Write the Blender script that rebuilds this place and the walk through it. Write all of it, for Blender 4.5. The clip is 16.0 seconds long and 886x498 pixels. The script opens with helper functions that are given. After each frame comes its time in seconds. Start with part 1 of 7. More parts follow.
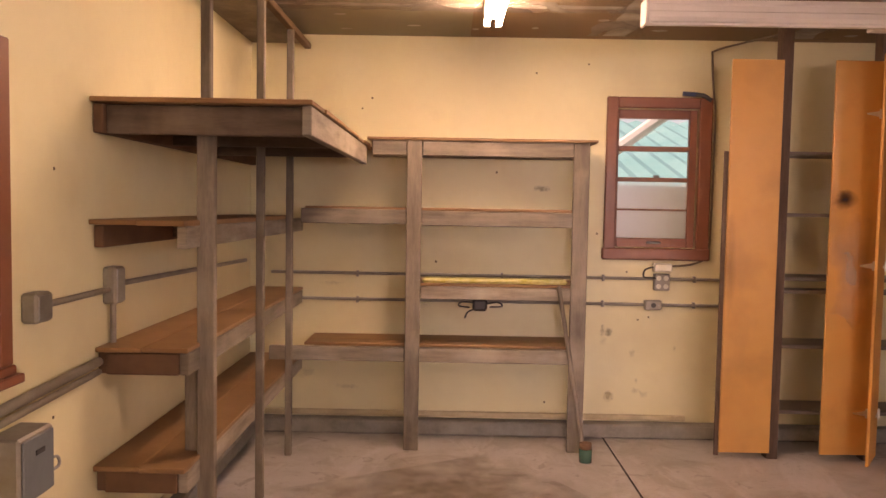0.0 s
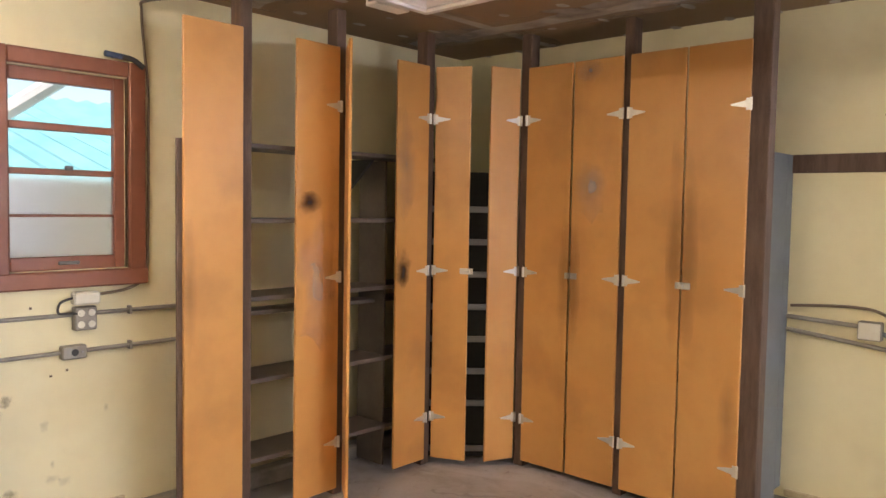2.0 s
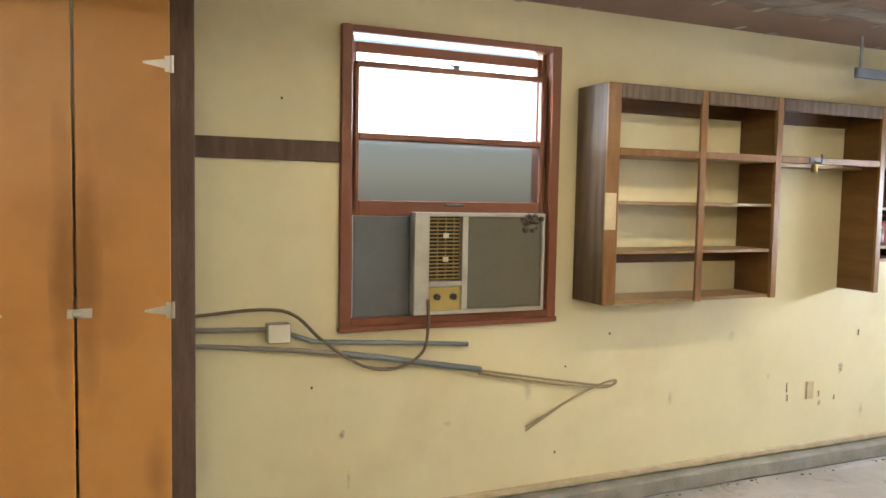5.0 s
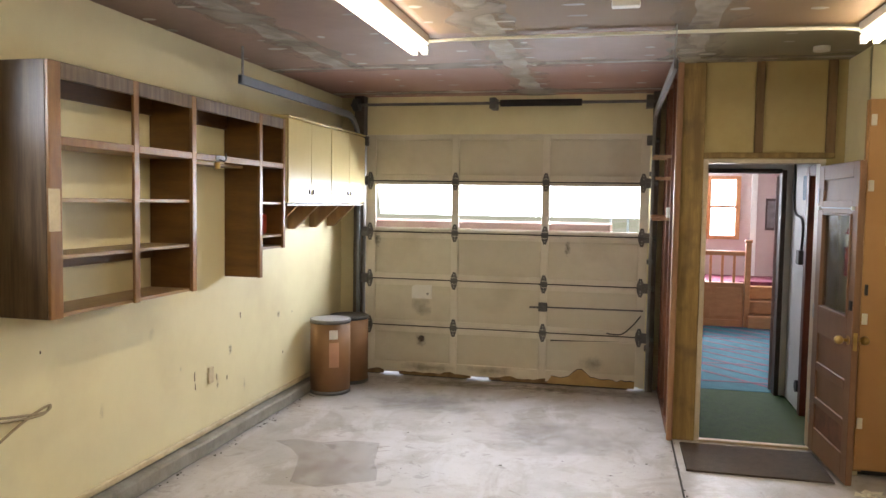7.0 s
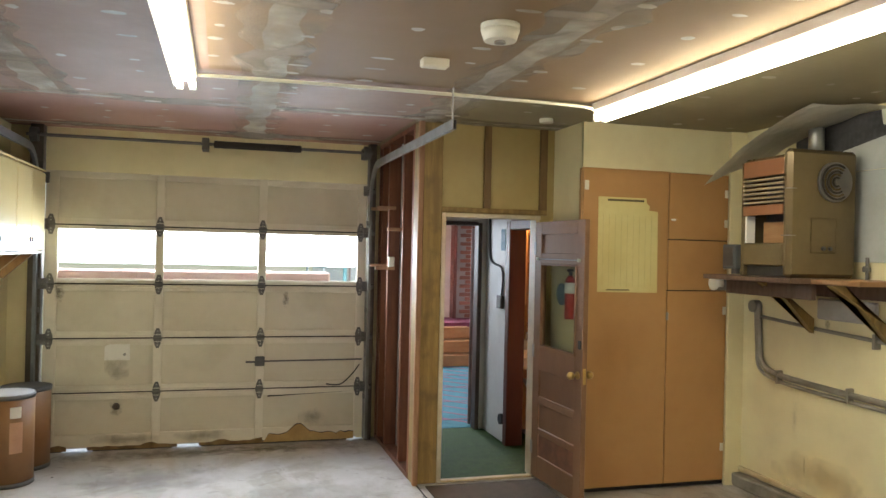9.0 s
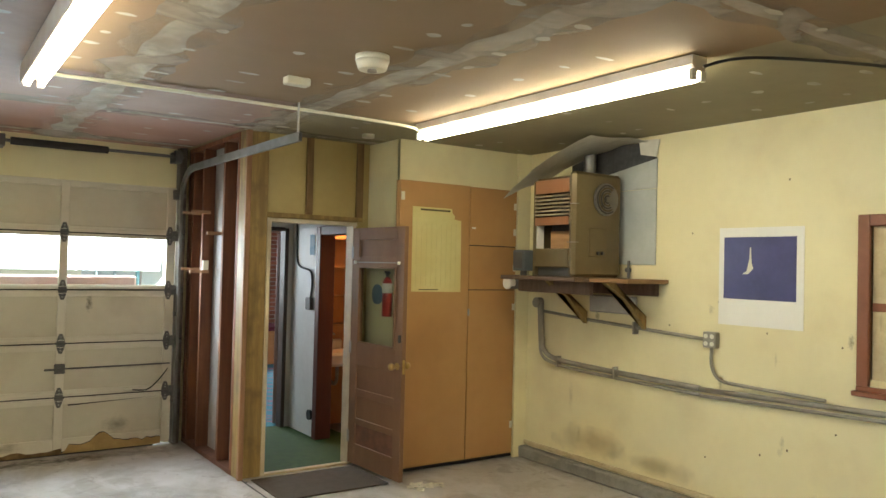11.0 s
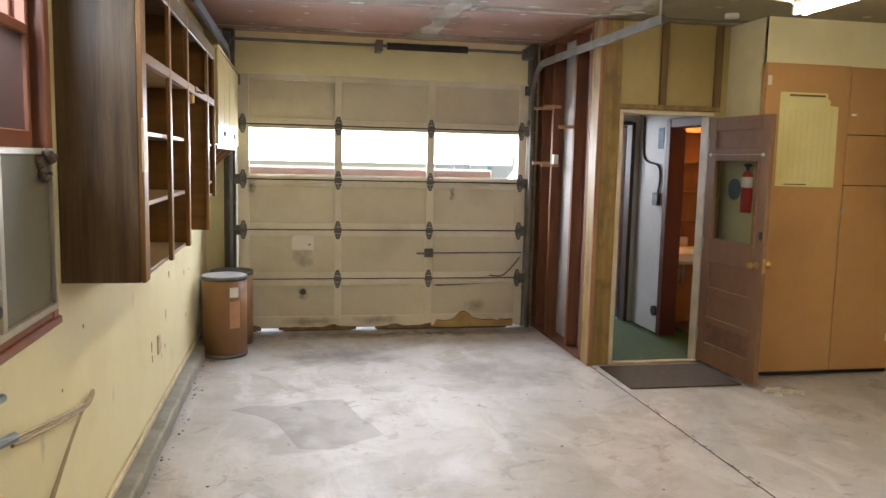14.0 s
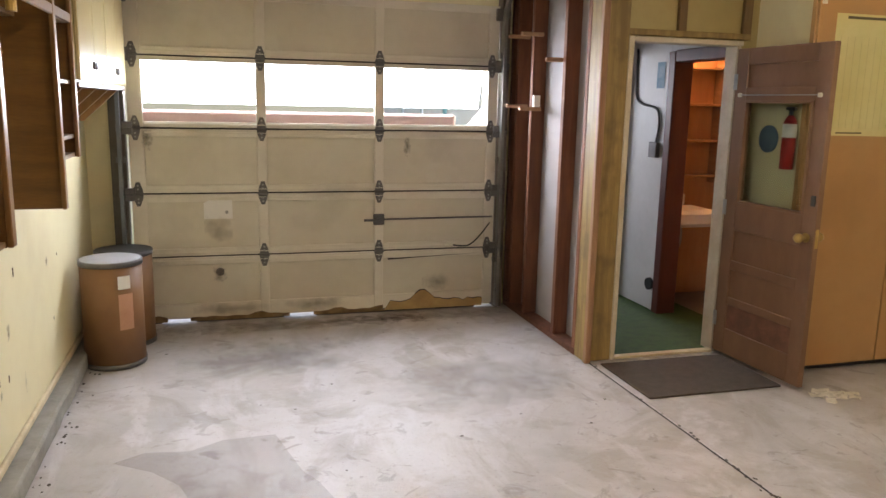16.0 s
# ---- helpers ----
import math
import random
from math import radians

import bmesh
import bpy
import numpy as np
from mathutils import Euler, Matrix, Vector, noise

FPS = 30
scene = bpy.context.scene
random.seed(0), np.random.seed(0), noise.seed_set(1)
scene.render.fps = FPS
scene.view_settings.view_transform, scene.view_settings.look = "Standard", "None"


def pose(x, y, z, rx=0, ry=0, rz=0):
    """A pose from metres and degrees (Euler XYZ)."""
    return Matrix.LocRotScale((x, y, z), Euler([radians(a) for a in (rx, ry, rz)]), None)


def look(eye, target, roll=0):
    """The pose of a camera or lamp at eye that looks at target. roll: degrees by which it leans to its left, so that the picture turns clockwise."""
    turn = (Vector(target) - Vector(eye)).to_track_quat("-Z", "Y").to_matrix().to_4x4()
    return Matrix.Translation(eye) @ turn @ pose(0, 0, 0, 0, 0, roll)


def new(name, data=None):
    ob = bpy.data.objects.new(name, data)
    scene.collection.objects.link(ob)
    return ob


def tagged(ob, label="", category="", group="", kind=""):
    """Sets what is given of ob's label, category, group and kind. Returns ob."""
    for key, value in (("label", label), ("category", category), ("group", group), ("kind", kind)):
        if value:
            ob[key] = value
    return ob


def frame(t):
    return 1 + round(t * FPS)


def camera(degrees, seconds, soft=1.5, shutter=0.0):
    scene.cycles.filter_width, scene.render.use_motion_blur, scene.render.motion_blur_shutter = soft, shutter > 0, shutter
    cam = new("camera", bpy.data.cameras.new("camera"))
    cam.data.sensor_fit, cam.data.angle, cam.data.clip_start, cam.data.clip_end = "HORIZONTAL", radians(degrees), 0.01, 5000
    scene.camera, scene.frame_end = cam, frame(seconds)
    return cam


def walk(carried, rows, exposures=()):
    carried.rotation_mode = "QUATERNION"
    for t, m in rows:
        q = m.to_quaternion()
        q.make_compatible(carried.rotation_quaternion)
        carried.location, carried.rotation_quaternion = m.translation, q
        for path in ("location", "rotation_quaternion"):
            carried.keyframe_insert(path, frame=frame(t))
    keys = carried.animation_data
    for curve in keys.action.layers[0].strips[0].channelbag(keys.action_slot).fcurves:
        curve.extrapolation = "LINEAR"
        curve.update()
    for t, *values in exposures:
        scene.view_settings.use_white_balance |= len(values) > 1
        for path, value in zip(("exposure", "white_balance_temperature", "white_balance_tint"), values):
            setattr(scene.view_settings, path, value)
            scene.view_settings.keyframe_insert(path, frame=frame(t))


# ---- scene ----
cam = camera(60.0, 16.0)
PATH = [
    (0, (0.331, 0.203, 1.578), (0.315, 2.2, 1.468), 1.0),
    (0.5, (0.261, 0.579, 1.6), (0.579, 2.55, 1.482), 1.1),
    (1, (0.223, 0.952, 1.61), (0.947, 2.813, 1.493), 1.0),
    (1.5, (0.166, 1.347, 1.663), (1.331, 2.969, 1.552), 1.0),
    (2, (0.249, 1.698, 1.662), (1.718, 3.051, 1.549), 1.0),
    (2.5, (0.34, 2.013, 1.647), (2.017, 3.097, 1.531), 1.0),
    (3, (0.398, 2.427, 1.654), (2.257, 3.154, 1.539), 1.0),
    (3.2, (0.454, 2.582, 1.646), (2.364, 3.163, 1.525), 1.0),
    (5.3, (1.091, 3.552, 1.718), (2.777, 2.484, 1.591), 1.0),
    (5.5, (1.155, 3.641, 1.706), (2.715, 2.394, 1.587), 0.9),
    (6, (1.364, 3.884, 1.685), (2.538, 2.268, 1.582), 0.5),
    (6.5, (1.6, 3.973, 1.703), (2.373, 2.132, 1.587), 0.8),
    (7, (1.847, 3.993, 1.719), (2.29, 2.047, 1.596), 0.9),
    (7.5, (2.144, 3.986, 1.724), (2.295, 1.996, 1.599), 0.9),
    (8, (2.42, 3.913, 1.766), (2.341, 1.918, 1.647), 1.0),
    (8.5, (2.633, 3.844, 1.795), (2.347, 1.866, 1.723), 1.1),
    (9, (2.858, 3.801, 1.76), (2.306, 1.879, 1.766), 1.3),
    (9.5, (3.093, 3.847, 1.73), (2.241, 2.038, 1.778), 1.6),
    (9.7, (3.162, 3.804, 1.733), (2.218, 2.042, 1.781), 1.6),
    (10.75, (3.48, 3.97, 1.715), (2.333, 2.332, 1.758), 1.45),
    (11.8, (3.772, 4.116, 1.69), (2.807, 2.365, 1.728), 1.3),
    (12, (3.768, 4.114, 1.687), (2.88, 2.322, 1.722), 1.3),
    (12.5, (3.796, 4.089, 1.693), (3.12, 2.207, 1.7), 1.2),
    (13, (3.793, 4.085, 1.679), (3.261, 2.157, 1.63), 1.3),
    (13.5, (3.763, 4.071, 1.666), (3.323, 2.125, 1.532), 1.3),
    (14, (3.758, 3.947, 1.626), (3.383, 1.996, 1.396), 1.3),
    (14.5, (3.755, 3.652, 1.631), (3.425, 1.705, 1.316), 1.2),
    (15, (3.721, 3.293, 1.637), (3.408, 1.352, 1.27), 1.1),
    (15.5, (3.703, 2.892, 1.638), (3.342, 0.961, 1.261), 1.1),
    (16, (3.66, 2.512, 1.631), (3.114, 0.624, 1.257), 1.2),
]
EXPOSURES = [(0.0, 0.15, 9800, 49), (0.5, 0.28, 8000, 34), (1.0, 0.44, 7400, 31), (1.5, 0.57, 7200, 30), (2.0, 0.73, 6900, 22), (2.5, 0.90, 6700, 14), (3.2, 0.88, 6600, 13), (5.3, 0.46, 7100, 13), (6.0, 0.30, 7200, 14), (7.0, 0.19, 7300, 15), (9.5, 0.40, 6900, 5), (12.0, 0.29, 7300, 2), (14.0, 0.29, 7250, 13), (16.0, 0.28, 7250, 17)]
walk(cam, [(t, look(eye, target, roll)) for t, eye, target, roll in PATH], EXPOSURES)

# ---- world, sun and lamps ----
world = bpy.data.worlds.new("sky")
scene.world = world
world.use_nodes = True
wn = world.node_tree.nodes
sky = wn.new("ShaderNodeTexSky")
sky.sky_type, sky.sun_disc = "NISHITA", False
sky.sun_elevation, sky.sun_rotation = radians(62), radians(-90)
world.node_tree.links.new(sky.outputs[0], wn["Background"].inputs[0])
wn["Background"].inputs[1].default_value = 0.15

sun_data = bpy.data.lights.new("sun", "SUN")
sun_data.energy, sun_data.angle, sun_data.color = 4.0, radians(0.6), (1.0, 0.95, 0.86)
sun = new("sun", sun_data)
sun.matrix_world = look((0, 0, 20), (10.5, 0.4, 0))



def daylight(name, eye, target, sx, sy, watts, colour):
    """The sky's light in a window opening; the far east opening is an added one."""
    d = bpy.data.lights.new(name, "AREA")
    d.shape, d.size, d.size_y, d.energy, d.color = "RECTANGLE", sx, sy, watts, colour
    ob = new(name, d)
    ob.matrix_world = look(eye, target)


SKYBLUE = (0.72, 0.83, 1.0)
daylight("daylight_garage_door", (2.93, -3.50, 1.80), (2.93, -1.0, 0.9), 2.6, 0.45, 100, SKYBLUE)
daylight("daylight_side_window", (4.82, 1.81, 2.37), (2.5, 1.81, 1.6), 1.3, 0.75, 46, SKYBLUE)
daylight("daylight_far_window", (0.55, -9.25, 1.7), (0.5, -4.0, 0.6), 1.2, 0.95, 330, SKYBLUE)
# fill lamp in an added, unseen opening; brightens the white passage wall
daylight("daylight_far_east", (1.36, -4.6, 1.5), (0.0, -4.4, 1.0), 1.3, 1.15, 46, SKYBLUE)

# ---- plan ----
W, E, S, N, TOP = -1.05, 4.57, -3.33, 5.52, 2.74
DOOR_Y = -1.82
CLOSET_Y = -1.30
TUBE = 20.0


# ---- materials ----
def mat(name, colour, rough=0.6, second=None, scale=6.0, amount=0.5, metal=0.0, bump=0.0, bump_scale=60.0, stretch=(1, 1, 1),
        dirt=None, dirt_scale=1.3, dirt_amount=0.0, random_value=0.0, emit=0.0):
    m = bpy.data.materials.new(name)
    m.use_nodes = True
    t = m.node_tree
    n, l = t.nodes, t.links
    b = n["Principled BSDF"]
    b.inputs["Roughness"].default_value, b.inputs["Metallic"].default_value = rough, metal
    co = n.new("ShaderNodeNewGeometry")
    mp = n.new("ShaderNodeMapping")
    mp.inputs["Scale"].default_value = stretch
    l.new(co.outputs["Position"], mp.inputs["Vector"])
    rgb = n.new("ShaderNodeRGB")
    rgb.outputs[0].default_value = (*colour, 1)
    out = rgb.outputs[0]

    def mixed(a, fac, c):
        x = n.new("ShaderNodeMix")
        x.data_type = "RGBA"
        l.new(fac, x.inputs["Factor"])
        l.new(a, x.inputs["A"])
        if isinstance(c, tuple):
            x.inputs["B"].default_value = (*c, 1)
        else:
            l.new(c, x.inputs["B"])
        return x.outputs["Result"]

    def ramped(sc, lo, hi, top, detail=6.0, vec=None):
        nz = n.new("ShaderNodeTexNoise")
        nz.inputs["Scale"].default_value, nz.inputs["Detail"].default_value = sc, detail
        l.new(vec or mp.outputs[0], nz.inputs["Vector"])
        r = n.new("ShaderNodeMapRange")
        r.inputs["From Min"].default_value, r.inputs["From Max"].default_value, r.inputs["To Max"].default_value = lo, hi, top
        l.new(nz.outputs["Fac"], r.inputs["Value"])
        return r.outputs[0]

    if second:
        out = mixed(out, ramped(scale, 0.35, 0.68, amount), second)
        out = mixed(out, ramped(scale * 7.3, 0.45, 0.75, amount * 0.5), second)
    if dirt:
        out = mixed(out, ramped(dirt_scale, 0.52, 0.72, dirt_amount, 8.0, co.outputs["Position"]), dirt)
    if random_value:
        oi = n.new("ShaderNodeObjectInfo")
        hs = n.new("ShaderNodeHueSaturation")
        r = n.new("ShaderNodeMapRange")
        r.inputs["To Min"].default_value, r.inputs["To Max"].default_value = 1 - random_value, 1 + random_value
        l.new(oi.outputs["Random"], r.inputs["Value"])
        l.new(r.outputs[0], hs.inputs["Value"])
        l.new(out, hs.inputs["Color"])
        out = hs.outputs[0]
    l.new(out, b.inputs["Base Color"])
    if bump:
        nz = n.new("ShaderNodeTexNoise")
        nz.inputs["Scale"].default_value, nz.inputs["Detail"].default_value = bump_scale, 5.0
        l.new(mp.outputs[0], nz.inputs["Vector"])
        bp = n.new("ShaderNodeBump")
        bp.inputs["Strength"].default_value, bp.inputs["Distance"].default_value = bump, 0.004
        l.new(nz.outputs["Fac"], bp.inputs["Height"])
        l.new(bp.outputs[0], b.inputs["Normal"])
    if emit:
        l.new(rgb.outputs[0], b.inputs["Emission Color"])
        b.inputs["Emission Strength"].default_value = emit
    return m


def glass(name, rough=0.02, tint=(0.95, 0.97, 0.96)):
    m = bpy.data.materials.new(name)
    m.use_nodes = True
    b = m.node_tree.nodes["Principled BSDF"]
    b.inputs["Base Color"].default_value = (*tint, 1)
    b.inputs["Transmission Weight"].default_value, b.inputs["Roughness"].default_value, b.inputs["IOR"].default_value = 1.0, rough, 1.12
    return m


WALL = mat("cream_paint", (0.765, 0.70, 0.45), 0.55, (0.695, 0.625, 0.385), 2.2, 0.5, bump=0.12, bump_scale=90, dirt=(0.42, 0.30, 0.16), dirt_scale=1.7, dirt_amount=0.22)
WHITE_WALL = mat("white_wall_paint", (0.82, 0.82, 0.81), 0.5, (0.62, 0.62, 0.6), 3.0, 0.4, bump=0.1)
DRYWALL = mat("bare_brown_drywall", (0.225, 0.152, 0.078), 0.75, (0.26, 0.17, 0.10), 1.1, 0.8, bump=0.08, bump_scale=40, dirt=(0.19, 0.115, 0.06), dirt_scale=0.8, dirt_amount=0.6)
MUD = mat("joint_compound", (0.54, 0.52, 0.45), 0.8, (0.40, 0.33, 0.26), 3.0, 0.7, bump=0.15, bump_scale=30)


def concrete(name):
    """Old slab: pale worn clouds, brown traffic stains, trowel smears, specks and pits."""
    m = mat(name, (0.50, 0.475, 0.455), 0.5)
    t = m.node_tree
    n, l = t.nodes, t.links
    b = n["Principled BSDF"]
    geo = n.new("ShaderNodeNewGeometry")

    def field(scale, lo, hi, top, detail=8.0, warp=0.0, stretch=(1, 1, 1), turn=0.0):
        mp = n.new("ShaderNodeMapping")
        mp.inputs["Scale"].default_value, mp.inputs["Rotation"].default_value = stretch, (0, 0, turn)
        l.new(geo.outputs["Position"], mp.inputs["Vector"])
        nz = n.new("ShaderNodeTexNoise")
        nz.inputs["Scale"].default_value, nz.inputs["Detail"].default_value, nz.inputs["Distortion"].default_value = scale, detail, warp
        nz.inputs["Roughness"].default_value = 0.62
        l.new(mp.outputs[0], nz.inputs["Vector"])
        r = n.new("ShaderNodeMapRange")
        r.inputs["From Min"].default_value, r.inputs["From Max"].default_value, r.inputs["To Max"].default_value = lo, hi, top
        l.new(nz.outputs["Fac"], r.inputs["Value"])
        return r.outputs[0]

    rgb = n.new("ShaderNodeRGB")
    rgb.outputs[0].default_value = (0.38, 0.355, 0.335, 1)
    out = rgb.outputs[0]
    for fac, colour in ((field(0.9, 0.40, 0.60, 0.75, 9.0, 0.6), (0.52, 0.495, 0.49)), (field(1.7, 0.50, 0.62, 0.6, 10.0, 1.2), (0.30, 0.26, 0.22)),
                        (field(2.6, 0.52, 0.60, 0.55, 10.0, 0.8, (1, 0.45, 1), 0.5), (0.56, 0.54, 0.55)), (field(6.0, 0.55, 0.66, 0.4, 10.0, 0.5), (0.33, 0.29, 0.25)),
                        (field(38.0, 0.60, 0.70, 0.45, 4.0), (0.24, 0.21, 0.18)), (field(3.1, 0.60, 0.64, 0.5, 12.0, 2.0), (0.22, 0.19, 0.17))):
        x = n.new("ShaderNodeMix")
        x.data_type = "RGBA"
        l.new(fac, x.inputs["Factor"])
        l.new(out, x.inputs["A"])
        x.inputs["B"].default_value = (*colour, 1)
        out = x.outputs["Result"]
    l.new(out, b.inputs["Base Color"])
    r = n.new("ShaderNodeMapRange")
    r.inputs["To Min"].default_value, r.inputs["To Max"].default_value = 0.36, 0.62
    l.new(field(2.2, 0.35, 0.65, 1.0), r.inputs["Value"])
    l.new(r.outputs[0], b.inputs["Roughness"])
    bp = n.new("ShaderNodeBump")
    bp.inputs["Strength"].default_value, bp.inputs["Distance"].default_value = 0.3, 0.004
    l.new(field(45.0, 0.2, 0.8, 1.0, 6.0), bp.inputs["Height"])
    l.new(bp.outputs[0], b.inputs["Normal"])
    return m


CONCRETE = concrete("stained_concrete")
CURB = mat("rough_curb_concrete", (0.20, 0.19, 0.165), 0.85, (0.33, 0.31, 0.27), 7.0, 0.8, bump=0.8, bump_scale=35)
GAP = mat("dark_joint", (0.035, 0.03, 0.028), 0.9, bump=0.3)
TRIM = mat("cream_trim", (0.62, 0.52, 0.33), 0.6, (0.40, 0.30, 0.17), 9.0, 0.6, bump=0.2)
BROWN = mat("reddish_brown_paint", (0.24, 0.085, 0.045), 0.42, (0.18, 0.06, 0.03), 12.0, 0.5, bump=0.1)
GREYWOOD = mat("weathered_grey_lumber", (0.24, 0.20, 0.155), 0.75, (0.10, 0.08, 0.06), 3.0, 0.8, bump=0.35, bump_scale=14, stretch=(6, 6, 0.9), dirt=(0.44, 0.38, 0.30), dirt_scale=3.0, dirt_amount=0.55, random_value=0.2)
GREYWOOD_H = mat("weathered_grey_lumber_lengthwise", (0.29, 0.25, 0.20), 0.75, (0.13, 0.105, 0.08), 3.0, 0.8, bump=0.35, bump_scale=14, stretch=(1.2, 1.2, 9), dirt=(0.44, 0.38, 0.30), dirt_scale=3.0, dirt_amount=0.55, random_value=0.2)
PLY = mat("warm_shelf_plywood", (0.30, 0.165, 0.075), 0.6, (0.22, 0.11, 0.045), 4.0, 0.7, bump=0.15, bump_scale=20, stretch=(1, 1, 8), dirt=(0.18, 0.10, 0.055), dirt_scale=2.5, dirt_amount=0.5, random_value=0.15)
HARDBOARD = mat("orange_brown_hardboard", (0.66, 0.335, 0.10), 0.4, (0.57, 0.265, 0.07), 1.6, 0.7, bump=0.05, bump_scale=120, dirt=(0.22, 0.10, 0.035), dirt_scale=2.2, dirt_amount=0.32, random_value=0.06)
TANBOARD = mat("tan_hardboard", (0.47, 0.262, 0.105), 0.5, (0.41, 0.215, 0.08), 1.6, 0.7, bump=0.05, bump_scale=120, dirt=(0.26, 0.13, 0.05), dirt_scale=1.5, dirt_amount=0.3)
DARKPOST = mat("dark_stained_post", (0.085, 0.05, 0.033), 0.7, (0.16, 0.10, 0.07), 5.0, 0.7, bump=0.4, bump_scale=20, stretch=(6, 6, 1))
STUD = mat("reddish_stud_lumber", (0.22, 0.078, 0.034), 0.75, (0.11, 0.036, 0.017), 3.0, 0.8, bump=0.25, bump_scale=18, stretch=(8, 8, 0.8), random_value=0.25)
YELLOWPOST = mat("yellowed_fir_post", (0.33, 0.22, 0.07), 0.6, (0.16, 0.095, 0.03), 3.0, 0.8, bump=0.2, bump_scale=18, stretch=(8, 8, 0.7), dirt=(0.10, 0.06, 0.025), dirt_scale=5.0, dirt_amount=0.7)
CABWOOD = mat("dark_walnut_cabinet_side", (0.155, 0.102, 0.054), 0.4, (0.05, 0.028, 0.014), 2.4, 1.0, bump=0.12, bump_scale=14, stretch=(14, 14, 0.7), dirt=(0.085, 0.05, 0.026), dirt_scale=5.0, dirt_amount=0.5)
CABFRAME = mat("amber_cabinet_frame", (0.26, 0.135, 0.045), 0.33, (0.15, 0.062, 0.02), 4.0, 0.7, bump=0.1, bump_scale=14, stretch=(6, 6, 1))
CABIN = mat("cabinet_inside_side", (0.17, 0.078, 0.018), 0.33, (0.08, 0.033, 0.008), 3.0, 0.7, bump=0.1, stretch=(1, 1, 6))
# shelf colour holds pale dust and the sky light reflected off the tops
CABSHELF = mat("dusty_skylit_shelf", (0.33, 0.215, 0.105), 0.4, (0.20, 0.11, 0.045), 3.0, 0.7, bump=0.1, stretch=(6, 1, 6), dirt=(0.40, 0.33, 0.23), dirt_scale=4.0, dirt_amount=0.6)
YELLOWCAB = mat("glossy_cream_cabinet_paint", (0.64, 0.53, 0.27), 0.22, (0.58, 0.46, 0.21), 2.0, 0.5, bump=0.04)
GARAGE_FIELD = mat("dirty_white_panel_paint", (0.66, 0.62, 0.51), 0.5, (0.57, 0.52, 0.41), 2.0, 0.6, bump=0.1, dirt=(0.34, 0.29, 0.2), dirt_scale=1.8, dirt_amount=0.35)
GARAGE = mat("dirty_white_door_paint", (0.76, 0.72, 0.62), 0.45, (0.63, 0.58, 0.48), 2.5, 0.6, bump=0.1, dirt=(0.34, 0.29, 0.2), dirt_scale=1.8, dirt_amount=0.3)
BAREPLY = mat("peeled_plywood", (0.50, 0.34, 0.14), 0.8, (0.34, 0.21, 0.085), 6.0, 0.7, bump=0.4)
STEEL = mat("galvanised_steel", (0.42, 0.42, 0.41), 0.42, (0.28, 0.28, 0.27), 12.0, 0.6, metal=0.85, bump=0.1)
DARKSTEEL = mat("dull_dark_steel", (0.12, 0.12, 0.125), 0.5, (0.22, 0.2, 0.18), 9.0, 0.6, metal=0.6, bump=0.15)
CONDUIT = mat("grey_conduit", (0.34, 0.32, 0.28), 0.5, (0.22, 0.19, 0.15), 8.0, 0.6, metal=0.4, bump=0.1)
ZINC = mat("bright_zinc_hinge", (0.78, 0.77, 0.72), 0.3, (0.6, 0.58, 0.52), 20.0, 0.5, metal=0.7)
BLACK = mat("black_plastic", (0.02, 0.02, 0.021), 0.5, (0.05, 0.045, 0.04), 10, 0.5)
WHITE = mat("white_enamel", (0.80, 0.79, 0.75), 0.35, (0.72, 0.70, 0.65), 5.0, 0.4)
OFFWHITE = mat("off_white_plastic", (0.72, 0.70, 0.60), 0.4, (0.62, 0.58, 0.46), 8.0, 0.5)
GREYPAINT = mat("blue_grey_paint", (0.14, 0.16, 0.175), 0.55, (0.10, 0.115, 0.13), 4.0, 0.6, bump=0.1)
GLASS = glass("window_glass")
FROST = glass("frosted_glass", 0.35, (0.95, 0.95, 0.97))
TUBEMAT = mat("lit_fluorescent_tube", (1.0, 0.93, 0.76), 0.4, emit=TUBE * 1.2)
TUBENEW = mat("newer_fluorescent_tube", (1.0, 0.93, 0.76), 0.4, emit=TUBE * 1.0)
TUBESHORT = mat("bright_short_fluorescent_tube", (1.0, 0.93, 0.76), 0.4, emit=TUBE * 4.0)
GREEN = mat("green_turf_carpet", (0.030, 0.075, 0.007), 0.95, (0.016, 0.040, 0.005), 18.0, 0.8, bump=1.0, bump_scale=260)
MATFELT = mat("dark_door_mat", (0.055, 0.038, 0.024), 0.95, (0.085, 0.06, 0.04), 20.0, 0.6, bump=0.9, bump_scale=200)


# ---- mesh helpers ----
def bx(bm, x0, y0, z0, x1, y1, z1, r=0.003, m=None):
    """A box between two corners with its edges taken off by r; m: a pose applied after."""
    vs = bmesh.ops.create_cube(bm, size=1.0)["verts"]
    bmesh.ops.transform(bm, matrix=Matrix.LocRotScale(((x0 + x1) / 2, (y0 + y1) / 2, (z0 + z1) / 2), None, (abs(x1 - x0), abs(y1 - y0), abs(z1 - z0))), verts=vs)
    if r:
        es = list({e for v in vs for e in v.link_edges})
        out = bmesh.ops.bevel(bm, geom=es, offset=r, segments=1, affect="EDGES", profile=0.5)
        vs = list({v for f in out["faces"] for v in f.verts})
    if m:
        bmesh.ops.transform(bm, matrix=m, verts=vs)
    return bm


def cyl(bm, a, b, r, seg=16, r2=None):
    """A closed round bar from a to b."""
    a, b = Vector(a), Vector(b)
    m = Matrix.Translation((a + b) / 2) @ (b - a).to_track_quat("Z", "Y").to_matrix().to_4x4()
    bmesh.ops.create_cone(bm, cap_ends=True, segments=seg, radius1=r, radius2=r if r2 is None else r2, depth=(b - a).length, matrix=m)
    return bm


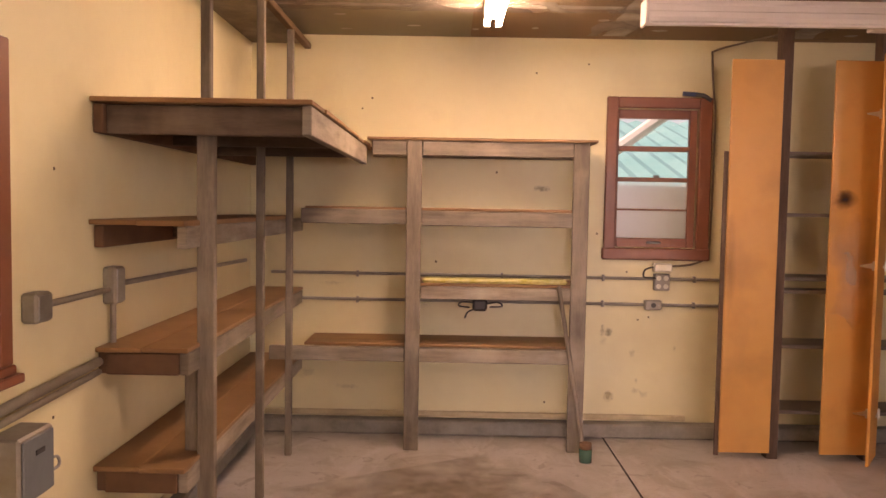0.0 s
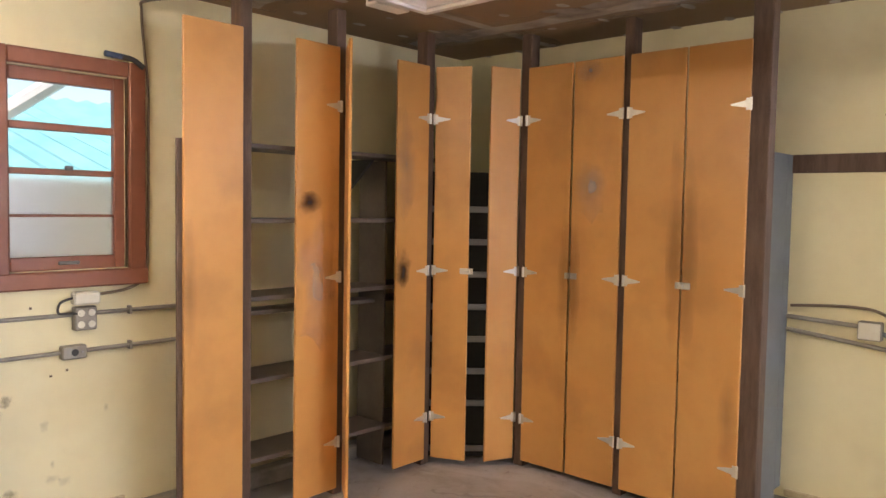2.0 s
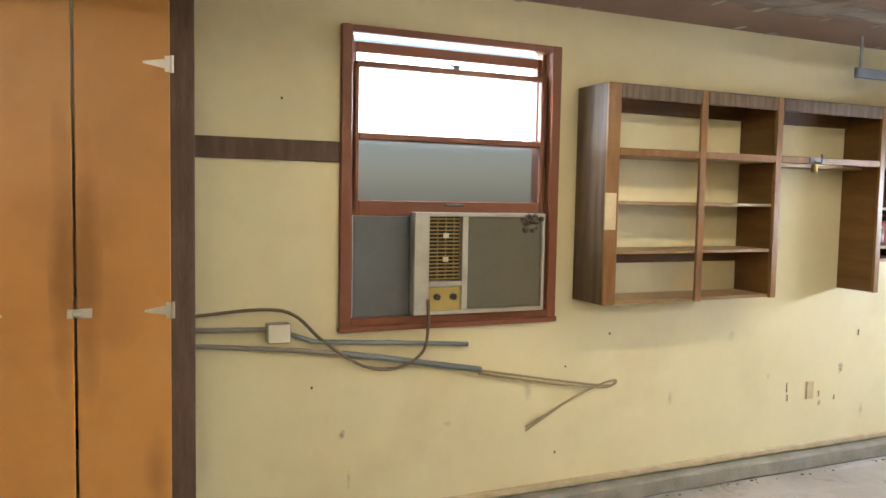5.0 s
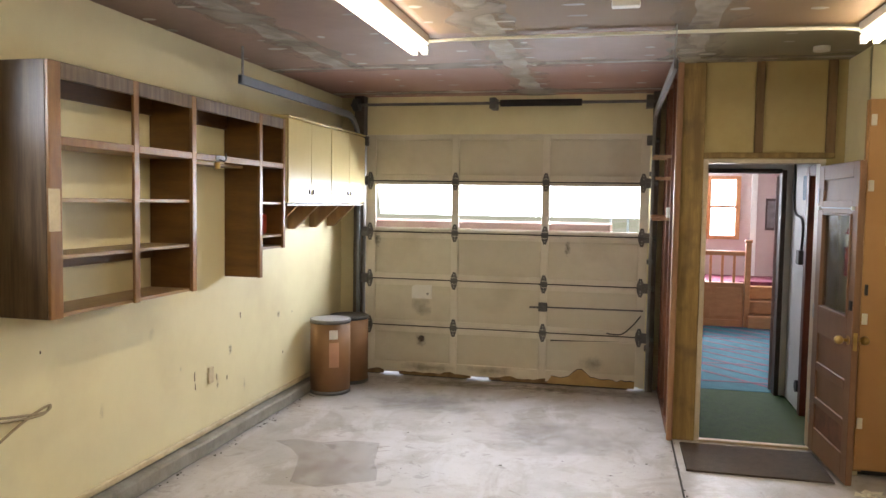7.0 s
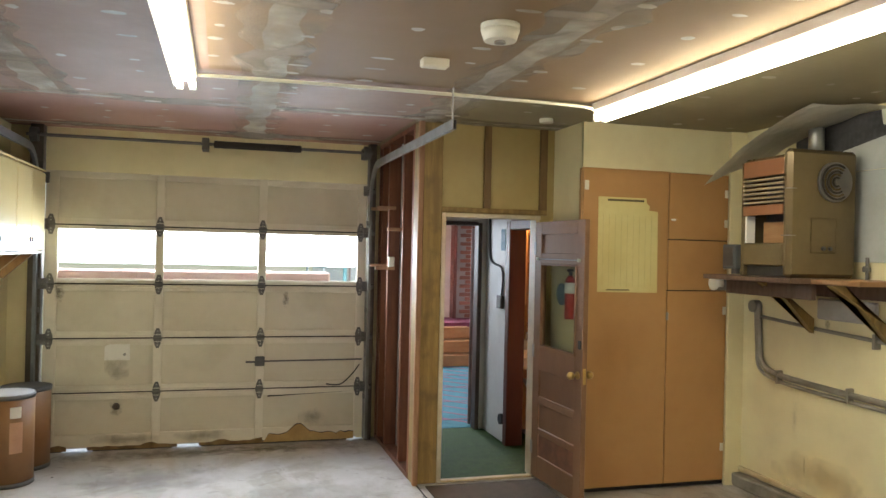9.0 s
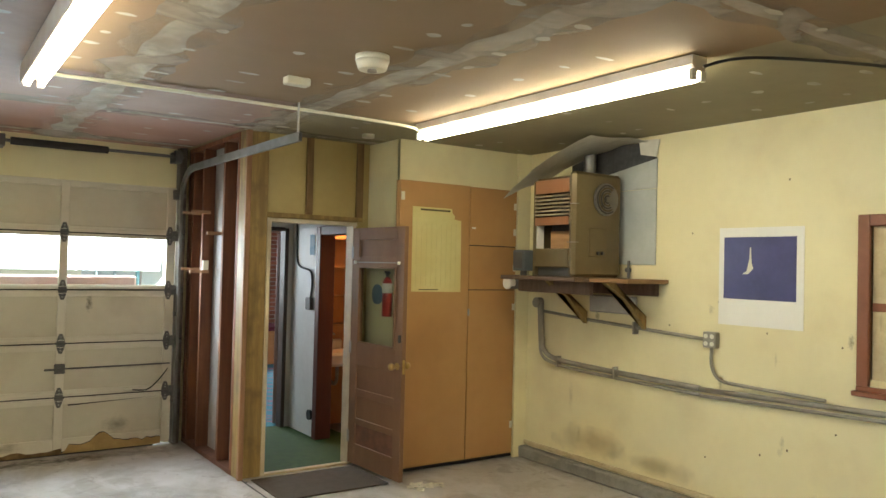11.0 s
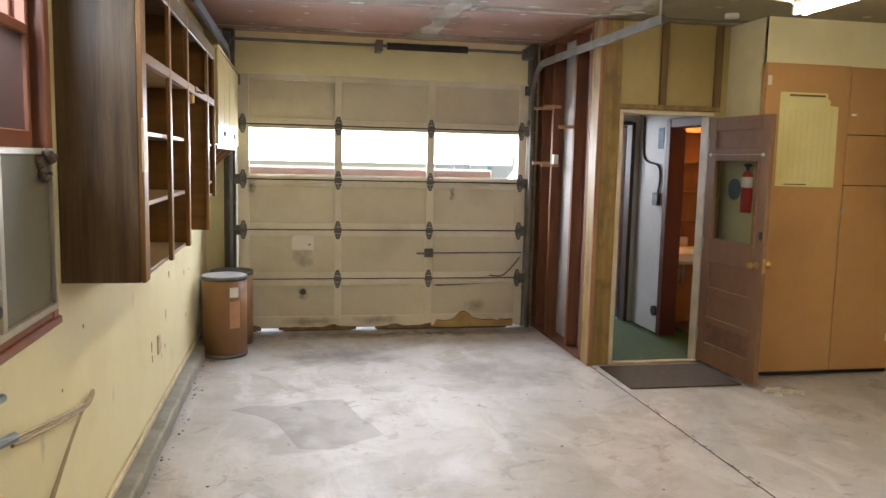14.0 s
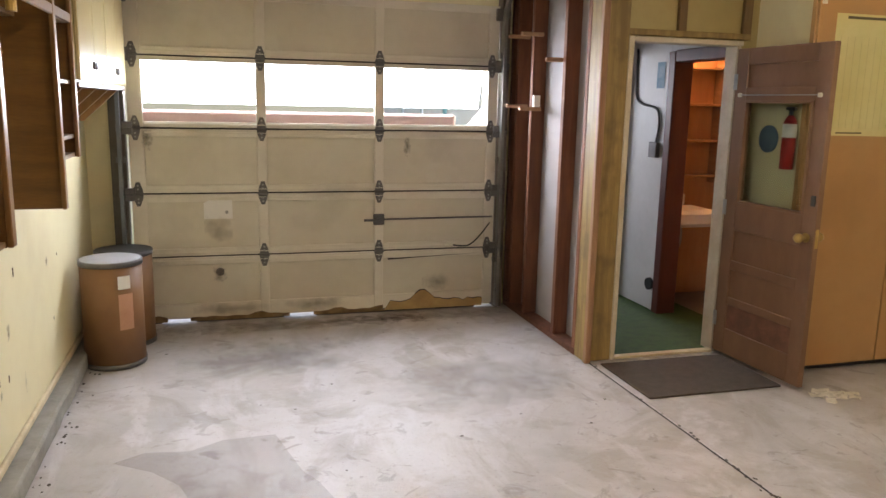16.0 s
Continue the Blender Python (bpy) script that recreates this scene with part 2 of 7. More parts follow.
def tube(bm, pts, r, seg=8):
    """A bent pipe or cable through pts."""
    pts = [Vector(p) for p in pts]
    rings = []
    for i, p in enumerate(pts):
        d = (pts[min(i + 1, len(pts) - 1)] - pts[max(i - 1, 0)]).normalized()
        q = d.to_track_quat("Z", "Y").to_matrix()
        rings.append([bm.verts.new(p + q @ Vector((r * math.cos(k * 2 * math.pi / seg), r * math.sin(k * 2 * math.pi / seg), 0))) for k in range(seg)])
    for a, b in zip(rings, rings[1:]):
        s = min(range(seg), key=lambda k: (b[k].co - a[0].co).length)
        for k in range(seg):
            bm.faces.new((a[k], a[(k + 1) % seg], b[(k + 1 + s) % seg], b[(k + s) % seg]))
    bm.faces.new(rings[0][::-1])
    bm.faces.new(rings[-1])
    return bm


def smooth_path(pts, steps=6):
    """Points of a soft curve through pts."""
    p = [Vector(q) for q in pts]
    out = []
    for i in range(len(p) - 1):
        a, b, c, d = p[max(i - 1, 0)], p[i], p[i + 1], p[min(i + 2, len(p) - 1)]
        for k in range(steps):
            u = k / steps
            out.append(0.5 * (2 * b + (c - a) * u + (2 * a - 5 * b + 4 * c - d) * u * u + (3 * b - a - 3 * c + d) * u ** 3))
    return out + [p[-1]]


def prism(bm, outline, axis, lo, hi):
    """An outline of (u, v) pulled from lo to hi along an axis: x (u, v = y, z), y (x, z) or z (x, y)."""
    put = {"x": lambda u, v, w: (w, u, v), "y": lambda u, v, w: (u, w, v), "z": lambda u, v, w: (u, v, w)}[axis]
    a = [bm.verts.new(put(u, v, lo)) for u, v in outline]
    b = [bm.verts.new(put(u, v, hi)) for u, v in outline]
    bm.faces.new(a[::-1])
    bm.faces.new(b)
    for i in range(len(a)):
        j = (i + 1) % len(a)
        bm.faces.new((a[i], a[j], b[j], b[i]))
    bmesh.ops.recalc_face_normals(bm, faces=bm.faces)
    return bm


def mesh_of(name, bm, material, smooth=False):
    me = bpy.data.meshes.new(name)
    if smooth:
        for f in bm.faces:
            f.smooth = len(f.verts) == 4
    bm.to_mesh(me)
    bm.free()
    for mm in (material if isinstance(material, (list, tuple)) else [material]):
        me.materials.append(mm)
    return me


def thing(name, at, label, category, group="", kind=""):
    ob = new(name)
    ob.empty_display_size = 0.1
    ob.location = at
    return tagged(ob, label, category, group, kind)


def part(name, bm, material, parent, label="", smooth=False):
    """One mesh, given in world coordinates, under a thing or a part."""
    ob = new(name, mesh_of(name, bm, material, smooth))
    ob.parent = parent
    if parent.type == "EMPTY":
        ob.matrix_parent_inverse = Matrix.Translation(-parent.location)
    return tagged(ob, label)


def solo(name, bm, material, label, category, group="", kind="", smooth=False):
    return tagged(new(name, mesh_of(name, bm, material, smooth)), label, category, group, kind)


def B(*a, r=0.003, m=None):
    return bx(bmesh.new(), *a, r=r, m=m)


def wall_with_holes(axis, lo, hi, u0, u1, z0, z1, holes):
    """A wall slab with real openings; holes: (u0, u1, z0, z1)."""
    bm = bmesh.new()
    us = sorted({u0, u1, *(h[0] for h in holes), *(h[1] for h in holes)})
    zs = sorted({z0, z1, *(h[2] for h in holes), *(h[3] for h in holes)})
    for ua, ub in zip(us, us[1:]):
        run = None
        for za, zb in zip(zs, zs[1:]):
            free = any(h[0] < (ua + ub) / 2 < h[1] and h[2] < (za + zb) / 2 < h[3] for h in holes)
            if not free:
                if axis == "x":
                    bx(bm, lo, ua, za, hi, ub, zb, 0)
                else:
                    bx(bm, ua, lo, za, ub, hi, zb, 0)
    bmesh.ops.remove_doubles(bm, verts=bm.verts, dist=1e-5)
    inner = [f for f in bm.faces if any(g is not f and set(g.verts) == set(f.verts) for e in f.edges for g in e.link_faces)]
    bmesh.ops.delete(bm, geom=inner, context="FACES")
    return bm


# ---- structure ----
T = 0.15
solo("wall_east", wall_with_holes("x", E, E + T, S - T, N + T, 0.10, TOP, [(1.26, 2.36, 1.10, 2.49)]), WALL, "cream-painted garage wall with scuffs and small nail holes", "wall", kind="structure")
solo("wall_north", wall_with_holes("y", N, N + T, W - T, E, 0.10, TOP, [(1.47, 2.03, 1.32, 2.27)]), WALL, "cream-painted garage wall with stains and scrapes", "wall", kind="structure")
solo("wall_west", wall_with_holes("x", W - T, W, CLOSET_Y, N, 0.10, TOP, [(1.75, 2.5, 1.1, 2.0)]), WALL, "cream-painted garage wall with brown water stains", "wall", kind="structure")
solo("wall_south", wall_with_holes("y", S - T, S, 1.30, E, 0.0, TOP, [(1.62, 4.36, -0.01, 2.36)]), WALL, "cream-painted wall around the garage door", "wall", kind="structure")
solo("wall_house", wall_with_holes("y", DOOR_Y - 0.12, DOOR_Y - 0.02, 0.30, 1.36, 0.0, TOP, [(0.47, 1.235, -0.01, 2.03)]), mat("yellowed_panel", (0.40, 0.31, 0.12), 0.5, (0.33, 0.24, 0.085), 2.0, 0.6, bump=0.05), "yellowed plywood panel wall above the house door", "wall", kind="structure")

# concrete base under the walls, and the board over it
for nm, a in (("curb_east", (E - 0.09, S, 0, E + T, N, 0.10)), ("curb_north", (W, N - 0.09, 0, E - 0.09, N + T, 0.10)), ("curb_west", (W - T, CLOSET_Y, 0, W + 0.08, N - 0.09, 0.10))):
    bm = B(*a, r=0.012)
    bmesh.ops.subdivide_edges(bm, edges=[e for e in bm.edges if e.calc_length() > 1], cuts=60)
    for v in bm.verts:
        v.co += 0.008 * Vector((noise.noise(v.co * 6), noise.noise(v.co * 6 + Vector((5, 5, 5))), 0.6 * noise.noise(v.co * 5 + Vector((9, 0, 0)))))
    solo(nm, bm, CURB, "rough grey concrete curb under the wall", "curb", kind="structure")
solo("baseboard", B(E - 0.022, S + 0.1, 0.112, E - 0.001, 3.1, 0.15, r=0.006), TRIM, "worn cream sill board above the concrete curb", "baseboard", kind="structure")
solo("baseboard", B(W + 0.05, N - 0.022, 0.112, 2.0, N - 0.001, 0.15, r=0.006), TRIM, "worn cream sill board above the concrete curb", "baseboard", kind="structure")
solo("baseboard", B(W + 0.001, CLOSET_Y, 0.112, W + 0.022, N - 0.05, 0.15, r=0.006), TRIM, "worn cream sill board above the concrete curb", "baseboard", kind="structure")

# floor slabs with the joint between them
bm = bmesh.new()
bx(bm, 1.424, S - 0.4, -0.12, E, N, 0.0, 0.006)
bx(bm, W, DOOR_Y, -0.12, 1.415, N, 0.0, 0.006)
floor = solo("floor", bm, CONCRETE, "worn concrete garage floor with pale and dark stains", "floor", kind="structure")
solo("floor_joint", B(1.41, S - 0.3, -0.1, 1.43, N, -0.004, r=0), GAP, "dark dirt-filled joint in the concrete floor", "floor joint", kind="structure")

# ---- fluorescent lamps ----
LAMP_BODY = mat("white_lamp_housing", (0.70, 0.66, 0.60), 0.4, (0.55, 0.45, 0.35), 6.0, 0.5)


def strip_lamp(x0, y0, x1, y1, tubes, label, skirt=0, group="ceiling strip lamps"):
    """An 8-foot two-tube strip under the ceiling, from one end to the other."""
    a, b = Vector((x0, y0, 0)), Vector((x1, y1, 0))
    d = (b - a).normalized()
    n = Vector((-d.y, d.x, 0))
    top = TOP
    th = thing("strip_lamp", ((x0 + x1) / 2, (y0 + y1) / 2, top - 0.1), label, "ceiling lamp", group)
    m = Matrix.Translation((a + b) / 2 + Vector((0, 0, top))) @ Matrix(((d.x, n.x, 0, 0), (d.y, n.y, 0, 0), (0, 0, 1, 0), (0, 0, 0, 1)))
    h = (b - a).length / 2
    bm = bmesh.new()
    prism(bm, [(-0.055, -0.004), (-0.055, -0.05), (-0.03, -0.075), (0.03, -0.075), (0.055, -0.05), (0.055, -0.004)], "x", -h, h)
    bmesh.ops.transform(bm, matrix=m, verts=bm.verts)
    part("housing", bm, LAMP_BODY, th)
    if skirt:
        part("reflector_skirt", B(-h, skirt * 0.064 - 0.003, -0.111, h, skirt * 0.064 + 0.003, -0.004, r=0.001, m=m), LAMP_BODY, th, "enamelled reflector edge")
    for s in (-1, 1):
        bm = bmesh.new()
        cyl(bm, (-h + 0.03, s * 0.034, -0.100), (h - 0.03, s * 0.034, -0.100), 0.018, 12)
        bmesh.ops.transform(bm, matrix=m, verts=bm.verts)
        part("tube", bm, tubes, th, "glowing fluorescent tube", smooth=True)
        for e in (-1, 1):
            bm = B(e * (h - 0.012) - 0.012, s * 0.034 - 0.018, -0.122, e * (h - 0.012) + 0.012, s * 0.034 + 0.018, -0.07, r=0.003)
            bmesh.ops.transform(bm, matrix=m, verts=bm.verts)
            part("socket", bm, WHITE, th)
    return th


strip_lamp(0.53, -0.70, 0.53, 1.72, TUBEMAT, "lit two-tube fluorescent strip lamp under the ceiling")
strip_lamp(3.07, -0.66, 3.07, 1.78, TUBENEW, "lit two-tube fluorescent strip lamp with a conduit at its end", -1)
strip_lamp(0.56, 3.50, 0.56, 4.72, TUBESHORT, "lit two-tube fluorescent strip lamp near the shelves")

# white moulded frame of two lengths, mitred at the corner, hung below the ceiling
FRAME_WHITE = mat("pinkish_white_enamel", (0.74, 0.68, 0.63), 0.35, (0.66, 0.59, 0.53), 7.0, 0.5, bump=0.03)
FX, FY, FZ, FWID, FHI = 2.72, 4.1, 2.49, 0.10, 0.115
RIDGED = [(0.0, 0.03), (0.012, 0.012), (0.03, 0.012), (0.034, 0.0), (0.066, 0.0), (0.07, 0.012), (0.088, 0.012), (FWID, 0.03),
          (FWID, 0.055), (0.092, 0.062), (0.092, 0.088), (FWID, 0.095), (FWID, FHI), (0.0, FHI), (0.0, 0.095), (0.008, 0.088), (0.008, 0.062), (0.0, 0.055)]
hf = thing("hanging_frame", (FX - 0.6, FY - 0.6, FZ + 0.06), "white moulded frame hung on straps below the ceiling", "ceiling frame")
# back length, outer face to the north
bm = bmesh.new()
prism(bm, [(FY - u, FZ + z) for u, z in RIDGED], "x", 1.275, FX)
bmesh.ops.bisect_plane(bm, geom=bm.verts[:] + bm.edges[:] + bm.faces[:], plane_co=(FX, FY, 0), plane_no=(1, -1, 0), clear_outer=True)
part("back_rail", bm, FRAME_WHITE, hf)
# side length, outer face to the east
bm = bmesh.new()
prism(bm, [(FX - u, FZ + z) for u, z in RIDGED], "y", 2.1, FY)
bmesh.ops.bisect_plane(bm, geom=bm.verts[:] + bm.edges[:] + bm.faces[:], plane_co=(FX, FY, 0), plane_no=(-1, 1, 0), clear_outer=True)
part("side_rail", bm, FRAME_WHITE, hf)
part("end_cap", B(1.265, FY - FWID - 0.004, FZ - 0.004, 1.283, FY + 0.004, FZ + FHI + 0.004, r=0.004), FRAME_WHITE, hf)
part("end_cap", B(FX - FWID - 0.004, 2.09, FZ - 0.004, FX + 0.004, 2.108, FZ + FHI + 0.004, r=0.004), FRAME_WHITE, hf)
for x, y in ((1.6, FY - 0.05), (2.45, FY - 0.05), (FX - 0.05, 3.3), (FX - 0.05, 2.4)):
    part("hanger_strap", B(x - 0.012, y - 0.012, FZ + FHI - 0.01, x + 0.012, y + 0.012, TOP, r=0.001), STEEL, hf, "thin steel hanger strap")
bm = bmesh.new()
bx(bm, 2.43, FY + 0.002, FZ + 0.005, 2.62, FY + 0.075, FZ + 0.02, 0.003)
bx(bm, 2.43, FY + 0.06, FZ + 0.02, 2.62, FY + 0.075, FZ + 0.05, 0.003)
part("lip_bracket", bm, FRAME_WHITE, hf)

# ---- garage door ----
DY = -3.24
D0, D1 = 1.58, 4.28
STILES = [(4.18, 4.28), (3.345, 3.415), (2.48, 2.55), (1.58, 1.66)]
CUTS = [0.0, 0.495, 0.956, 1.418, 1.915, 2.37]
gdoor = thing("garage_door", (2.95, DY, 0), "closed sectional garage door of dirty white panels with a row of windows", "garage door")
for i, (za, zb) in enumerate(zip(CUTS, CUTS[1:])):
    bm = bmesh.new()
    lo = za + (0.032 if i == 0 else 0.006)
    hi = zb - 0.006
    rail_b = 0.11 if i == 0 else (0.04 if i == 3 else 0.055)
    rail_t = 0.03 if i == 3 else 0.055
    for a, b in STILES:
        bx(bm, a, DY - 0.035, lo, b, DY, hi, 0.004)
    for (a, _), (_, b) in zip(STILES, STILES[1:]):
        for z0, z1 in ((lo, lo + rail_b), (hi - rail_t, hi)):
            bx(bm, b, DY - 0.035, z0, a, DY - 0.001, z1, 0.004)
    sec = part("section", bm, GARAGE, gdoor)
    for (a, _), (_, b) in zip(STILES, STILES[1:]):
        if i == 3:
            part("pane", B(b - 0.004, DY - 0.022, lo + rail_b - 0.004, a + 0.004, DY - 0.018, hi - rail_t + 0.004, r=0), GLASS, sec).visible_shadow = False
        else:
            part("panel", B(b - 0.004, DY - 0.034, lo + rail_b - 0.004, a + 0.004, DY - 0.02, hi - rail_t + 0.004, r=0.002), GARAGE_FIELD, sec)
for zc in CUTS[1:5]:
    part("joint_strip", B(1.59, DY - 0.034, zc - 0.0058, 4.27, DY - 0.02, zc + 0.0058, r=0), GAP, gdoor)
    for dz in (-0.034, 0.024):
        part("bead", B(1.665, DY - 0.002, zc + dz, 4.175, DY + 0.006, zc + dz + 0.010, r=0.002), GARAGE, gdoor)
# leaf hinges at the section joints
for zc in CUTS[1:5]:
    for xc in (4.235, 3.38, 2.515, 1.632):
        bm = bmesh.new()
        prism(bm, [(xc - 0.012, zc - 0.085), (xc + 0.012, zc - 0.085), (xc + 0.032, zc - 0.03), (xc + 0.032, zc + 0.03), (xc + 0.012, zc + 0.085), (xc - 0.012, zc + 0.085), (xc - 0.032, zc + 0.03), (xc - 0.032, zc - 0.03)], "y", DY, DY + 0.006)
        cyl(bm, (xc - 0.036, DY + 0.012, zc), (xc + 0.036, DY + 0.012, zc), 0.011, 10)
        h = part("hinge", bm, DARKSTEEL, gdoor, "grey steel leaf hinge")
        bm = bmesh.new()
        for dz in (-0.06, -0.035, 0.035, 0.06):
            cyl(bm, (xc, DY + 0.005, zc + dz), (xc, DY + 0.011, zc + dz), 0.007, 6)
        part("bolt", bm, STEEL, h)
for xc, s in ((4.285, 1), (1.58, -1)):
    for zc in (2.30, 1.915, 1.418, 0.956, 0.495):
        bm = bmesh.new()
        bx(bm, xc - 0.035, DY + 0.001, zc - 0.045, xc + 0.035, DY + 0.03, zc + 0.045, 0.004)
        cyl(bm, (xc - s * 0.02, DY + 0.035, zc), (xc + s * 0.07, DY + 0.035, zc), 0.007, 8)
        cyl(bm, (xc + s * 0.045, DY + 0.035, zc), (xc + s * 0.07, DY + 0.035, zc), 0.024, 12)
        part("roller_bracket", bm, DARKSTEEL, gdoor)
# bar lock, its rod and the pull cord
bm = bmesh.new()
bx(bm, 2.475, DY + 0.001, 0.70, 2.56, DY + 0.02, 0.785, 0.006)
cyl(bm, (2.52, DY + 0.02, 0.742), (2.52, DY + 0.05, 0.742), 0.014, 10)
bx(bm, 2.52, DY + 0.04, 0.733, 2.64, DY + 0.055, 0.751, 0.004)
part("lock", bm, DARKSTEEL, gdoor, "steel bar lock")
part("lock_rod", cyl(bmesh.new(), (2.52, DY + 0.012, 0.742), (1.60, DY + 0.012, 0.747), 0.007, 8), DARKSTEEL, gdoor)
part("pull_cord", tube(bmesh.new(), smooth_path([(1.95, DY + 0.02, 0.53), (1.80, DY + 0.022, 0.52), (1.70, DY + 0.025, 0.60), (1.62, DY + 0.02, 0.70)]), 0.006), BLACK, gdoor)
part("cord_handle", B(1.92, DY + 0.01, 0.515, 2.0, DY + 0.028, 0.54, r=0.006), OFFWHITE, gdoor)
bm = bmesh.new()
prism(bm, [(3.60, 0.77), (3.80, 0.77), (3.80, 0.885), (3.765, 0.905), (3.60, 0.905)], "y", DY - 0.0135, DY + 0.004)
lp = part("cover_plate", bm, WHITE, gdoor, "white metal cover plate")
part("keyhole", cyl(bmesh.new(), (3.64, DY + 0.004, 0.82), (3.64, DY + 0.012, 0.82), 0.012, 10), STEEL, lp)
part("old_lock_hole", cyl(bmesh.new(), (3.70, DY - 0.0135, 0.375), (3.70, DY - 0.008, 0.375), 0.03, 14), DARKSTEEL, gdoor)
# bottom: torn facing with bare wood
rg = random.Random(9)
pts = [(1.66, 0.016)] + [(x, 0.082 + 0.085 * math.exp(-((x - 2.16) / 0.085) ** 2) + 0.02 * noise.noise(Vector((x * 14, 3, 0))) + rg.uniform(-0.008, 0.008)) for x in [1.66 + 0.04 * k for k in range(20)]]
pts += [(2.46, 0.03), (2.48, 0.016)]
bm = bmesh.new()
prism(bm, pts, "y", DY - 0.013, DY + 0.002)
part("torn_facing", bm, BAREPLY, gdoor, "bare wood where the facing peeled away")
bm = bmesh.new()
prism(bm, [(x, z + (0.004 + 0.008 * abs(noise.noise(Vector((x * 9, 8, 1))))) * (z > 0.05)) for x, z in pts], "y", DY - 0.0135, DY + 0.0008)
part("peeled_edge", bm, GAP, gdoor, "dark curling edge of the peeled facing")
bm = bmesh.new()
prism(bm, [(1.70, 0.452), (2.44, 0.432), (2.44, 0.421), (2.1, 0.436)], "y", DY - 0.0135, DY + 0.0015)
part("crack", bm, GAP, gdoor, "dark crack in the warped panel")
bm = bmesh.new()
for xa_, xb_ in ((2.48, 3.02), (3.2, 3.92), (4.08, 4.26)):
    kk = int((xb_ - xa_) / 0.05)
    prism(bm, [(xa_ + (xb_ - xa_) * k / kk, 0.036 + 0.03 * max(0, noise.noise(Vector((xa_ + k * 0.31, 2, 5)))) + rg.uniform(0, 0.010)) for k in range(kk + 1)] + [(xb_, 0.012), (xa_, 0.012)], "y", DY - 0.01, DY + 0.003)
part("rotten_edge", bm, mat("rotten_wood", (0.12, 0.075, 0.035), 0.9, (0.3, 0.2, 0.09), 14, 0.8, bump=0.6), gdoor)
bm = bmesh.new()
for a, b in ((1.72, 3.00), (3.24, 3.88), (4.12, 4.28)):
    bx(bm, a, DY - 0.03, 0.0, b, DY - 0.011, 0.032, 0.003)
part("bottom_seal", bm, BLACK, gdoor)

# tracks, torsion bar and stop boards
for nm, x, yn in (("east", 4.335, -0.75), ("west", 1.555, -0.55)):
    tr = thing("door_track", (x, -3.1, 0), "galvanised steel garage door track under the ceiling", "door track", "garage door tracks")
    path = [(x, -3.19, 0.02), (x, -3.19, 2.2)] + [(x, -2.85 - 0.34 * math.cos(q * math.pi / 16), 2.2 + 0.32 * math.sin(q * math.pi / 16)) for q in range(1, 9)] + [(x, -2.0, 2.52), (x, yn, 2.515)]
    bm = bmesh.new()
    prev = None
    for i, p in enumerate(path):
        p = Vector(p)
        d = (Vector(path[min(i + 1, len(path) - 1)]) - Vector(path[max(i - 1, 0)])).normalized()
        nn = d.cross(Vector((1, 0, 0))).normalized()
        ring = [bm.verts.new(p + Vector((u, 0, 0)) + nn * v) for u, v in ((-0.012, 0.03), (0.012, 0.03), (0.012, -0.03), (-0.012, -0.03))]
        if prev:
            for k in range(4):
                bm.faces.new((prev[k], prev[(k + 1) % 4], ring[(k + 1) % 4], ring[k]))
        prev = ring
    bmesh.ops.recalc_face_normals(bm, faces=bm.faces)
    part("rail", bm, mat("dull_track_steel", (0.24, 0.24, 0.24), 0.55, (0.12, 0.11, 0.10), 6, 0.6, metal=0.4) if nm == "west" else mat("blue_grey_steel", (0.20, 0.23, 0.27), 0.5, (0.13, 0.14, 0.16), 5, 0.6, metal=0.5), tr)
    part("hanger", B(x - 0.004, yn - 0.05, 2.49, x + 0.004, yn - 0.03, TOP, r=0.001), STEEL, tr)
    for zc in (0.4, 1.2, 2.0):
        part("bracket", B(x - 0.03, S, zc - 0.02, x + 0.03, -3.20, zc + 0.02, r=0.003), DARKSTEEL, tr)
tb = thing("torsion_bar", (2.97, -3.18, 2.6), "dark steel torsion bar above the garage door", "torsion bar")
part("shaft", cyl(bmesh.new(), (1.55, -3.17, 2.645), (4.42, -3.17, 2.645), 0.014, 10), DARKSTEEL, tb)
part("spring", cyl(bmesh.new(), (2.2, -3.17, 2.645), (2.95, -3.17, 2.645), 0.032, 14), GAP, tb)
for x in (1.60, 3.02, 4.36):
    part("bearing_plate", B(x - 0.03, S, 2.595, x + 0.03, -3.14, 2.695, r=0.004), DARKSTEEL, tb)
for x in (1.60, 4.36):
    part("drum", cyl(bmesh.new(), (x - 0.03, -3.17, 2.645), (x + 0.03, -3.17, 2.645), 0.06, 16), DARKSTEEL, tb)
solo("trim", B(4.30, S + 0.001, 0.0, 4.40, -3.215, TOP, r=0.004), mat("dark_jamb", (0.10, 0.085, 0.07), 0.7, (0.05, 0.04, 0.03), 6, 0.6), "dark wooden jamb beside the garage door", "door jamb", kind="structure")
solo("trim", B(1.50, S + 0.001, 0.0, 1.565, -3.215, TOP, r=0.004), mat("dark_jamb_grey", (0.13, 0.11, 0.09), 0.7, (0.06, 0.05, 0.04), 6, 0.6), "dark wooden jamb beside the garage door", "door jamb", kind="structure")
solo("pink_foam_strip", B(1.90, DY - 0.14, 1.44, 4.235, DY - 0.042, 1.545, r=0.02), mat("faded_pink_foam", (0.66, 0.42, 0.38), 0.9, (0.74, 0.56, 0.5), 6, 0.7, bump=0.3), "faded pink strip lying outside the door windows", "foam strip")
solo("foam_ledge", B(1.65, DY - 0.16, 1.38, 4.27, DY - 0.038, 1.44, r=0.004), GARAGE, "painted ledge on the outside of the garage door", "ledge", kind="structure")

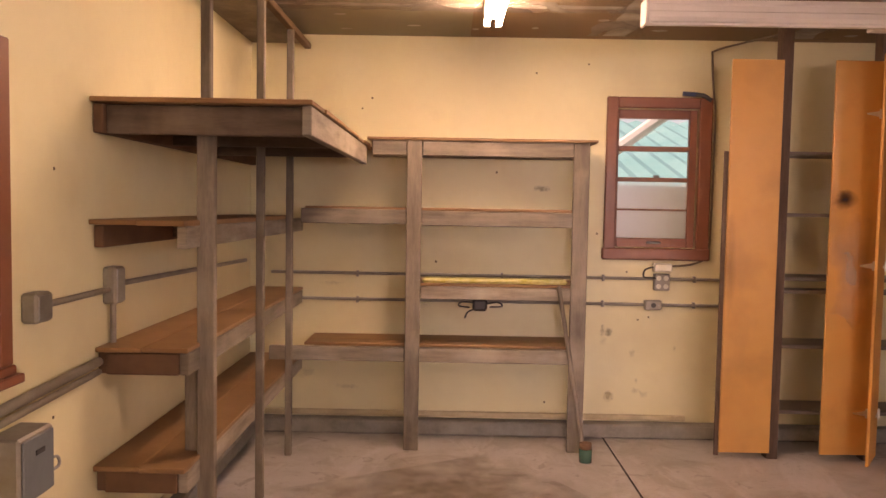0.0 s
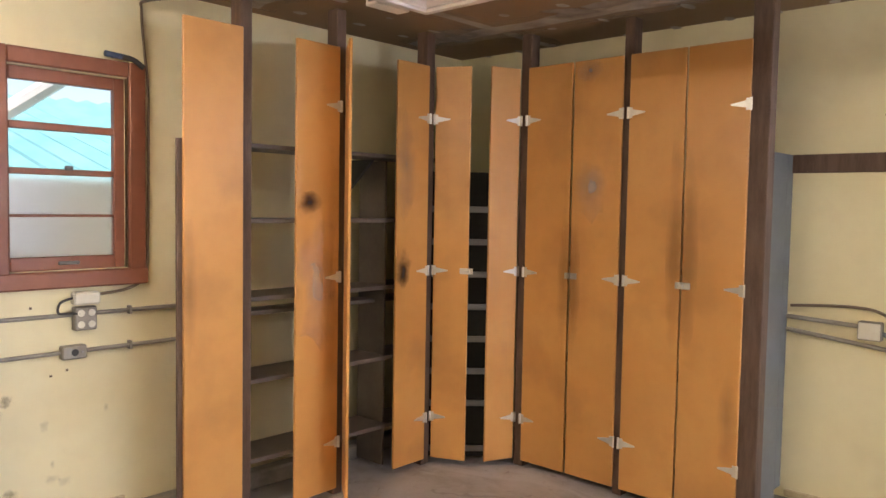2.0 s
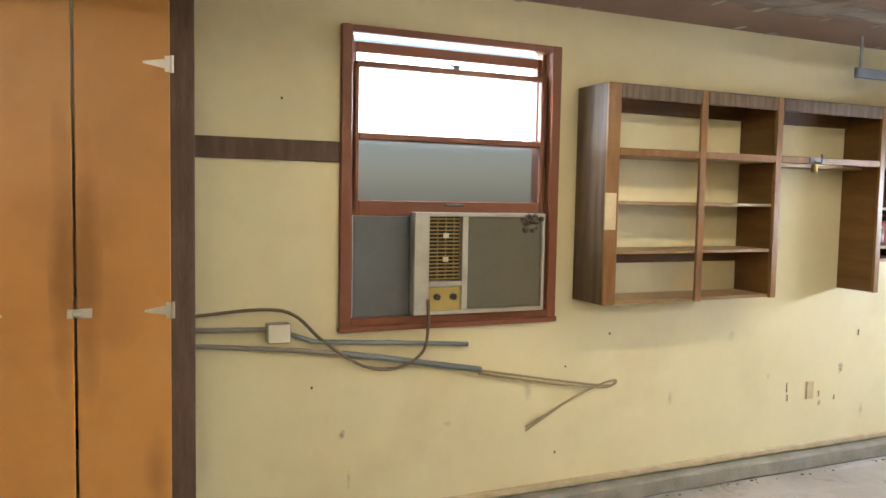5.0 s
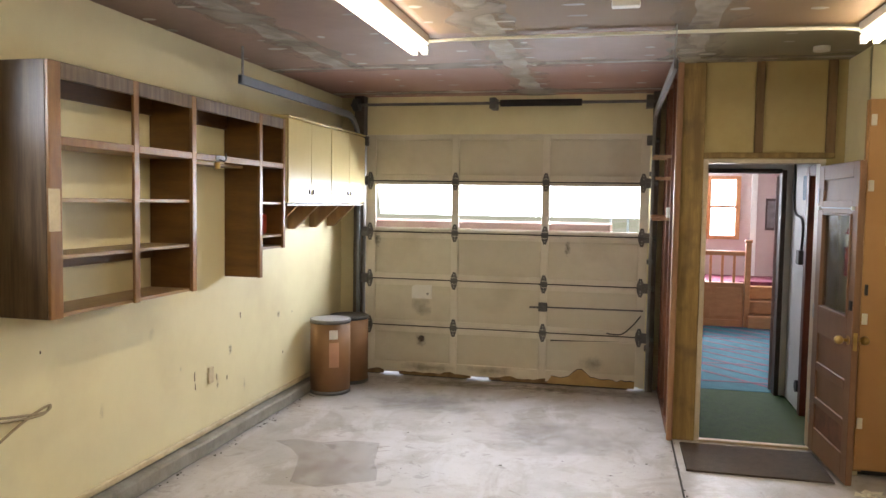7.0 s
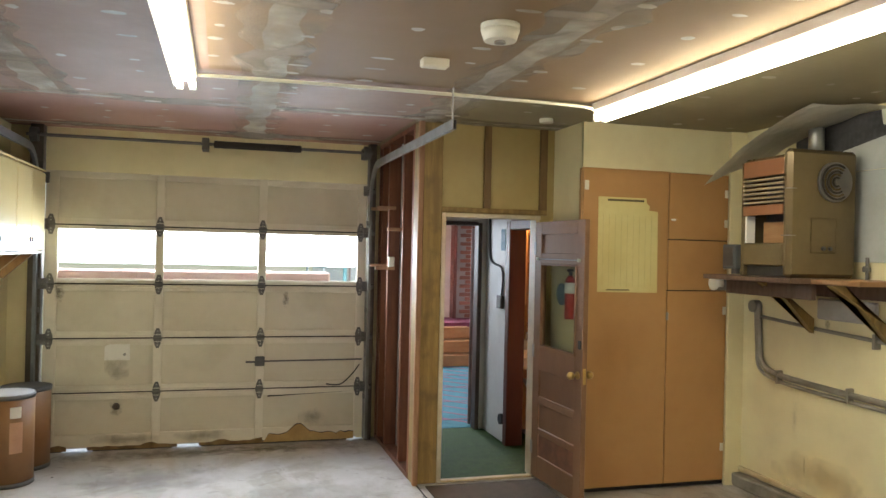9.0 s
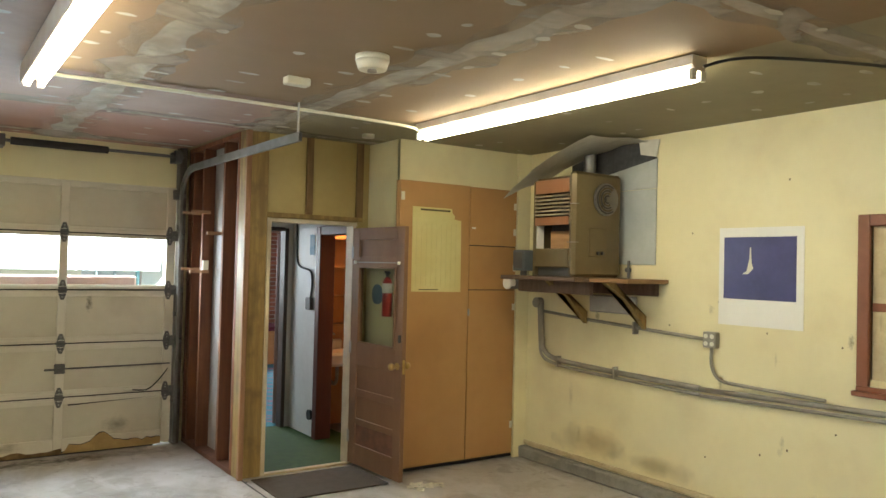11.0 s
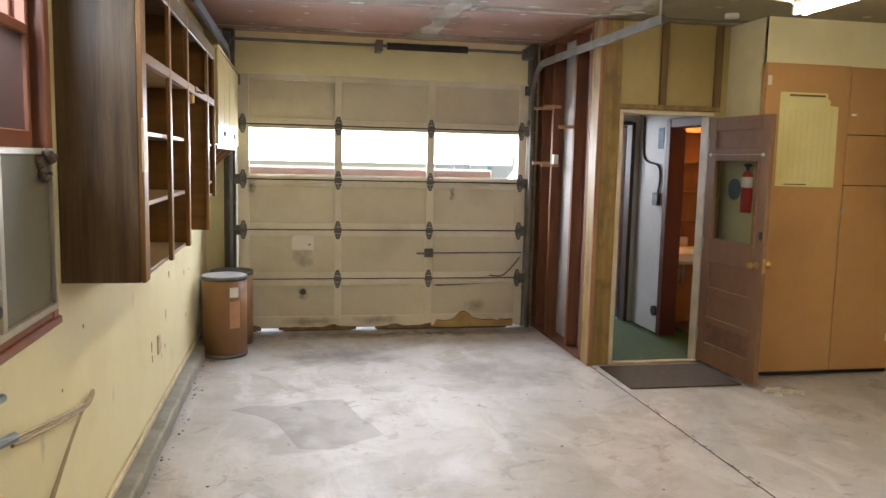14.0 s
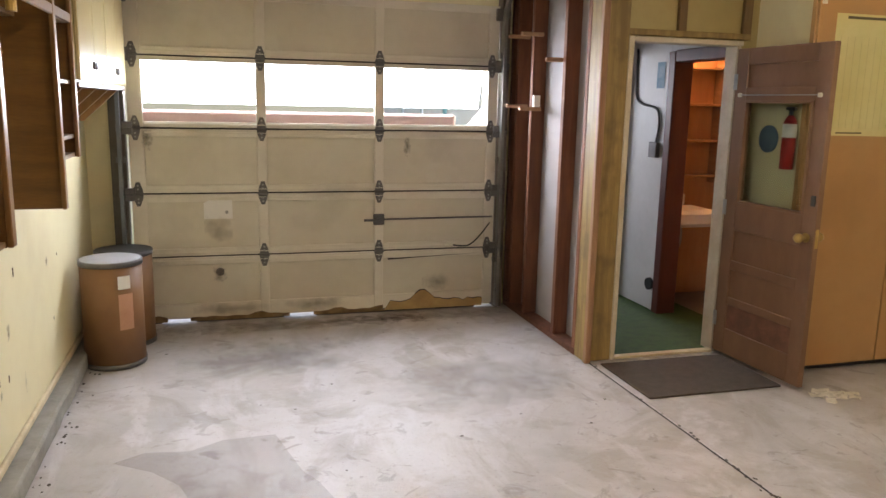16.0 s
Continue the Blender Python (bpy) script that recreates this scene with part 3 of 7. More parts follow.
# ---- bare stud wall beside the garage door ----
BACKER = mat("pale_drywall_back", (0.31, 0.295, 0.30), 0.9, (0.34, 0.29, 0.265), 2.5, 0.6, bump=0.05)
solo("wall_stud_back", B(1.30, S, 0.0, 1.345, -1.94, TOP, r=0), BACKER, "pale drywall seen between bare studs", "wall", kind="structure")
sw = thing("stud_framing", (1.4, -2.5, 0), "bare reddish studs of an unfinished wall", "stud wall", kind="structure")
for y in (-1.965, -2.31, -2.87, -3.17, -3.285):
    part("stud", B(1.347, y - 0.022, 0.042, 1.452, y + 0.022, TOP - 0.041, r=0.003), STUD, sw)
part("sole_plate", B(1.347, -3.30, 0.0, 1.455, -1.94, 0.04, r=0.003), STUD, sw)
part("top_plate", B(1.347, -3.30, TOP - 0.04, 1.455, -1.94, TOP - 0.002, r=0.003), STUD, sw)
PEG = mat("pale_peg_wood", (0.42, 0.24, 0.13), 0.6, (0.3, 0.16, 0.08), 8, 0.6)
for y, z in ((-3.06, 2.13), (-2.80, 2.13), (-2.35, 1.93), (-3.06, 1.62), (-2.80, 1.60)):
    bm = B(1.40, y - 0.012, z - 0.014, 1.57, y + 0.012, z + 0.014, r=0.003, m=None)
    part("peg", bm, PEG, sw)
part("outlet_box", B(1.40, -2.847, 1.60, 1.45, -2.81, 1.70, r=0.004), OFFWHITE, sw)
solo("corner_post", B(1.262, -1.94, 0.0, 1.452, DOOR_Y + 0.02, TOP - 0.002, r=0.006), YELLOWPOST, "yellowed fir corner post beside the house door", "post", kind="structure")
solo("corner_post", B(1.418, -1.798, 0.0, 1.46, -1.76, TOP - 0.003, r=0.005), mat("pale_raw_stud", (0.36, 0.20, 0.11), 0.7, (0.22, 0.10, 0.05), 3.0, 0.7, bump=0.25, bump_scale=18, stretch=(8, 8, 0.8)), "pale raw stud nailed to the corner post", "post", kind="structure")

# ---- wall above the house door ----
for xa, xb in ((0.87, 0.925), (0.40, 0.46)):
    solo("trim", B(xa, DOOR_Y - 0.019, 2.09, xb, DOOR_Y + 0.012, TOP - 0.002, r=0.003), mat("dark_yellow_stud", (0.19, 0.11, 0.04), 0.6, (0.11, 0.06, 0.02), 4, 0.7, stretch=(6, 6, 1)), "dark stud on the yellowed panel", "stud", kind="structure")
solo("trim", B(0.40, DOOR_Y - 0.018, 2.062, 1.262, DOOR_Y + 0.016, 2.10, r=0.003), YELLOWPOST, "yellowed rail above the house door", "door trim", kind="structure")
bm = bmesh.new()
bx(bm, 1.228, DOOR_Y - 0.12, 0.0, 1.262, DOOR_Y + 0.022, 2.055, 0.003)
bx(bm, 0.455, DOOR_Y - 0.12, 2.025, 1.228, DOOR_Y + 0.022, 2.055, 0.003)
bx(bm, 0.452, DOOR_Y - 0.12, 0.0, 0.485, DOOR_Y + 0.0, 2.025, 0.003)
solo("door_frame", bm, mat("cream_door_frame", (0.62, 0.55, 0.42), 0.5, (0.42, 0.33, 0.2), 6, 0.6), "cream-painted frame of the house door", "door frame", kind="structure")

# ---- open five-panel house door ----
door = thing("house_door", (0.462, -1.80, 0), "open brown panelled door with a glass upper light", "door")
dm = pose(0.458, -1.795, 0, 0, 0, 93.0)
# local: u along the door from the hinge, v its thickness (0 to -0.038 faces the room), z up
DW, DZ0, DZ1 = 0.775, 0.03, 2.005
RBROWN = mat("reddish_tan_door_paint", (0.22, 0.116, 0.062), 0.42, (0.165, 0.083, 0.042), 4.0, 0.6, bump=0.08, stretch=(3, 3, 1), dirt=(0.15, 0.06, 0.035), dirt_scale=3.0, dirt_amount=0.3)


def dbox(*a, r=0.003):
    return B(*a, r=r, m=dm)


bm = bmesh.new()
for a in ((0, -0.038, DZ0, 0.105, 0, DZ1), (DW - 0.105, -0.038, DZ0, DW, 0, DZ1)):
    bx(bm, *a, r=0.003, m=dm)
for z0, z1 in ((DZ0, 0.20), (0.365, 0.415), (0.60, 0.66), (0.86, 1.04), (1.685, 1.765), (1.905, DZ1)):
    bx(bm, 0.105, -0.0375, z0, DW - 0.105, -0.0005, z1, r=0.003, m=dm)
part("door_leaf", bm, RBROWN, door)
for z0, z1 in ((0.20, 0.365), (0.415, 0.60), (0.66, 0.86), (1.765, 1.905)):
    part("panel", dbox(0.10, -0.026, z0 - 0.005, DW - 0.10, -0.014, z1 + 0.005), RBROWN if z0 > 0.3 else mat("worn_door_panel", (0.23, 0.10, 0.06), 0.5, (0.08, 0.04, 0.025), 9, 0.7), door)
DGLASS = glass("door_glass", 0.13, (0.62, 0.66, 0.62))
part("pane", dbox(0.10, -0.022, 1.035, DW - 0.10, -0.017, 1.69, r=0), DGLASS, door, "dusty glass pane").visible_shadow = False
bm = bmesh.new()
for a in ((0.105, -0.045, 1.04, 0.122, 0.004, 1.685), (DW - 0.122, -0.045, 1.04, DW - 0.105, 0.004, 1.685), (0.122, -0.045, 1.04, DW - 0.122, 0.004, 1.055), (0.122, -0.045, 1.67, DW - 0.122, 0.004, 1.685)):
    bx(bm, *a, r=0.003, m=dm)
part("glazing_bead", bm, RBROWN, door)
BRASS = mat("worn_brass", (0.55, 0.38, 0.14), 0.3, (0.3, 0.2, 0.08), 14, 0.6, metal=0.9)
for v, s in ((-0.038, -1), (0.0, 1)):
    bm = bmesh.new()
    cyl(bm, (DW - 0.06, v, 0.915), (DW - 0.06, v + s * 0.006, 0.915), 0.028, 18)
    cyl(bm, (DW - 0.06, v, 0.915), (DW - 0.06, v + s * 0.045, 0.915), 0.011, 12)
    bmesh.ops.create_uvsphere(bm, u_segments=16, v_segments=10, radius=0.028, matrix=Matrix.Translation((DW - 0.06, v + s * 0.055, 0.915)))
    bmesh.ops.transform(bm, matrix=dm, verts=bm.verts)
    part("knob", bm, BRASS, door, "worn brass door knob", smooth=True)
part("latch_plate", dbox(DW - 0.002, -0.03, 0.86, DW + 0.002, -0.008, 0.97, r=0.001), BRASS, door)
part("bolt", dbox(DW - 0.045, -0.052, 1.10, DW - 0.015, -0.038, 1.16), BLACK, door, "black surface bolt")
for z in (0.25, 1.0, 1.8):
    part("hinge", dbox(-0.012, -0.042, z - 0.05, 0.02, -0.036, z + 0.05, r=0.001), STEEL, door)
part("rod", dbox(0.06, -0.05, 1.715, DW - 0.06, -0.042, 1.722, r=0.001), STEEL, door, "thin curtain rod")
part("rod_holder", dbox(0.05, -0.055, 1.705, 0.075, -0.038, 1.73), OFFWHITE, door)
part("rod_holder", dbox(DW - 0.075, -0.055, 1.705, DW - 0.05, -0.038, 1.73), OFFWHITE, door)

# ---- closet with tan board doors ----
CX0, CX1 = W, 0.33
solo("wall_closet_side", B(CX1 - 0.03, DOOR_Y - 0.019, 0.0, CX1, CLOSET_Y - 0.03, TOP - 0.003, r=0), WALL, "cream closet side wall", "wall", kind="structure")
solo("wall_closet_top", B(CX0, CLOSET_Y - 0.06, 2.40, CX1, CLOSET_Y - 0.028, TOP - 0.003, r=0), WALL, "cream wall above the closet doors", "wall", kind="structure")
solo("wall_closet_back", B(CX0 - T, DOOR_Y - 0.02, 0.0, CX1 - 0.03, DOOR_Y + 0.02, TOP - 0.003, r=0), WALL, "plain closet back wall", "wall", kind="structure")
solo("wall_closet_west", B(W - T, DOOR_Y + 0.02, 0.0, W, CLOSET_Y, TOP - 0.003, r=0), WALL, "plain closet end wall", "wall", kind="structure")
cl = thing("closet", (-0.3, CLOSET_Y, 0), "tall built-in closet with tan hardboard doors and white hinges", "closet")
part("frame", bx(bx(bx(bmesh.new(), CX1 - 0.05, CLOSET_Y - 0.058, 0.03, CX1 + 0.012, CLOSET_Y - 0.022, 2.398, 0.003), CX0, CLOSET_Y - 0.058, 0.03, CX0 + 0.05, CLOSET_Y - 0.022, 2.398, 0.003), CX0 + 0.05, CLOSET_Y - 0.058, 2.36, CX1 - 0.05, CLOSET_Y - 0.022, 2.398, 0.003), TANBOARD, cl)
part("plinth", B(CX0, CLOSET_Y - 0.1, 0.0, CX1, CLOSET_Y - 0.06, 0.05, r=0.002), BLACK, cl)
part("backing", B(CX0 + 0.05, CLOSET_Y - 0.056, 0.05, CX1 - 0.05, CLOSET_Y - 0.03, 2.36, r=0), GAP, cl)
d1 = part("door", B(-0.372, CLOSET_Y - 0.02, 0.045, CX1 + 0.005, CLOSET_Y, 2.40, r=0.003), TANBOARD, cl)
ds = [d1]
for z0, z1 in ((0.045, 1.498), (1.506, 1.884), (1.892, 2.392)):
    ds.append(part("door", B(-0.898, CLOSET_Y - 0.02, z0, -0.380, CLOSET_Y, z1, r=0.003), TANBOARD, cl))
solo("wall_closet_return", B(W - 0.01, CLOSET_Y - 0.021, 0.0, -0.906, CLOSET_Y + 0.012, TOP - 0.004, r=0.004), WALL, "narrow cream wall return beside the closet", "wall", kind="structure")
for z in (2.27, 1.86, 1.02, 0.35):
    part("hinge", B(CX1 - 0.035, CLOSET_Y, z - 0.035, CX1 - 0.002, CLOSET_Y + 0.008, z + 0.035, r=0.002), OFFWHITE, d1, "white strap hinge")
for dd, z in ((ds[3], 2.25), (ds[3], 2.02), (ds[1], 1.35), (ds[1], 0.3), (ds[2], 1.7)):
    part("hinge", B(-0.893, CLOSET_Y, z - 0.03, -0.863, CLOSET_Y + 0.007, z + 0.03, r=0.002), OFFWHITE, dd, "white strap hinge")
part("pull", B(-0.43, CLOSET_Y, 2.03, -0.395, CLOSET_Y + 0.02, 2.045, r=0.004), WHITE, ds[3])
part("catch", B(CX1 - 0.03, CLOSET_Y, 1.17, CX1 - 0.01, CLOSET_Y + 0.012, 1.24, r=0.003), BLACK, d1)
part("pull", B(-0.385, CLOSET_Y, 1.28, -0.368, CLOSET_Y + 0.014, 1.34, r=0.004), STEEL, ds[1])

# yellowed chart on the closet door
PAPER = mat("yellowed_paper", (0.70, 0.64, 0.32), 0.7, (0.60, 0.52, 0.22), 3.0, 0.7, bump=0.1, bump_scale=12)
ch = thing("wall_chart", (0.03, CLOSET_Y, 1.48), "yellowed paper chart with a torn corner pinned to a closet door", "chart")
bm = bmesh.new()
prism(bm, [(0.212, 1.488), (0.216, 2.190), (-0.178, 2.19), (-0.185, 2.15), (-0.21, 2.13), (-0.205, 2.10), (-0.278, 2.092), (-0.285, 1.484)], "y", CLOSET_Y + 0.003, CLOSET_Y + 0.006)
part("sheet", bm, PAPER, ch)
INK = mat("faded_ink", (0.47, 0.41, 0.19), 0.8)
INKD = mat("dark_ink", (0.10, 0.085, 0.04), 0.8)
part("heading", B(-0.16, CLOSET_Y + 0.006, 2.16, 0.14, CLOSET_Y + 0.008, 2.175, r=0), INKD, ch)
part("footer", B(-0.05, CLOSET_Y + 0.006, 1.50, 0.14, CLOSET_Y + 0.008, 1.508, r=0), INKD, ch)
for k in range(9):
    part("column_rule", B(0.175 - 0.05 * k, CLOSET_Y + 0.006, 1.53, 0.1738 - 0.05 * k, CLOSET_Y + 0.007, 2.06, r=0), INK, ch)

# door mat and torn paper on the floor
bm = B(0.48, -1.72, 0.0, 1.37, -1.12, 0.012, r=0.004)
solo("door_mat", bm, MATFELT, "dark flat door mat on the concrete before the house door", "door mat")
rp = random.Random(3)
for k in range(15):
    bm = bmesh.new()
    x, y = 0.24 + rp.uniform(-0.13, 0.15), -0.95 + rp.uniform(-0.06, 0.1)
    vs = [bm.verts.new((x + rp.uniform(0.02, 0.055) * math.cos(q * 1.05), y + rp.uniform(0.02, 0.05) * math.sin(q * 1.05), 0.003 + rp.uniform(0, 0.02) * (q % 2))) for q in range(6)]
    bm.faces.new(vs)
    bmesh.ops.triangulate(bm, faces=bm.faces)
    bmesh.ops.solidify(bm, geom=bm.faces, thickness=0.002)
    solo("paper_scrap", bm, mat("scrap_paper", (0.74, 0.71, 0.62), 0.8, (0.5, 0.47, 0.38), 30, 0.6) if k == 0 else bpy.data.materials["scrap_paper"], "crumpled pale paper scrap on the concrete floor", "paper scrap", "paper scraps by the door")

# extinguisher on the closet side, seen through the glass
ex = thing("fire_extinguisher", (0.40, -1.42, 1.3), "small red fire extinguisher hanging beside the closet", "fire extinguisher")
bm = bmesh.new()
cyl(bm, (0.376, -1.40, 1.28), (0.376, -1.40, 1.56), 0.04, 18)
cyl(bm, (0.376, -1.40, 1.56), (0.376, -1.40, 1.60), 0.04, 18, 0.018)
part("cylinder", bm, mat("red_enamel", (0.42, 0.025, 0.02), 0.35, (0.36, 0.02, 0.015), 6, 0.4), ex, "red cylinder", smooth=True)
part("label_band", cyl(bmesh.new(), (0.376, -1.40, 1.47), (0.376, -1.40, 1.55), 0.0412, 18), WHITE, ex, "white label band", smooth=True)
part("valve", bx(cyl(bmesh.new(), (0.376, -1.40, 1.60), (0.376, -1.40, 1.64), 0.014, 10), 0.366, -1.44, 1.63, 0.386, -1.36, 1.65, 0.003), BLACK, ex)
part("bracket", B(CX1, -1.415, 1.36, 0.345, -1.385, 1.52, r=0.002), STEEL, ex)
solo("round_plate", cyl(bmesh.new(), (CX1, -1.63, 1.45), (CX1 + 0.012, -1.63, 1.45), 0.085, 24), mat("dull_blue", (0.08, 0.14, 0.22), 0.5, (0.2, 0.3, 0.36), 9, 0.6), "dull blue round plate on the closet side", "round plate")

# ---- east wall: window with air conditioner ----
win = thing("window_1", (E, 1.81, 1.06), "brown wooden sash window with an air conditioner set in its lower half", "window", kind="structure")
bm = bmesh.new()
bx(bm, E - 0.025, 2.36, 1.055, E + 0.04, 2.415, 2.52, 0.005)
bx(bm, E - 0.025, 1.205, 1.055, E + 0.04, 1.26, 2.52, 0.005)
bx(bm, E - 0.024, 1.26, 2.484, E + 0.04, 2.36, 2.519, 0.005)
part("window_frame", bm, BROWN, win)
bm = bmesh.new()
bx(bm, E - 0.035, 1.20, 1.05, E + 0.04, 2.42, 1.078, 0.005)
bx(bm, E - 0.022, 1.26, 1.078, E + 0.04, 2.36, 1.115, 0.004)
part("window_sill", bm, BROWN, win)
part("jamb_lining", bx(bx(bmesh.new(), E + 0.041, 2.335, 1.1, E + 0.14, 2.36, 2.484, 0.003), E + 0.041, 1.26, 1.1, E + 0.14, 1.285, 2.484, 0.003), BROWN, win)
for nm, x0, x1, bars in (("upper_sash", E + 0.06, E + 0.095, ((2.408, 2.460), (2.335, 2.355), (1.985, 2.02))), ("lower_sash", E + 0.012, E + 0.047, ((2.33, 2.36), (1.985, 2.018), (1.615, 1.69)))):
    bm = bmesh.new()
    for z0, z1 in bars:
        bx(bm, x0, 1.305, z0, x1, 2.315, z1, 0.004)
    z0 = min(b[0] for b in bars)
    z1 = max(b[1] for b in bars)
    bx(bm, x0, 1.285, z0, x1 + 0.001, 1.305, z1, 0.004)
    bx(bm, x0, 2.315, z0, x1 + 0.001, 2.335, z1, 0.004)
    sash = part(nm, bm, BROWN, win)
    if nm == "lower_sash":
        part("pane", B(x0 + 0.015, 1.30, 2.015, x0 + 0.019, 2.32, 2.335, r=0), GLASS, sash).visible_shadow = False
        part("pane", B(x0 + 0.015, 1.30, 1.685, x0 + 0.019, 2.32, 1.99, r=0), glass("hazy_pane", 0.3, (0.24, 0.24, 0.245)), sash, "hazy grey lower pane").visible_shadow = False
        part("sash_lift", B(x0 - 0.014, 1.75, 1.665, x0, 1.86, 1.678, r=0.004), DARKSTEEL, sash)
    else:
        part("pane", B(x0 + 0.015, 1.30, 2.35, x0 + 0.019, 2.32, 2.412, r=0), GLASS, sash).visible_shadow = False
part("sash_lock", bx(cyl(bmesh.new(), (E + 0.03, 1.80, 2.36), (E + 0.03, 1.80, 2.375), 0.018, 12), E + 0.022, 1.77, 2.372, E + 0.036, 1.84, 2.382, 0.003), DARKSTEEL, win)
part("filler_board", B(E + 0.02, 2.03, 1.115, E + 0.035, 2.336, 1.614, r=0.002), GREYPAINT, win, "blue-grey painted filler board")

ac = thing("air_conditioner", (E - 0.05, 1.68, 1.12), "old window air conditioner with a brass-coloured grille and grey front", "air conditioner")
part("case", B(E + 0.012, 1.315, 1.118, E + 0.5, 2.025, 1.612, r=0.006), STEEL, ac)
bm = bmesh.new()
for a in ((1.30, 1.12, 1.318, 1.635), (1.965, 1.12, 2.045, 1.635), (1.318, 1.615, 1.965, 1.635), (1.318, 1.12, 1.965, 1.142), (1.752, 1.142, 1.785, 1.615), (1.785, 1.262, 1.965, 1.29)):
    bx(bm, E - 0.055, a[0], a[1], E + 0.011, a[2], a[3], 0.003)
part("front_frame", bm, mat("aluminium_trim", (0.62, 0.62, 0.58), 0.35, (0.45, 0.44, 0.4), 12, 0.5, metal=0.6), ac)
part("front_panel", B(E - 0.04, 1.318, 1.142, E + 0.008, 1.752, 1.615, r=0.002), mat("grey_green_panel", (0.115, 0.115, 0.085), 0.55, (0.15, 0.135, 0.09), 5, 0.7, bump=0.3, bump_scale=250), ac)
part("grille_back", B(E - 0.02, 1.785, 1.29, E + 0.008, 1.965, 1.615, r=0), BLACK, ac)
GOLD = mat("brass_grille", (0.50, 0.38, 0.16), 0.4, (0.32, 0.22, 0.09), 14, 0.6, metal=0.5)
for k in range(17):
    part("louvre", B(E - 0.046, 1.787, 1.298 + 0.0188 * k, E - 0.022, 1.963, 1.304 + 0.0188 * k, r=0.001), GOLD, ac)
for yv in (1.83, 1.875, 1.92):
    part("grille_bar", B(E - 0.05, yv - 0.002, 1.292, E - 0.046, yv + 0.002, 1.613, r=0.001), GOLD, ac)
cp = part("control_panel", B(E - 0.045, 1.785, 1.142, E + 0.008, 1.965, 1.262, r=0.002), mat("yellow_brass_plate", (0.52, 0.40, 0.13), 0.4, (0.4, 0.28, 0.08), 10, 0.5), ac)
for yv in (1.83, 1.92):
    part("dial", cyl(bmesh.new(), (E - 0.045, yv, 1.21), (E - 0.065, yv, 1.21), 0.016, 14), BLACK, cp)
for zc in (1.40, 1.52):
    part("badge", B(E - 0.053, 1.86, zc - 0.012, E - 0.05, 1.89, zc + 0.012, r=0.001), OFFWHITE, ac)
bm = bmesh.new()
rr = random.Random(5)
for k in range(16):
    bmesh.ops.create_icosphere(bm, subdivisions=1, radius=rr.uniform(0.008, 0.02), matrix=Matrix.Translation((E - 0.05 + rr.uniform(-0.015, 0.015), 1.38 + rr.uniform(-0.05, 0.05), 1.63 - abs(rr.gauss(0, 0.05)))))
part("lint_clump", bm, mat("grey_lint", (0.12, 0.10, 0.08), 1.0, bump=0.8), ac, "clump of grey lint on the top edge")
part("power_cord", tube(bmesh.new(), smooth_path([(E - 0.06, 1.97, 1.20), (E - 0.055, 1.965, 1.06), (E - 0.04, 1.99, 0.93), (E - 0.03, 2.12, 0.86), (E - 0.03, 2.30, 0.885), (E - 0.03, 2.50, 1.02), (E - 0.03, 2.64, 1.15), (E - 0.03, 2.80, 1.18), (E - 0.03, 3.10, 1.16)]), 0.008), mat("brown_cord", (0.16, 0.12, 0.08), 0.6), ac)

# dark board at head height and painted side of the corner cabinets
solo("wall_board", B(E - 0.02, 2.418, 1.868, E - 0.001, 3.125, 1.965, r=0.003), DARKPOST, "dark brown board nailed to the wall", "board")

# outlet box, conduits and a loose wire on the east wall
ob = thing("outlet_box", (E, 2.71, 1.0), "grey metal outlet box with conduit stubs on the cream wall", "outlet box")
part("box", B(E - 0.055, 2.655, 1.02, E - 0.001, 2.765, 1.115, r=0.006), CONDUIT, ob)
part("cover", B(E - 0.06, 2.66, 1.025, E - 0.055, 2.76, 1.11, r=0.003), OFFWHITE, ob)
part("conduit", cyl(bmesh.new(), (E - 0.025, 2.765, 1.085), (E - 0.025, 3.12, 1.10), 0.012, 10), CONDUIT, ob)
part("stub", tube(bmesh.new(), smooth_path([(E - 0.025, 2.66, 1.06), (E - 0.025, 2.58, 1.03), (E - 0.025, 2.50, 1.012), (E - 0.025, 2.1, 0.985), (E - 0.025, 1.73, 0.955)], 3), 0.012), mat("blue_grey_pipe", (0.17, 0.20, 0.21), 0.45, metal=0.4), ob, "blue-grey conduit stub")
lw = thing("loose_conduit", (E, 2.0, 0.6), "sagging grey conduit with a bent loose wire hanging from its end", "conduit")
part("pipe", tube(bmesh.new(), smooth_path([(E - 0.022, 3.12, 1.03), (E - 0.022, 2.6, 0.975), (E - 0.022, 2.2, 0.915), (E - 0.022, 1.65, 0.815)], 4), 0.012), CONDUIT, lw)
part("sleeve", tube(bmesh.new(), [(E - 0.022, 2.40, 0.948), (E - 0.022, 2.2, 0.915), (E - 0.022, 1.65, 0.815)], 0.0155), mat("blue_grey_sleeve", (0.17, 0.20, 0.21), 0.45, metal=0.4), lw)
for k, (dz, rad) in enumerate(((0.0, 0.006), (-0.02, 0.006))):
    part("wire", tube(bmesh.new(), smooth_path([(E - 0.02, 1.66, 0.812 + dz), (E - 0.02, 1.15, 0.715 + dz), (E - 0.02, 0.86, 0.665 + dz * 0.5), (E - 0.02, 0.79, 0.672 - dz * 0.5), (E - 0.02, 0.80, 0.69), (E - 0.02, 0.90, 0.672), (E - 0.02, 1.10, 0.60), (E - 0.02, 1.37, 0.478 + dz)]), rad), mat("tan_wire", (0.33, 0.26, 0.15), 0.6) if k == 0 else bpy.data.materials["tan_wire"], lw)
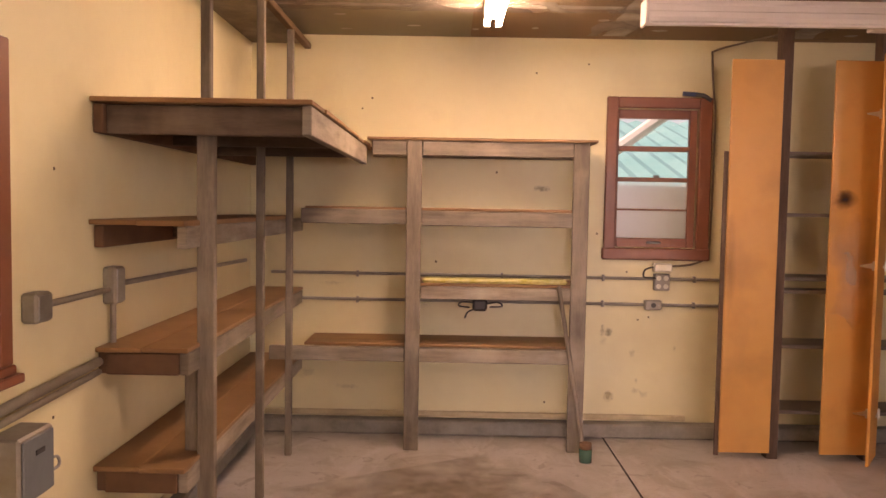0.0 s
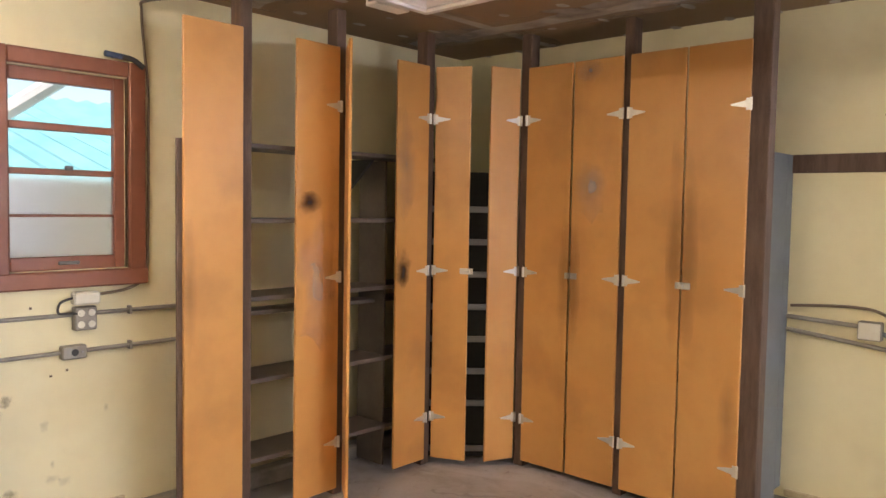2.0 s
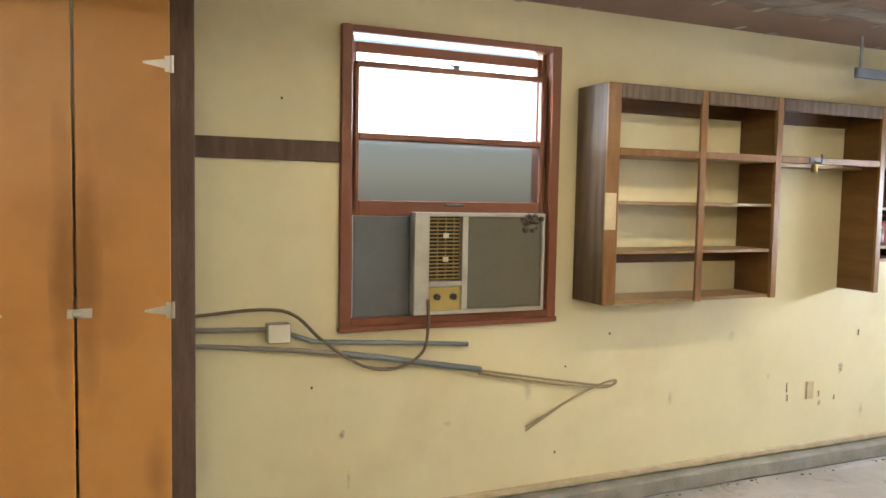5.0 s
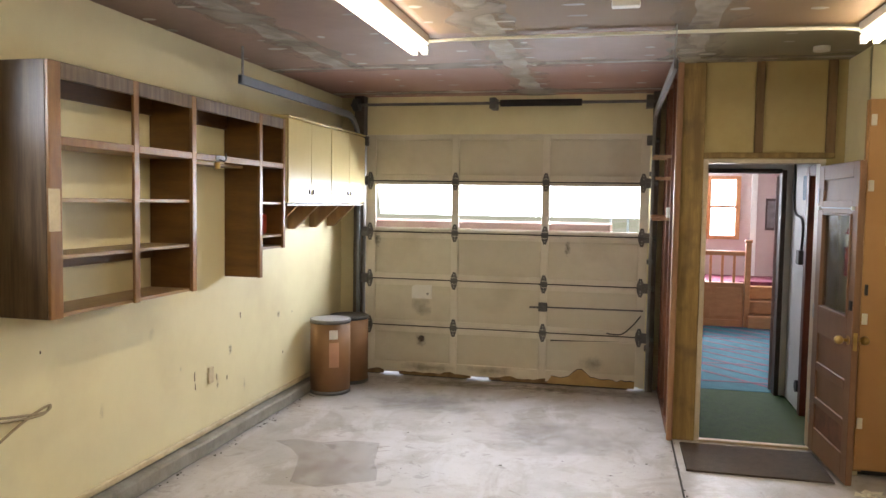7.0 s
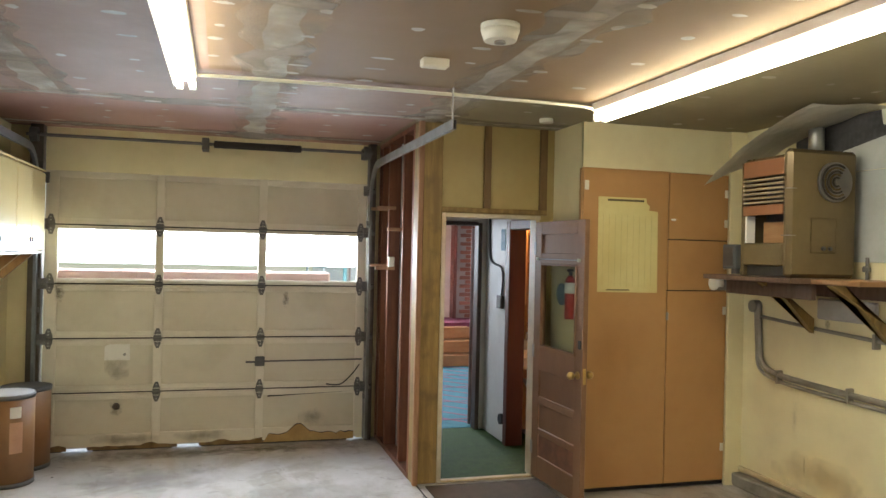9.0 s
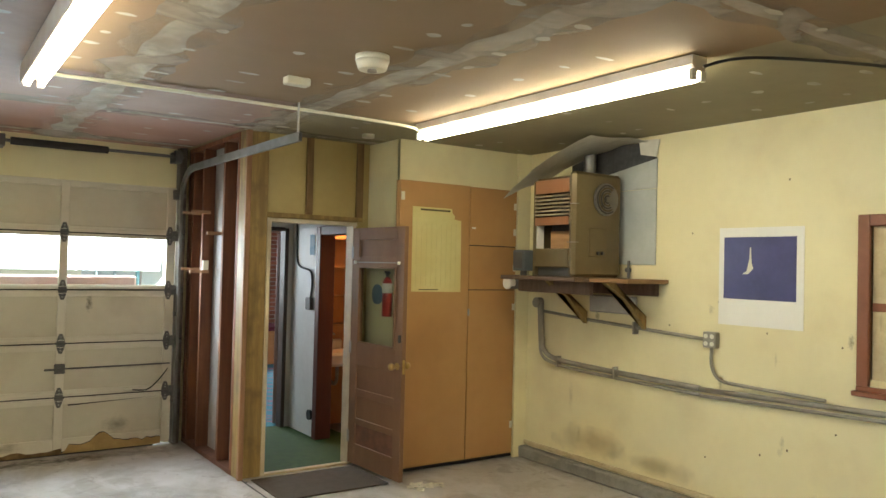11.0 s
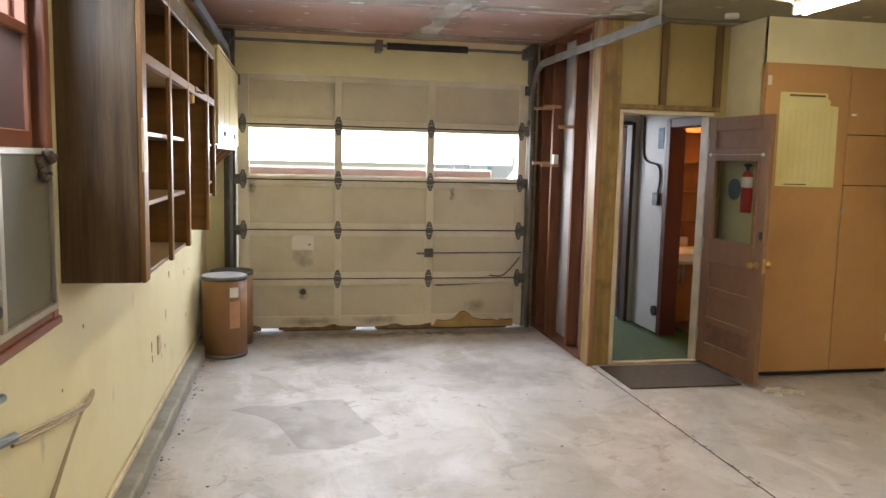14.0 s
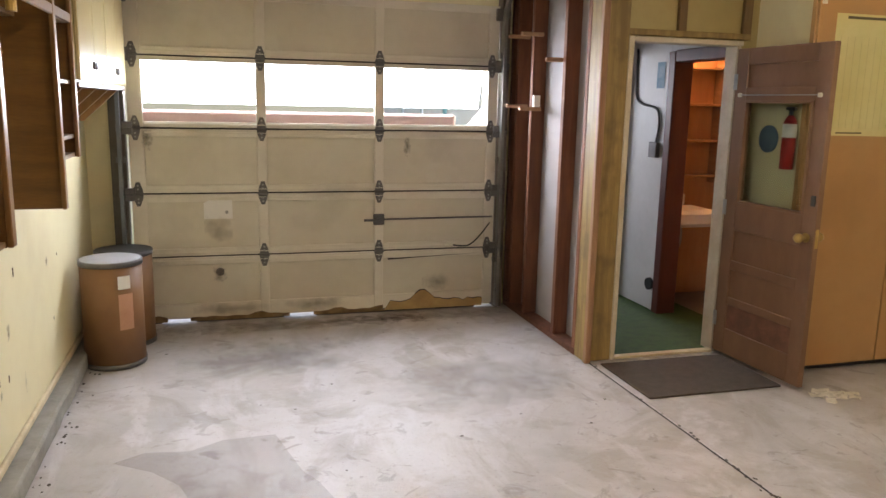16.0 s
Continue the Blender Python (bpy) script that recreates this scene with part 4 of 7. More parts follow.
solo("outlet_cover", B(E - 0.012, -0.80, 0.44, E - 0.001, -0.735, 0.555, r=0.004), TRIM, "cream outlet cover low on the wall", "outlet cover")

# ---- open walnut wall cabinet ----
CF, CB = 4.285, E - 0.001
ec = thing("wall_cabinet", (4.45, -0.2, 1.16), "open dark wooden wall cabinet without doors, partly dismantled", "cabinet")
ZT = 2.315
part("end_panel", B(CF + 0.018, 1.065, 1.165, CB, 1.085, ZT, r=0.003), CABWOOD, ec, "dark walnut-grained end panel")
part("end_panel", B(CF + 0.018, -0.098, 1.165, CB, -0.08, ZT, r=0.003), CABIN, ec)
part("end_panel", B(CF + 0.018, -0.985, 1.165, CB, -0.967, ZT, r=0.003), CABIN, ec)
part("end_panel", B(CF + 0.018, -1.366, 1.355, CB, -1.348, ZT, r=0.003), CABIN, ec)
part("top_panel", B(CF + 0.018, -1.348, ZT - 0.02, CB, 1.065, ZT - 0.001, r=0.003), CABWOOD, ec)
part("nailing_strip", B(CB - 0.02, -1.348, 2.20, CB, 1.065, 2.294, r=0.003), CABIN, ec)
for y0, y1, zb in ((1.005, 1.085, 1.165), (0.43, 0.475, 1.165), (-0.125, -0.08, 1.165), (-0.99, -0.945, 1.165), (-1.366, -1.33, 1.355)):
    part("stile", B(CF, y0, zb, CF + 0.018, y1, ZT, r=0.003), CABFRAME, ec)
for (ya, yb) in ((0.475, 1.005), (-0.08, 0.43), (-0.945, -0.125), (-1.33, -0.99)):
    part("top_rail", B(CF + 0.001, ya, 2.24, CF + 0.018, yb, ZT, r=0.003), CABWOOD, ec)
    part("mid_rail", B(CF + 0.001, ya, 1.945, CF + 0.018, yb, 1.985, r=0.003), CABFRAME, ec)
for ya, yb, zs in ((-0.08, 1.065, (1.945, 1.69, 1.43, 1.167)), (-0.967, -0.098, (1.93,)), (-1.348, -0.985, (1.945, 1.68, 1.44, 1.357))):
    for z in zs:
        part("shelf", B(CF + 0.022 + (0.12 if z == 1.93 else 0), ya, z, CB, yb, z + 0.018, r=0.002), CABSHELF, ec)
part("back_cleat", B(CB - 0.018, -0.08, 1.36, CB, 1.065, 1.425, r=0.002), CABIN, ec)
part("worn_patch", B(CF - 0.0015, 1.02, 1.56, CF + 0.006, 1.0862, 1.75, r=0.0005), TRIM, ec, "pale scraped edge patch")
hk = thing("lamp_hook", (4.40, -0.40, 1.95), "small tarnished metal hook and socket on the cabinet rail", "hook")
part("plate", B(CF - 0.006, -0.46, 1.95, CF, -0.34, 1.985, r=0.002), DARKSTEEL, hk)
part("hook", tube(bmesh.new(), smooth_path([(CF - 0.006, -0.38, 1.96), (CF - 0.04, -0.38, 1.95), (CF - 0.05, -0.385, 1.965), (CF - 0.045, -0.385, 2.0)]), 0.005), DARKSTEEL, hk)
part("socket", cyl(bmesh.new(), (CF + 0.03, -0.42, 1.945), (CF + 0.03, -0.42, 1.90), 0.018, 12), BRASS, hk)
can = thing("oil_can", (4.45, -1.20, 1.458), "orange-red oil can with a pale label on a cabinet shelf", "can")
part("body", B(4.40, -1.30, 1.4585, 4.49, -1.14, 1.61, r=0.012), mat("orange_red_tin", (0.55, 0.07, 0.03), 0.35, (0.4, 0.04, 0.02), 10, 0.5), can)
part("handle", tube(bmesh.new(), smooth_path([(4.445, -1.28, 1.61), (4.445, -1.27, 1.64), (4.445, -1.18, 1.64), (4.445, -1.17, 1.61)]), 0.006), mat("red_wire", (0.5, 0.06, 0.03), 0.4), can)
sp = thing("spray_bottle", (4.39, -1.13, 1.458), "small dark bottle with a white label beside the oil can", "bottle")
part("bottle", cyl(cyl(bmesh.new(), (4.385, -1.10, 1.4585), (4.385, -1.10, 1.56), 0.028, 14), (4.385, -1.10, 1.56), (4.385, -1.10, 1.59), 0.026, 14, 0.01), mat("olive_tin", (0.16, 0.15, 0.10), 0.4), sp, smooth=True)
part("label_wrap", cyl(bmesh.new(), (4.385, -1.10, 1.48), (4.385, -1.10, 1.53), 0.0287, 14), WHITE, sp, smooth=True)

# ---- cream double cabinets on brackets ----
for k, (y1, y0) in enumerate(((-1.378, -2.262), (-2.268, -3.155))):
    yc = thing("cream_cabinet", (4.4, (y0 + y1) / 2, 1.69), "glossy cream-painted double wall cabinet on wooden brackets", "cabinet", "cream wall cabinets")
    part("body", B(4.285, y0, 1.692, CB, y1, 2.335, r=0.003), YELLOWCAB, yc)
    ym = (y0 + y1) / 2
    for a, b, hy in ((y0 + 0.004, ym - 0.002, ym - 0.04), (ym + 0.002, y1 - 0.004, ym + 0.04)):
        d = part("door", B(4.266, a, 1.70, 4.2845, b, 2.325, r=0.004), YELLOWCAB, yc)
        part("handle", B(4.256, hy - 0.008, 1.76, 4.266, hy + 0.008, 1.80, r=0.003), DARKSTEEL, d)
    part("top_lip", B(4.262, y0, 2.336, CB, y1, 2.352, r=0.003), YELLOWCAB, yc)
solo("cabinet_shelf", B(4.275, -3.155, 1.668, CB, -1.378, 1.69, r=0.003), CABWOOD, "dark wooden board under the cream cabinets", "shelf")
for y in (-1.62, -2.05, -2.52, -2.95):
    bm = bmesh.new()
    prism(bm, [(4.30, 1.667), (CB, 1.667), (CB, 1.47), (CB - 0.06, 1.47)], "y", y - 0.019, y + 0.019)
    solo("shelf_bracket", bm, CABFRAME, "brown wooden bracket under the cream cabinets", "bracket", "brackets under the cream cabinets")

# ---- fibre drums ----
FIBRE = mat("brown_fibre_drum", (0.25, 0.125, 0.05), 0.55, (0.20, 0.095, 0.038), 3, 0.6, bump=0.05, dirt=(0.12, 0.06, 0.03), dirt_scale=3, dirt_amount=0.35)
for k, (x, y, r, h) in enumerate(((4.335, -2.44, 0.178, 0.665), (4.31, -2.87, 0.178, 0.64))):
    dr = thing("fibre_drum", (x, y, 0), "brown fibre drum with a steel rim and " + ("a pale torn label" if k == 0 else "an open dark top"), "drum", "fibre drums by the garage door")
    bm = bmesh.new()
    cyl(bm, (x, y, 0.001), (x, y, h - 0.02), r, 40)
    part("body", bm, FIBRE, dr, smooth=True)
    for z in (0.004, h - 0.035):
        part("rim", cyl(bmesh.new(), (x, y, z), (x, y, z + 0.03), r + 0.005, 40), DARKSTEEL, dr, "dull steel rim", smooth=True)
    part("lid", cyl(bmesh.new(), (x, y, h - 0.012), (x, y, h - 0.002), r - 0.006, 40), mat("pale_lid", (0.42, 0.42, 0.44), 0.4, (0.3, 0.3, 0.3), 5, 0.6, metal=0.2) if k == 0 else BLACK, dr)
    if k == 0:
        for nm, za, zb, a0, a1, mm in (("label_upper", 0.50, 0.58, 108, 132, WHITE), ("label_lower", 0.25, 0.47, 108, 136, mat("tan_label", (0.5, 0.28, 0.18), 0.7, (0.4, 0.2, 0.12), 12, 0.5))):
            bm = bmesh.new()
            ring = []
            for q in range(7):
                a = radians(a0 + (a1 - a0) * q / 6)
                ring.append((bm.verts.new((x + (r + 0.002) * math.cos(a), y + (r + 0.002) * math.sin(a), za)), bm.verts.new((x + (r + 0.002) * math.cos(a), y + (r + 0.002) * math.sin(a), zb))))
            for p, q in zip(ring, ring[1:]):
                bm.faces.new((q[0], p[0], p[1], q[1]))
            part(nm, bm, mm, dr, "torn paper label")

# ---- north wall: small window ----
win = thing("window_2", (1.755, N, 1.24), "small brown wooden window of four panes with frosted lower glass", "window", kind="structure")
bm = bmesh.new()
bx(bm, 1.395, N - 0.03, 1.24, 1.47, N + 0.03, 2.35, 0.006)
bx(bm, 2.03, N - 0.03, 1.24, 2.115, N + 0.03, 2.35, 0.006)
bx(bm, 1.47, N - 0.029, 2.275, 2.03, N + 0.03, 2.349, 0.006)
bx(bm, 1.385, N - 0.036, 1.235, 2.125, N + 0.03, 1.318, 0.008)
part("window_frame", bm, BROWN, win)
bm = bmesh.new()
for x0, x1 in ((1.47, 1.492), (1.978, 2.03)):
    bx(bm, x0, N + 0.031, 1.32, x1, N + 0.075, 2.275, 0.004)
for z0, z1 in ((1.32, 1.385), (1.575, 1.588), (1.775, 1.805), (1.985, 2.02), (2.21, 2.275)):
    bx(bm, 1.492, N + 0.032, z0, 1.978, N + 0.074, z1, 0.004)
sash = part("sash", bm, BROWN, win)
for z0, z1, g in ((1.38, 1.58, FROST), (1.585, 1.78, FROST), (1.80, 1.99, GLASS), (2.015, 2.215, GLASS)):
    part("pane", B(1.488, N + 0.05, z0, 1.982, N + 0.054, z1, r=0), g, sash).visible_shadow = False
part("sash_lift", B(1.70, N + 0.018, 1.345, 1.80, N + 0.032, 1.362, r=0.004), DARKSTEEL, sash)
part("catch", B(1.735, N + 0.02, 1.80, 1.775, N + 0.033, 1.822, r=0.004), DARKSTEEL, sash)

# blue spray nozzle left on the window head, and the cable down the wall
nz = thing("spray_nozzle", (1.98, N - 0.05, 2.35), "dark blue hose nozzle lying on the window head", "nozzle")
part("barrel", cyl(bmesh.new(), (1.90, N - 0.05, 2.372), (2.00, N - 0.04, 2.368), 0.015, 12), mat("dark_blue_plastic", (0.03, 0.06, 0.13), 0.4), nz, smooth=True)
part("grip", tube(bmesh.new(), smooth_path([(1.98, N - 0.042, 2.368), (2.04, N - 0.05, 2.36), (2.09, N - 0.06, 2.325)]), 0.014), BLACK, nz, smooth=True)
cb = thing("cable", (2.15, N, 1.2), "brown cable running down the wall beside the window", "cable")
part("cable_run", tube(bmesh.new(), smooth_path([(2.45, N - 0.25, TOP - 0.01), (2.30, N - 0.12, TOP - 0.03), (2.12, N - 0.02, TOP - 0.07), (2.10, N - 0.015, 2.62), (2.115, N - 0.018, 2.40), (2.135, N - 0.012, 2.2), (2.13, N - 0.012, 1.5), (2.11, N - 0.02, 1.28), (2.02, N - 0.02, 1.215), (1.86, N - 0.02, 1.195)]), 0.007), mat("brown_flex", (0.15, 0.11, 0.07), 0.6), cb)
for nm, x, z, w, h in (("outlet_box", 1.80, 1.085, 0.105, 0.115), ("switch_box", 1.745, 0.925, 0.115, 0.065)):
    t_ = thing(nm, (x, N, z - h / 2), "grey metal outlet box with sockets under the window" if nm == "outlet_box" else "small grey metal switch box on the conduit", "outlet box")
    part("box", B(x - w / 2, N - 0.05, z - h / 2, x + w / 2, N - 0.001, z + h / 2, r=0.006), CONDUIT, t_)
    if nm == "outlet_box":
        for dx in (-0.025, 0.025):
            for dz in (-0.028, 0.028):
                part("socket", cyl(bmesh.new(), (x + dx, N - 0.055, z + dz), (x + dx, N - 0.048, z + dz), 0.017, 14), OFFWHITE, t_)
        part("adapter", B(x - 0.065, N - 0.075, 1.155, x + 0.06, N - 0.02, 1.215, r=0.008), OFFWHITE, t_, "cream plug-in adapter")
        part("adapter_cord", tube(bmesh.new(), smooth_path([(x - 0.06, N - 0.05, 1.19), (x - 0.12, N - 0.05, 1.17), (x - 0.125, N - 0.04, 1.12), (x - 0.07, N - 0.04, 1.115), (x - 0.03, N - 0.05, 1.11)]), 0.006), BLACK, t_)
    else:
        part("knockout", cyl(bmesh.new(), (x, N - 0.053, z), (x, N - 0.049, z), 0.017, 14), BLACK, t_)
        part("cover_screw", cyl(bmesh.new(), (x + 0.035, N - 0.054, z), (x + 0.035, N - 0.05, z), 0.006, 8), STEEL, t_)
for z, xa in ((1.105, -0.9), (0.925, -0.9)):
    c_ = thing("conduit", (0.6, N, z), "thin grey conduit fixed along the wall", "conduit", "wall conduits")
    xb = 1.75 if z > 1 else 1.69
    part("pipe", cyl(bmesh.new(), (xa, N - 0.018, z + 0.005), (xb, N - 0.018, z), 0.0105, 8), CONDUIT, c_)
    part("pipe", cyl(bmesh.new(), (xb + 0.1, N - 0.018, z), (2.30, N - 0.018, z), 0.0105, 8), CONDUIT, c_)
    for x in (-0.3, 0.7, 1.4, 2.03):
        part("strap", B(x - 0.008, N - 0.031, z - 0.02, x + 0.008, N - 0.001, z + 0.022, r=0.002), CONDUIT, c_)

# ---- shelving along the north wall ----
nsh = thing("wall_shelving", (0.3, 5.3, 0), "rough grey lumber shelving along the back wall, nearly empty", "shelving")
for x0, x1, y0 in ((0.055, 0.15, 5.085), (1.115, 1.215, 5.10)):
    part("post", B(x0, y0, 0.0, x1, y0 + 0.038, 1.995, r=0.004), GREYWOOD, nsh)
for z0, z1, xa, xb in ((1.90, 1.995, -0.17, 0.053), (1.90, 1.995, 0.152, 1.113), (1.46, 1.555, -0.62, 0.053), (1.455, 1.55, 0.152, 1.113), (0.985, 1.065, 0.152, 1.113), (0.575, 0.665, -0.82, 0.053), (0.575, 0.665, 0.152, 1.113)):
    part("front_rail", B(xa, 5.098, z0, xb, 5.136, z1, r=0.004), GREYWOOD_H, nsh)
for z, xa in ((1.996, -0.20), (1.552, -0.60), (1.066, 0.10), (0.667, -0.60)):
    xb = 1.26 if z > 1.9 else 1.20
    part("shelf_board", B(xa, 5.08 if z > 1.9 else 5.137, z, xb, 5.30, z + 0.018, r=0.003), PLY, nsh)
    part("shelf_board", B(xa, 5.304, z, xb, N - 0.002, z + 0.018, r=0.003), PLY, nsh)
    part("back_cleat", B(xa, N - 0.04, z - 0.085, xb, N - 0.004, z - 0.001, r=0.003), GREYWOOD_H, nsh)
solo("yellow_pipe_wrap", B(0.16, 5.142, 1.0855, 1.10, 5.24, 1.118, r=0.014), mat("shiny_yellow_plastic", (0.50, 0.44, 0.12), 0.25, (0.66, 0.62, 0.35), 30, 0.7, bump=0.6, bump_scale=40), "long roll of shiny yellow plastic on a shelf", "plastic roll")
bl = thing("winch", (0.53, 5.17, 0.9), "small black clamp light hanging under a shelf", "clamp light")
part("body", B(0.49, 5.145, 0.905, 0.585, 5.23, 0.983, r=0.015), BLACK, bl)
part("wire_left", tube(bmesh.new(), smooth_path([(0.50, 5.16, 0.96), (0.42, 5.15, 0.965), (0.40, 5.15, 0.94), (0.47, 5.15, 0.93)]), 0.005), BLACK, bl)
part("wire_right", tube(bmesh.new(), smooth_path([(0.57, 5.16, 0.95), (0.65, 5.15, 0.965), (0.68, 5.15, 0.94), (0.60, 5.15, 0.935)]), 0.005), BLACK, bl)
part("wire_down", tube(bmesh.new(), smooth_path([(0.51, 5.16, 0.92), (0.46, 5.15, 0.90), (0.44, 5.15, 0.86)]), 0.005), BLACK, bl)
stick = solo("wooden_stick", cyl(bmesh.new(), (1.03, 5.05, 1.085), (1.20, 5.02, 0.10), 0.014, 10), GREYWOOD, "worn grey stick leaning against the shelving post", "stick")
jar = thing("green_jar", (1.215, 4.95, 0), "small green glass jar with a rusty lid on the floor", "jar")
part("glass_body", cyl(bmesh.new(), (1.205, 4.93, 0.001), (1.205, 4.93, 0.085), 0.04, 18), mat("green_glazed_glass", (0.04, 0.12, 0.085), 0.2), jar, smooth=True)
part("lid", cyl(bmesh.new(), (1.205, 4.93, 0.085), (1.205, 4.93, 0.12), 0.038, 18), mat("rusty_lid", (0.22, 0.11, 0.06), 0.7, (0.12, 0.06, 0.03), 20, 0.7), jar, "rusty lid", smooth=True)

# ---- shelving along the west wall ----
DARKEND = mat("dark_brown_lumber", (0.12, 0.085, 0.06), 0.75, (0.06, 0.04, 0.026), 4.0, 0.8, bump=0.35, bump_scale=14, stretch=(1.2, 1.2, 9), dirt=(0.26, 0.2, 0.14), dirt_scale=4.0, dirt_amount=0.5)
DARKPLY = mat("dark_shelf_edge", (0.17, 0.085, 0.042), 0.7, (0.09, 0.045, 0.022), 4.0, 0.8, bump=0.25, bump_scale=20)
wsh = thing("corner_shelving", (-0.8, 4.2, 0), "rough plywood shelving on grey lumber posts in the corner", "shelving")
PX = -0.66
for y in (3.33, 4.22, 4.95):
    w = 0.036 if y == 3.33 else 0.02
    part("post", B(PX - w, y - 0.02, 0.0, PX + w, y + 0.02, 1.95 if y == 3.33 else TOP - 0.06, r=0.004), GREYWOOD, wsh)
part("post", B(PX - 0.02, 3.31, 1.985, PX + 0.02, 3.35, TOP - 0.004, r=0.004), GREYWOOD, wsh)
part("post_lap", B(PX - 0.10, 3.352, 0.43, PX + 0.0, 3.39, 0.93, r=0.004), GREYWOOD, wsh)
for z, x1, y0 in ((1.955, -0.20, 3.13), (1.485, PX - 0.02, 3.13), (0.985, PX - 0.02, 3.16), (0.52, PX - 0.02, 3.14)):
    n_ = 4 if z > 1.9 else 2
    wdt = (x1 - (W + 0.004)) / n_
    if z > 1.9:
        for k in range(8):
            a = y0 + (N - 0.02 - y0) * k / 8
            part("board", B(W + 0.003, a + 0.002 + (rr.uniform(0, 0.01) if k else 0), z + rr.uniform(0, 0.004), x1 + rr.uniform(-0.01, 0.012), a + (N - 0.02 - y0) / 8 - 0.002, z + 0.02 + rr.uniform(0, 0.005), r=0.003), PLY, wsh)
    else:
        for k in range(n_):
            part("board", B(W + 0.004 + wdt * k, y0 + rr.uniform(-0.02, 0.02), z + rr.uniform(0, 0.003), W + 0.002 + wdt * (k + 1), N - 0.42 if z > 1.4 else N - 0.01, z + 0.019 + rr.uniform(0, 0.003), r=0.003), PLY, wsh)
    dep = 0.115 if z > 1.9 else 0.088
    part("front_rail", B(x1 - 0.04, y0 + 0.02, z - dep, x1 - 0.002, 5.095 if z > 1.9 else N - 0.02, z - 0.001, r=0.004), GREYWOOD_H, wsh)
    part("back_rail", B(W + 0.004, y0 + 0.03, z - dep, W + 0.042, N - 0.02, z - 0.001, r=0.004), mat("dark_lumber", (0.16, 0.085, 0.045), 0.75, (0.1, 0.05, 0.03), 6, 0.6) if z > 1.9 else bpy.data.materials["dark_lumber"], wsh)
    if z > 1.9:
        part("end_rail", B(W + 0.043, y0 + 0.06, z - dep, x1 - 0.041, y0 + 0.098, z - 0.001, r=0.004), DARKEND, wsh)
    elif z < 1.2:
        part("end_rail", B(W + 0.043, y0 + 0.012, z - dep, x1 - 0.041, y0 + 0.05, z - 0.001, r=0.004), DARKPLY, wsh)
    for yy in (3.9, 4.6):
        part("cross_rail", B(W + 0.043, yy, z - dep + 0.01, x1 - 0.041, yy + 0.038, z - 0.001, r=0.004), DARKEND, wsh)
# board hung right under the ceiling
part("hung_board", B(W + 0.002, 4.35, TOP - 0.062, PX - 0.01, N - 0.004, TOP - 0.03, r=0.004), GREYWOOD_H, wsh)
part("hung_rail", B(PX - 0.022, 4.28, TOP - 0.10, PX + 0.022, N - 0.004, TOP - 0.062, r=0.004), mat("brown_rail", (0.17, 0.10, 0.05), 0.7, (0.1, 0.06, 0.03), 6, 0.6), wsh)

# west wall: window edge, boxes and pipes near the shelves
w3 = thing("window_3", (W, 2.1, 1.0), "brown-framed window in the side wall with a boarded pane", "window", kind="structure")
bm = bmesh.new()
for a in ((1.68, 1.06, 1.75, 2.07), (2.5, 1.06, 2.57, 2.07), (1.75, 2.0, 2.5, 2.07)):
    bx(bm, W - 0.04, a[0], a[1], W + 0.025, a[2], a[3], 0.005)
part("window_frame", bm, BROWN, w3)
part("window_sill", bx(bx(bmesh.new(), W - 0.04, 1.66, 1.0, W + 0.045, 2.60, 1.03, 0.005), W - 0.04, 1.68, 1.03, W + 0.03, 2.58, 1.06, 0.005), BROWN, w3)
part("board", B(W - 0.03, 1.75, 1.06, W - 0.018, 2.5, 2.0, r=0.002), TRIM, w3, "cream board over the opening")
part("meeting_rail", B(W - 0.045, 1.75, 1.50, W - 0.01, 2.5, 1.55, r=0.004), BROWN, w3)
for nm, y, z, hw, hh, lab in (("junction_box", 2.70, 1.225, 0.05, 0.05, "round-cornered grey junction box on a conduit"), ("switch_box", 3.28, 1.24, 0.045, 0.075, "grey metal switch box on the side wall conduit")):
    t_ = thing(nm, (W, y, z - hh), lab, "junction box")
    part("box", B(W + 0.001, y - hw, z - hh, W + 0.055, y + hw, z + hh, r=0.008), CONDUIT, t_)
    part("cover", B(W + 0.055, y - hw + 0.008, z - hh + 0.008, W + 0.06, y + hw - 0.008, z + hh - 0.008, r=0.003), STEEL, t_)
    part("conduit", cyl(bmesh.new(), (W + 0.025, y + hw, z), (W + 0.025, 3.235 if nm == "junction_box" else 5.3, z if nm == "junction_box" else 1.20), 0.012, 10), CONDUIT, t_)
    if nm == "switch_box":
        part("conduit", cyl(bmesh.new(), (W + 0.025, y, z - hh), (W + 0.025, y, 0.93), 0.012, 10), CONDUIT, t_)
for z0, z1, rad in ((0.90, 0.985, 0.018), (0.855, 0.945, 0.012)):
    c_ = thing("pipe", (W, 2.5, 0.9), "grey painted pipe along the side wall", "pipe", "side wall pipes")
    part("pipe_run", cyl(bmesh.new(), (W + 0.03, 0.6, z0 - 0.02), (W + 0.03, 3.14, z1 - 0.03), rad, 12), CONDUIT, c_, smooth=True)
pb = thing("disconnect_box", (W, 2.56, 0.65), "grey metal disconnect box with a wire handle on the side wall", "switch box")
part("box", B(W + 0.001, 2.44, 0.645, W + 0.11, 2.64, 0.86, r=0.008), CONDUIT, pb)
part("cover", B(W + 0.11, 2.45, 0.655, W + 0.118, 2.63, 0.85, r=0.004), GREYPAINT, pb)
part("plate", B(W + 0.118, 2.52, 0.79, W + 0.121, 2.57, 0.805, r=0), BLACK, pb)
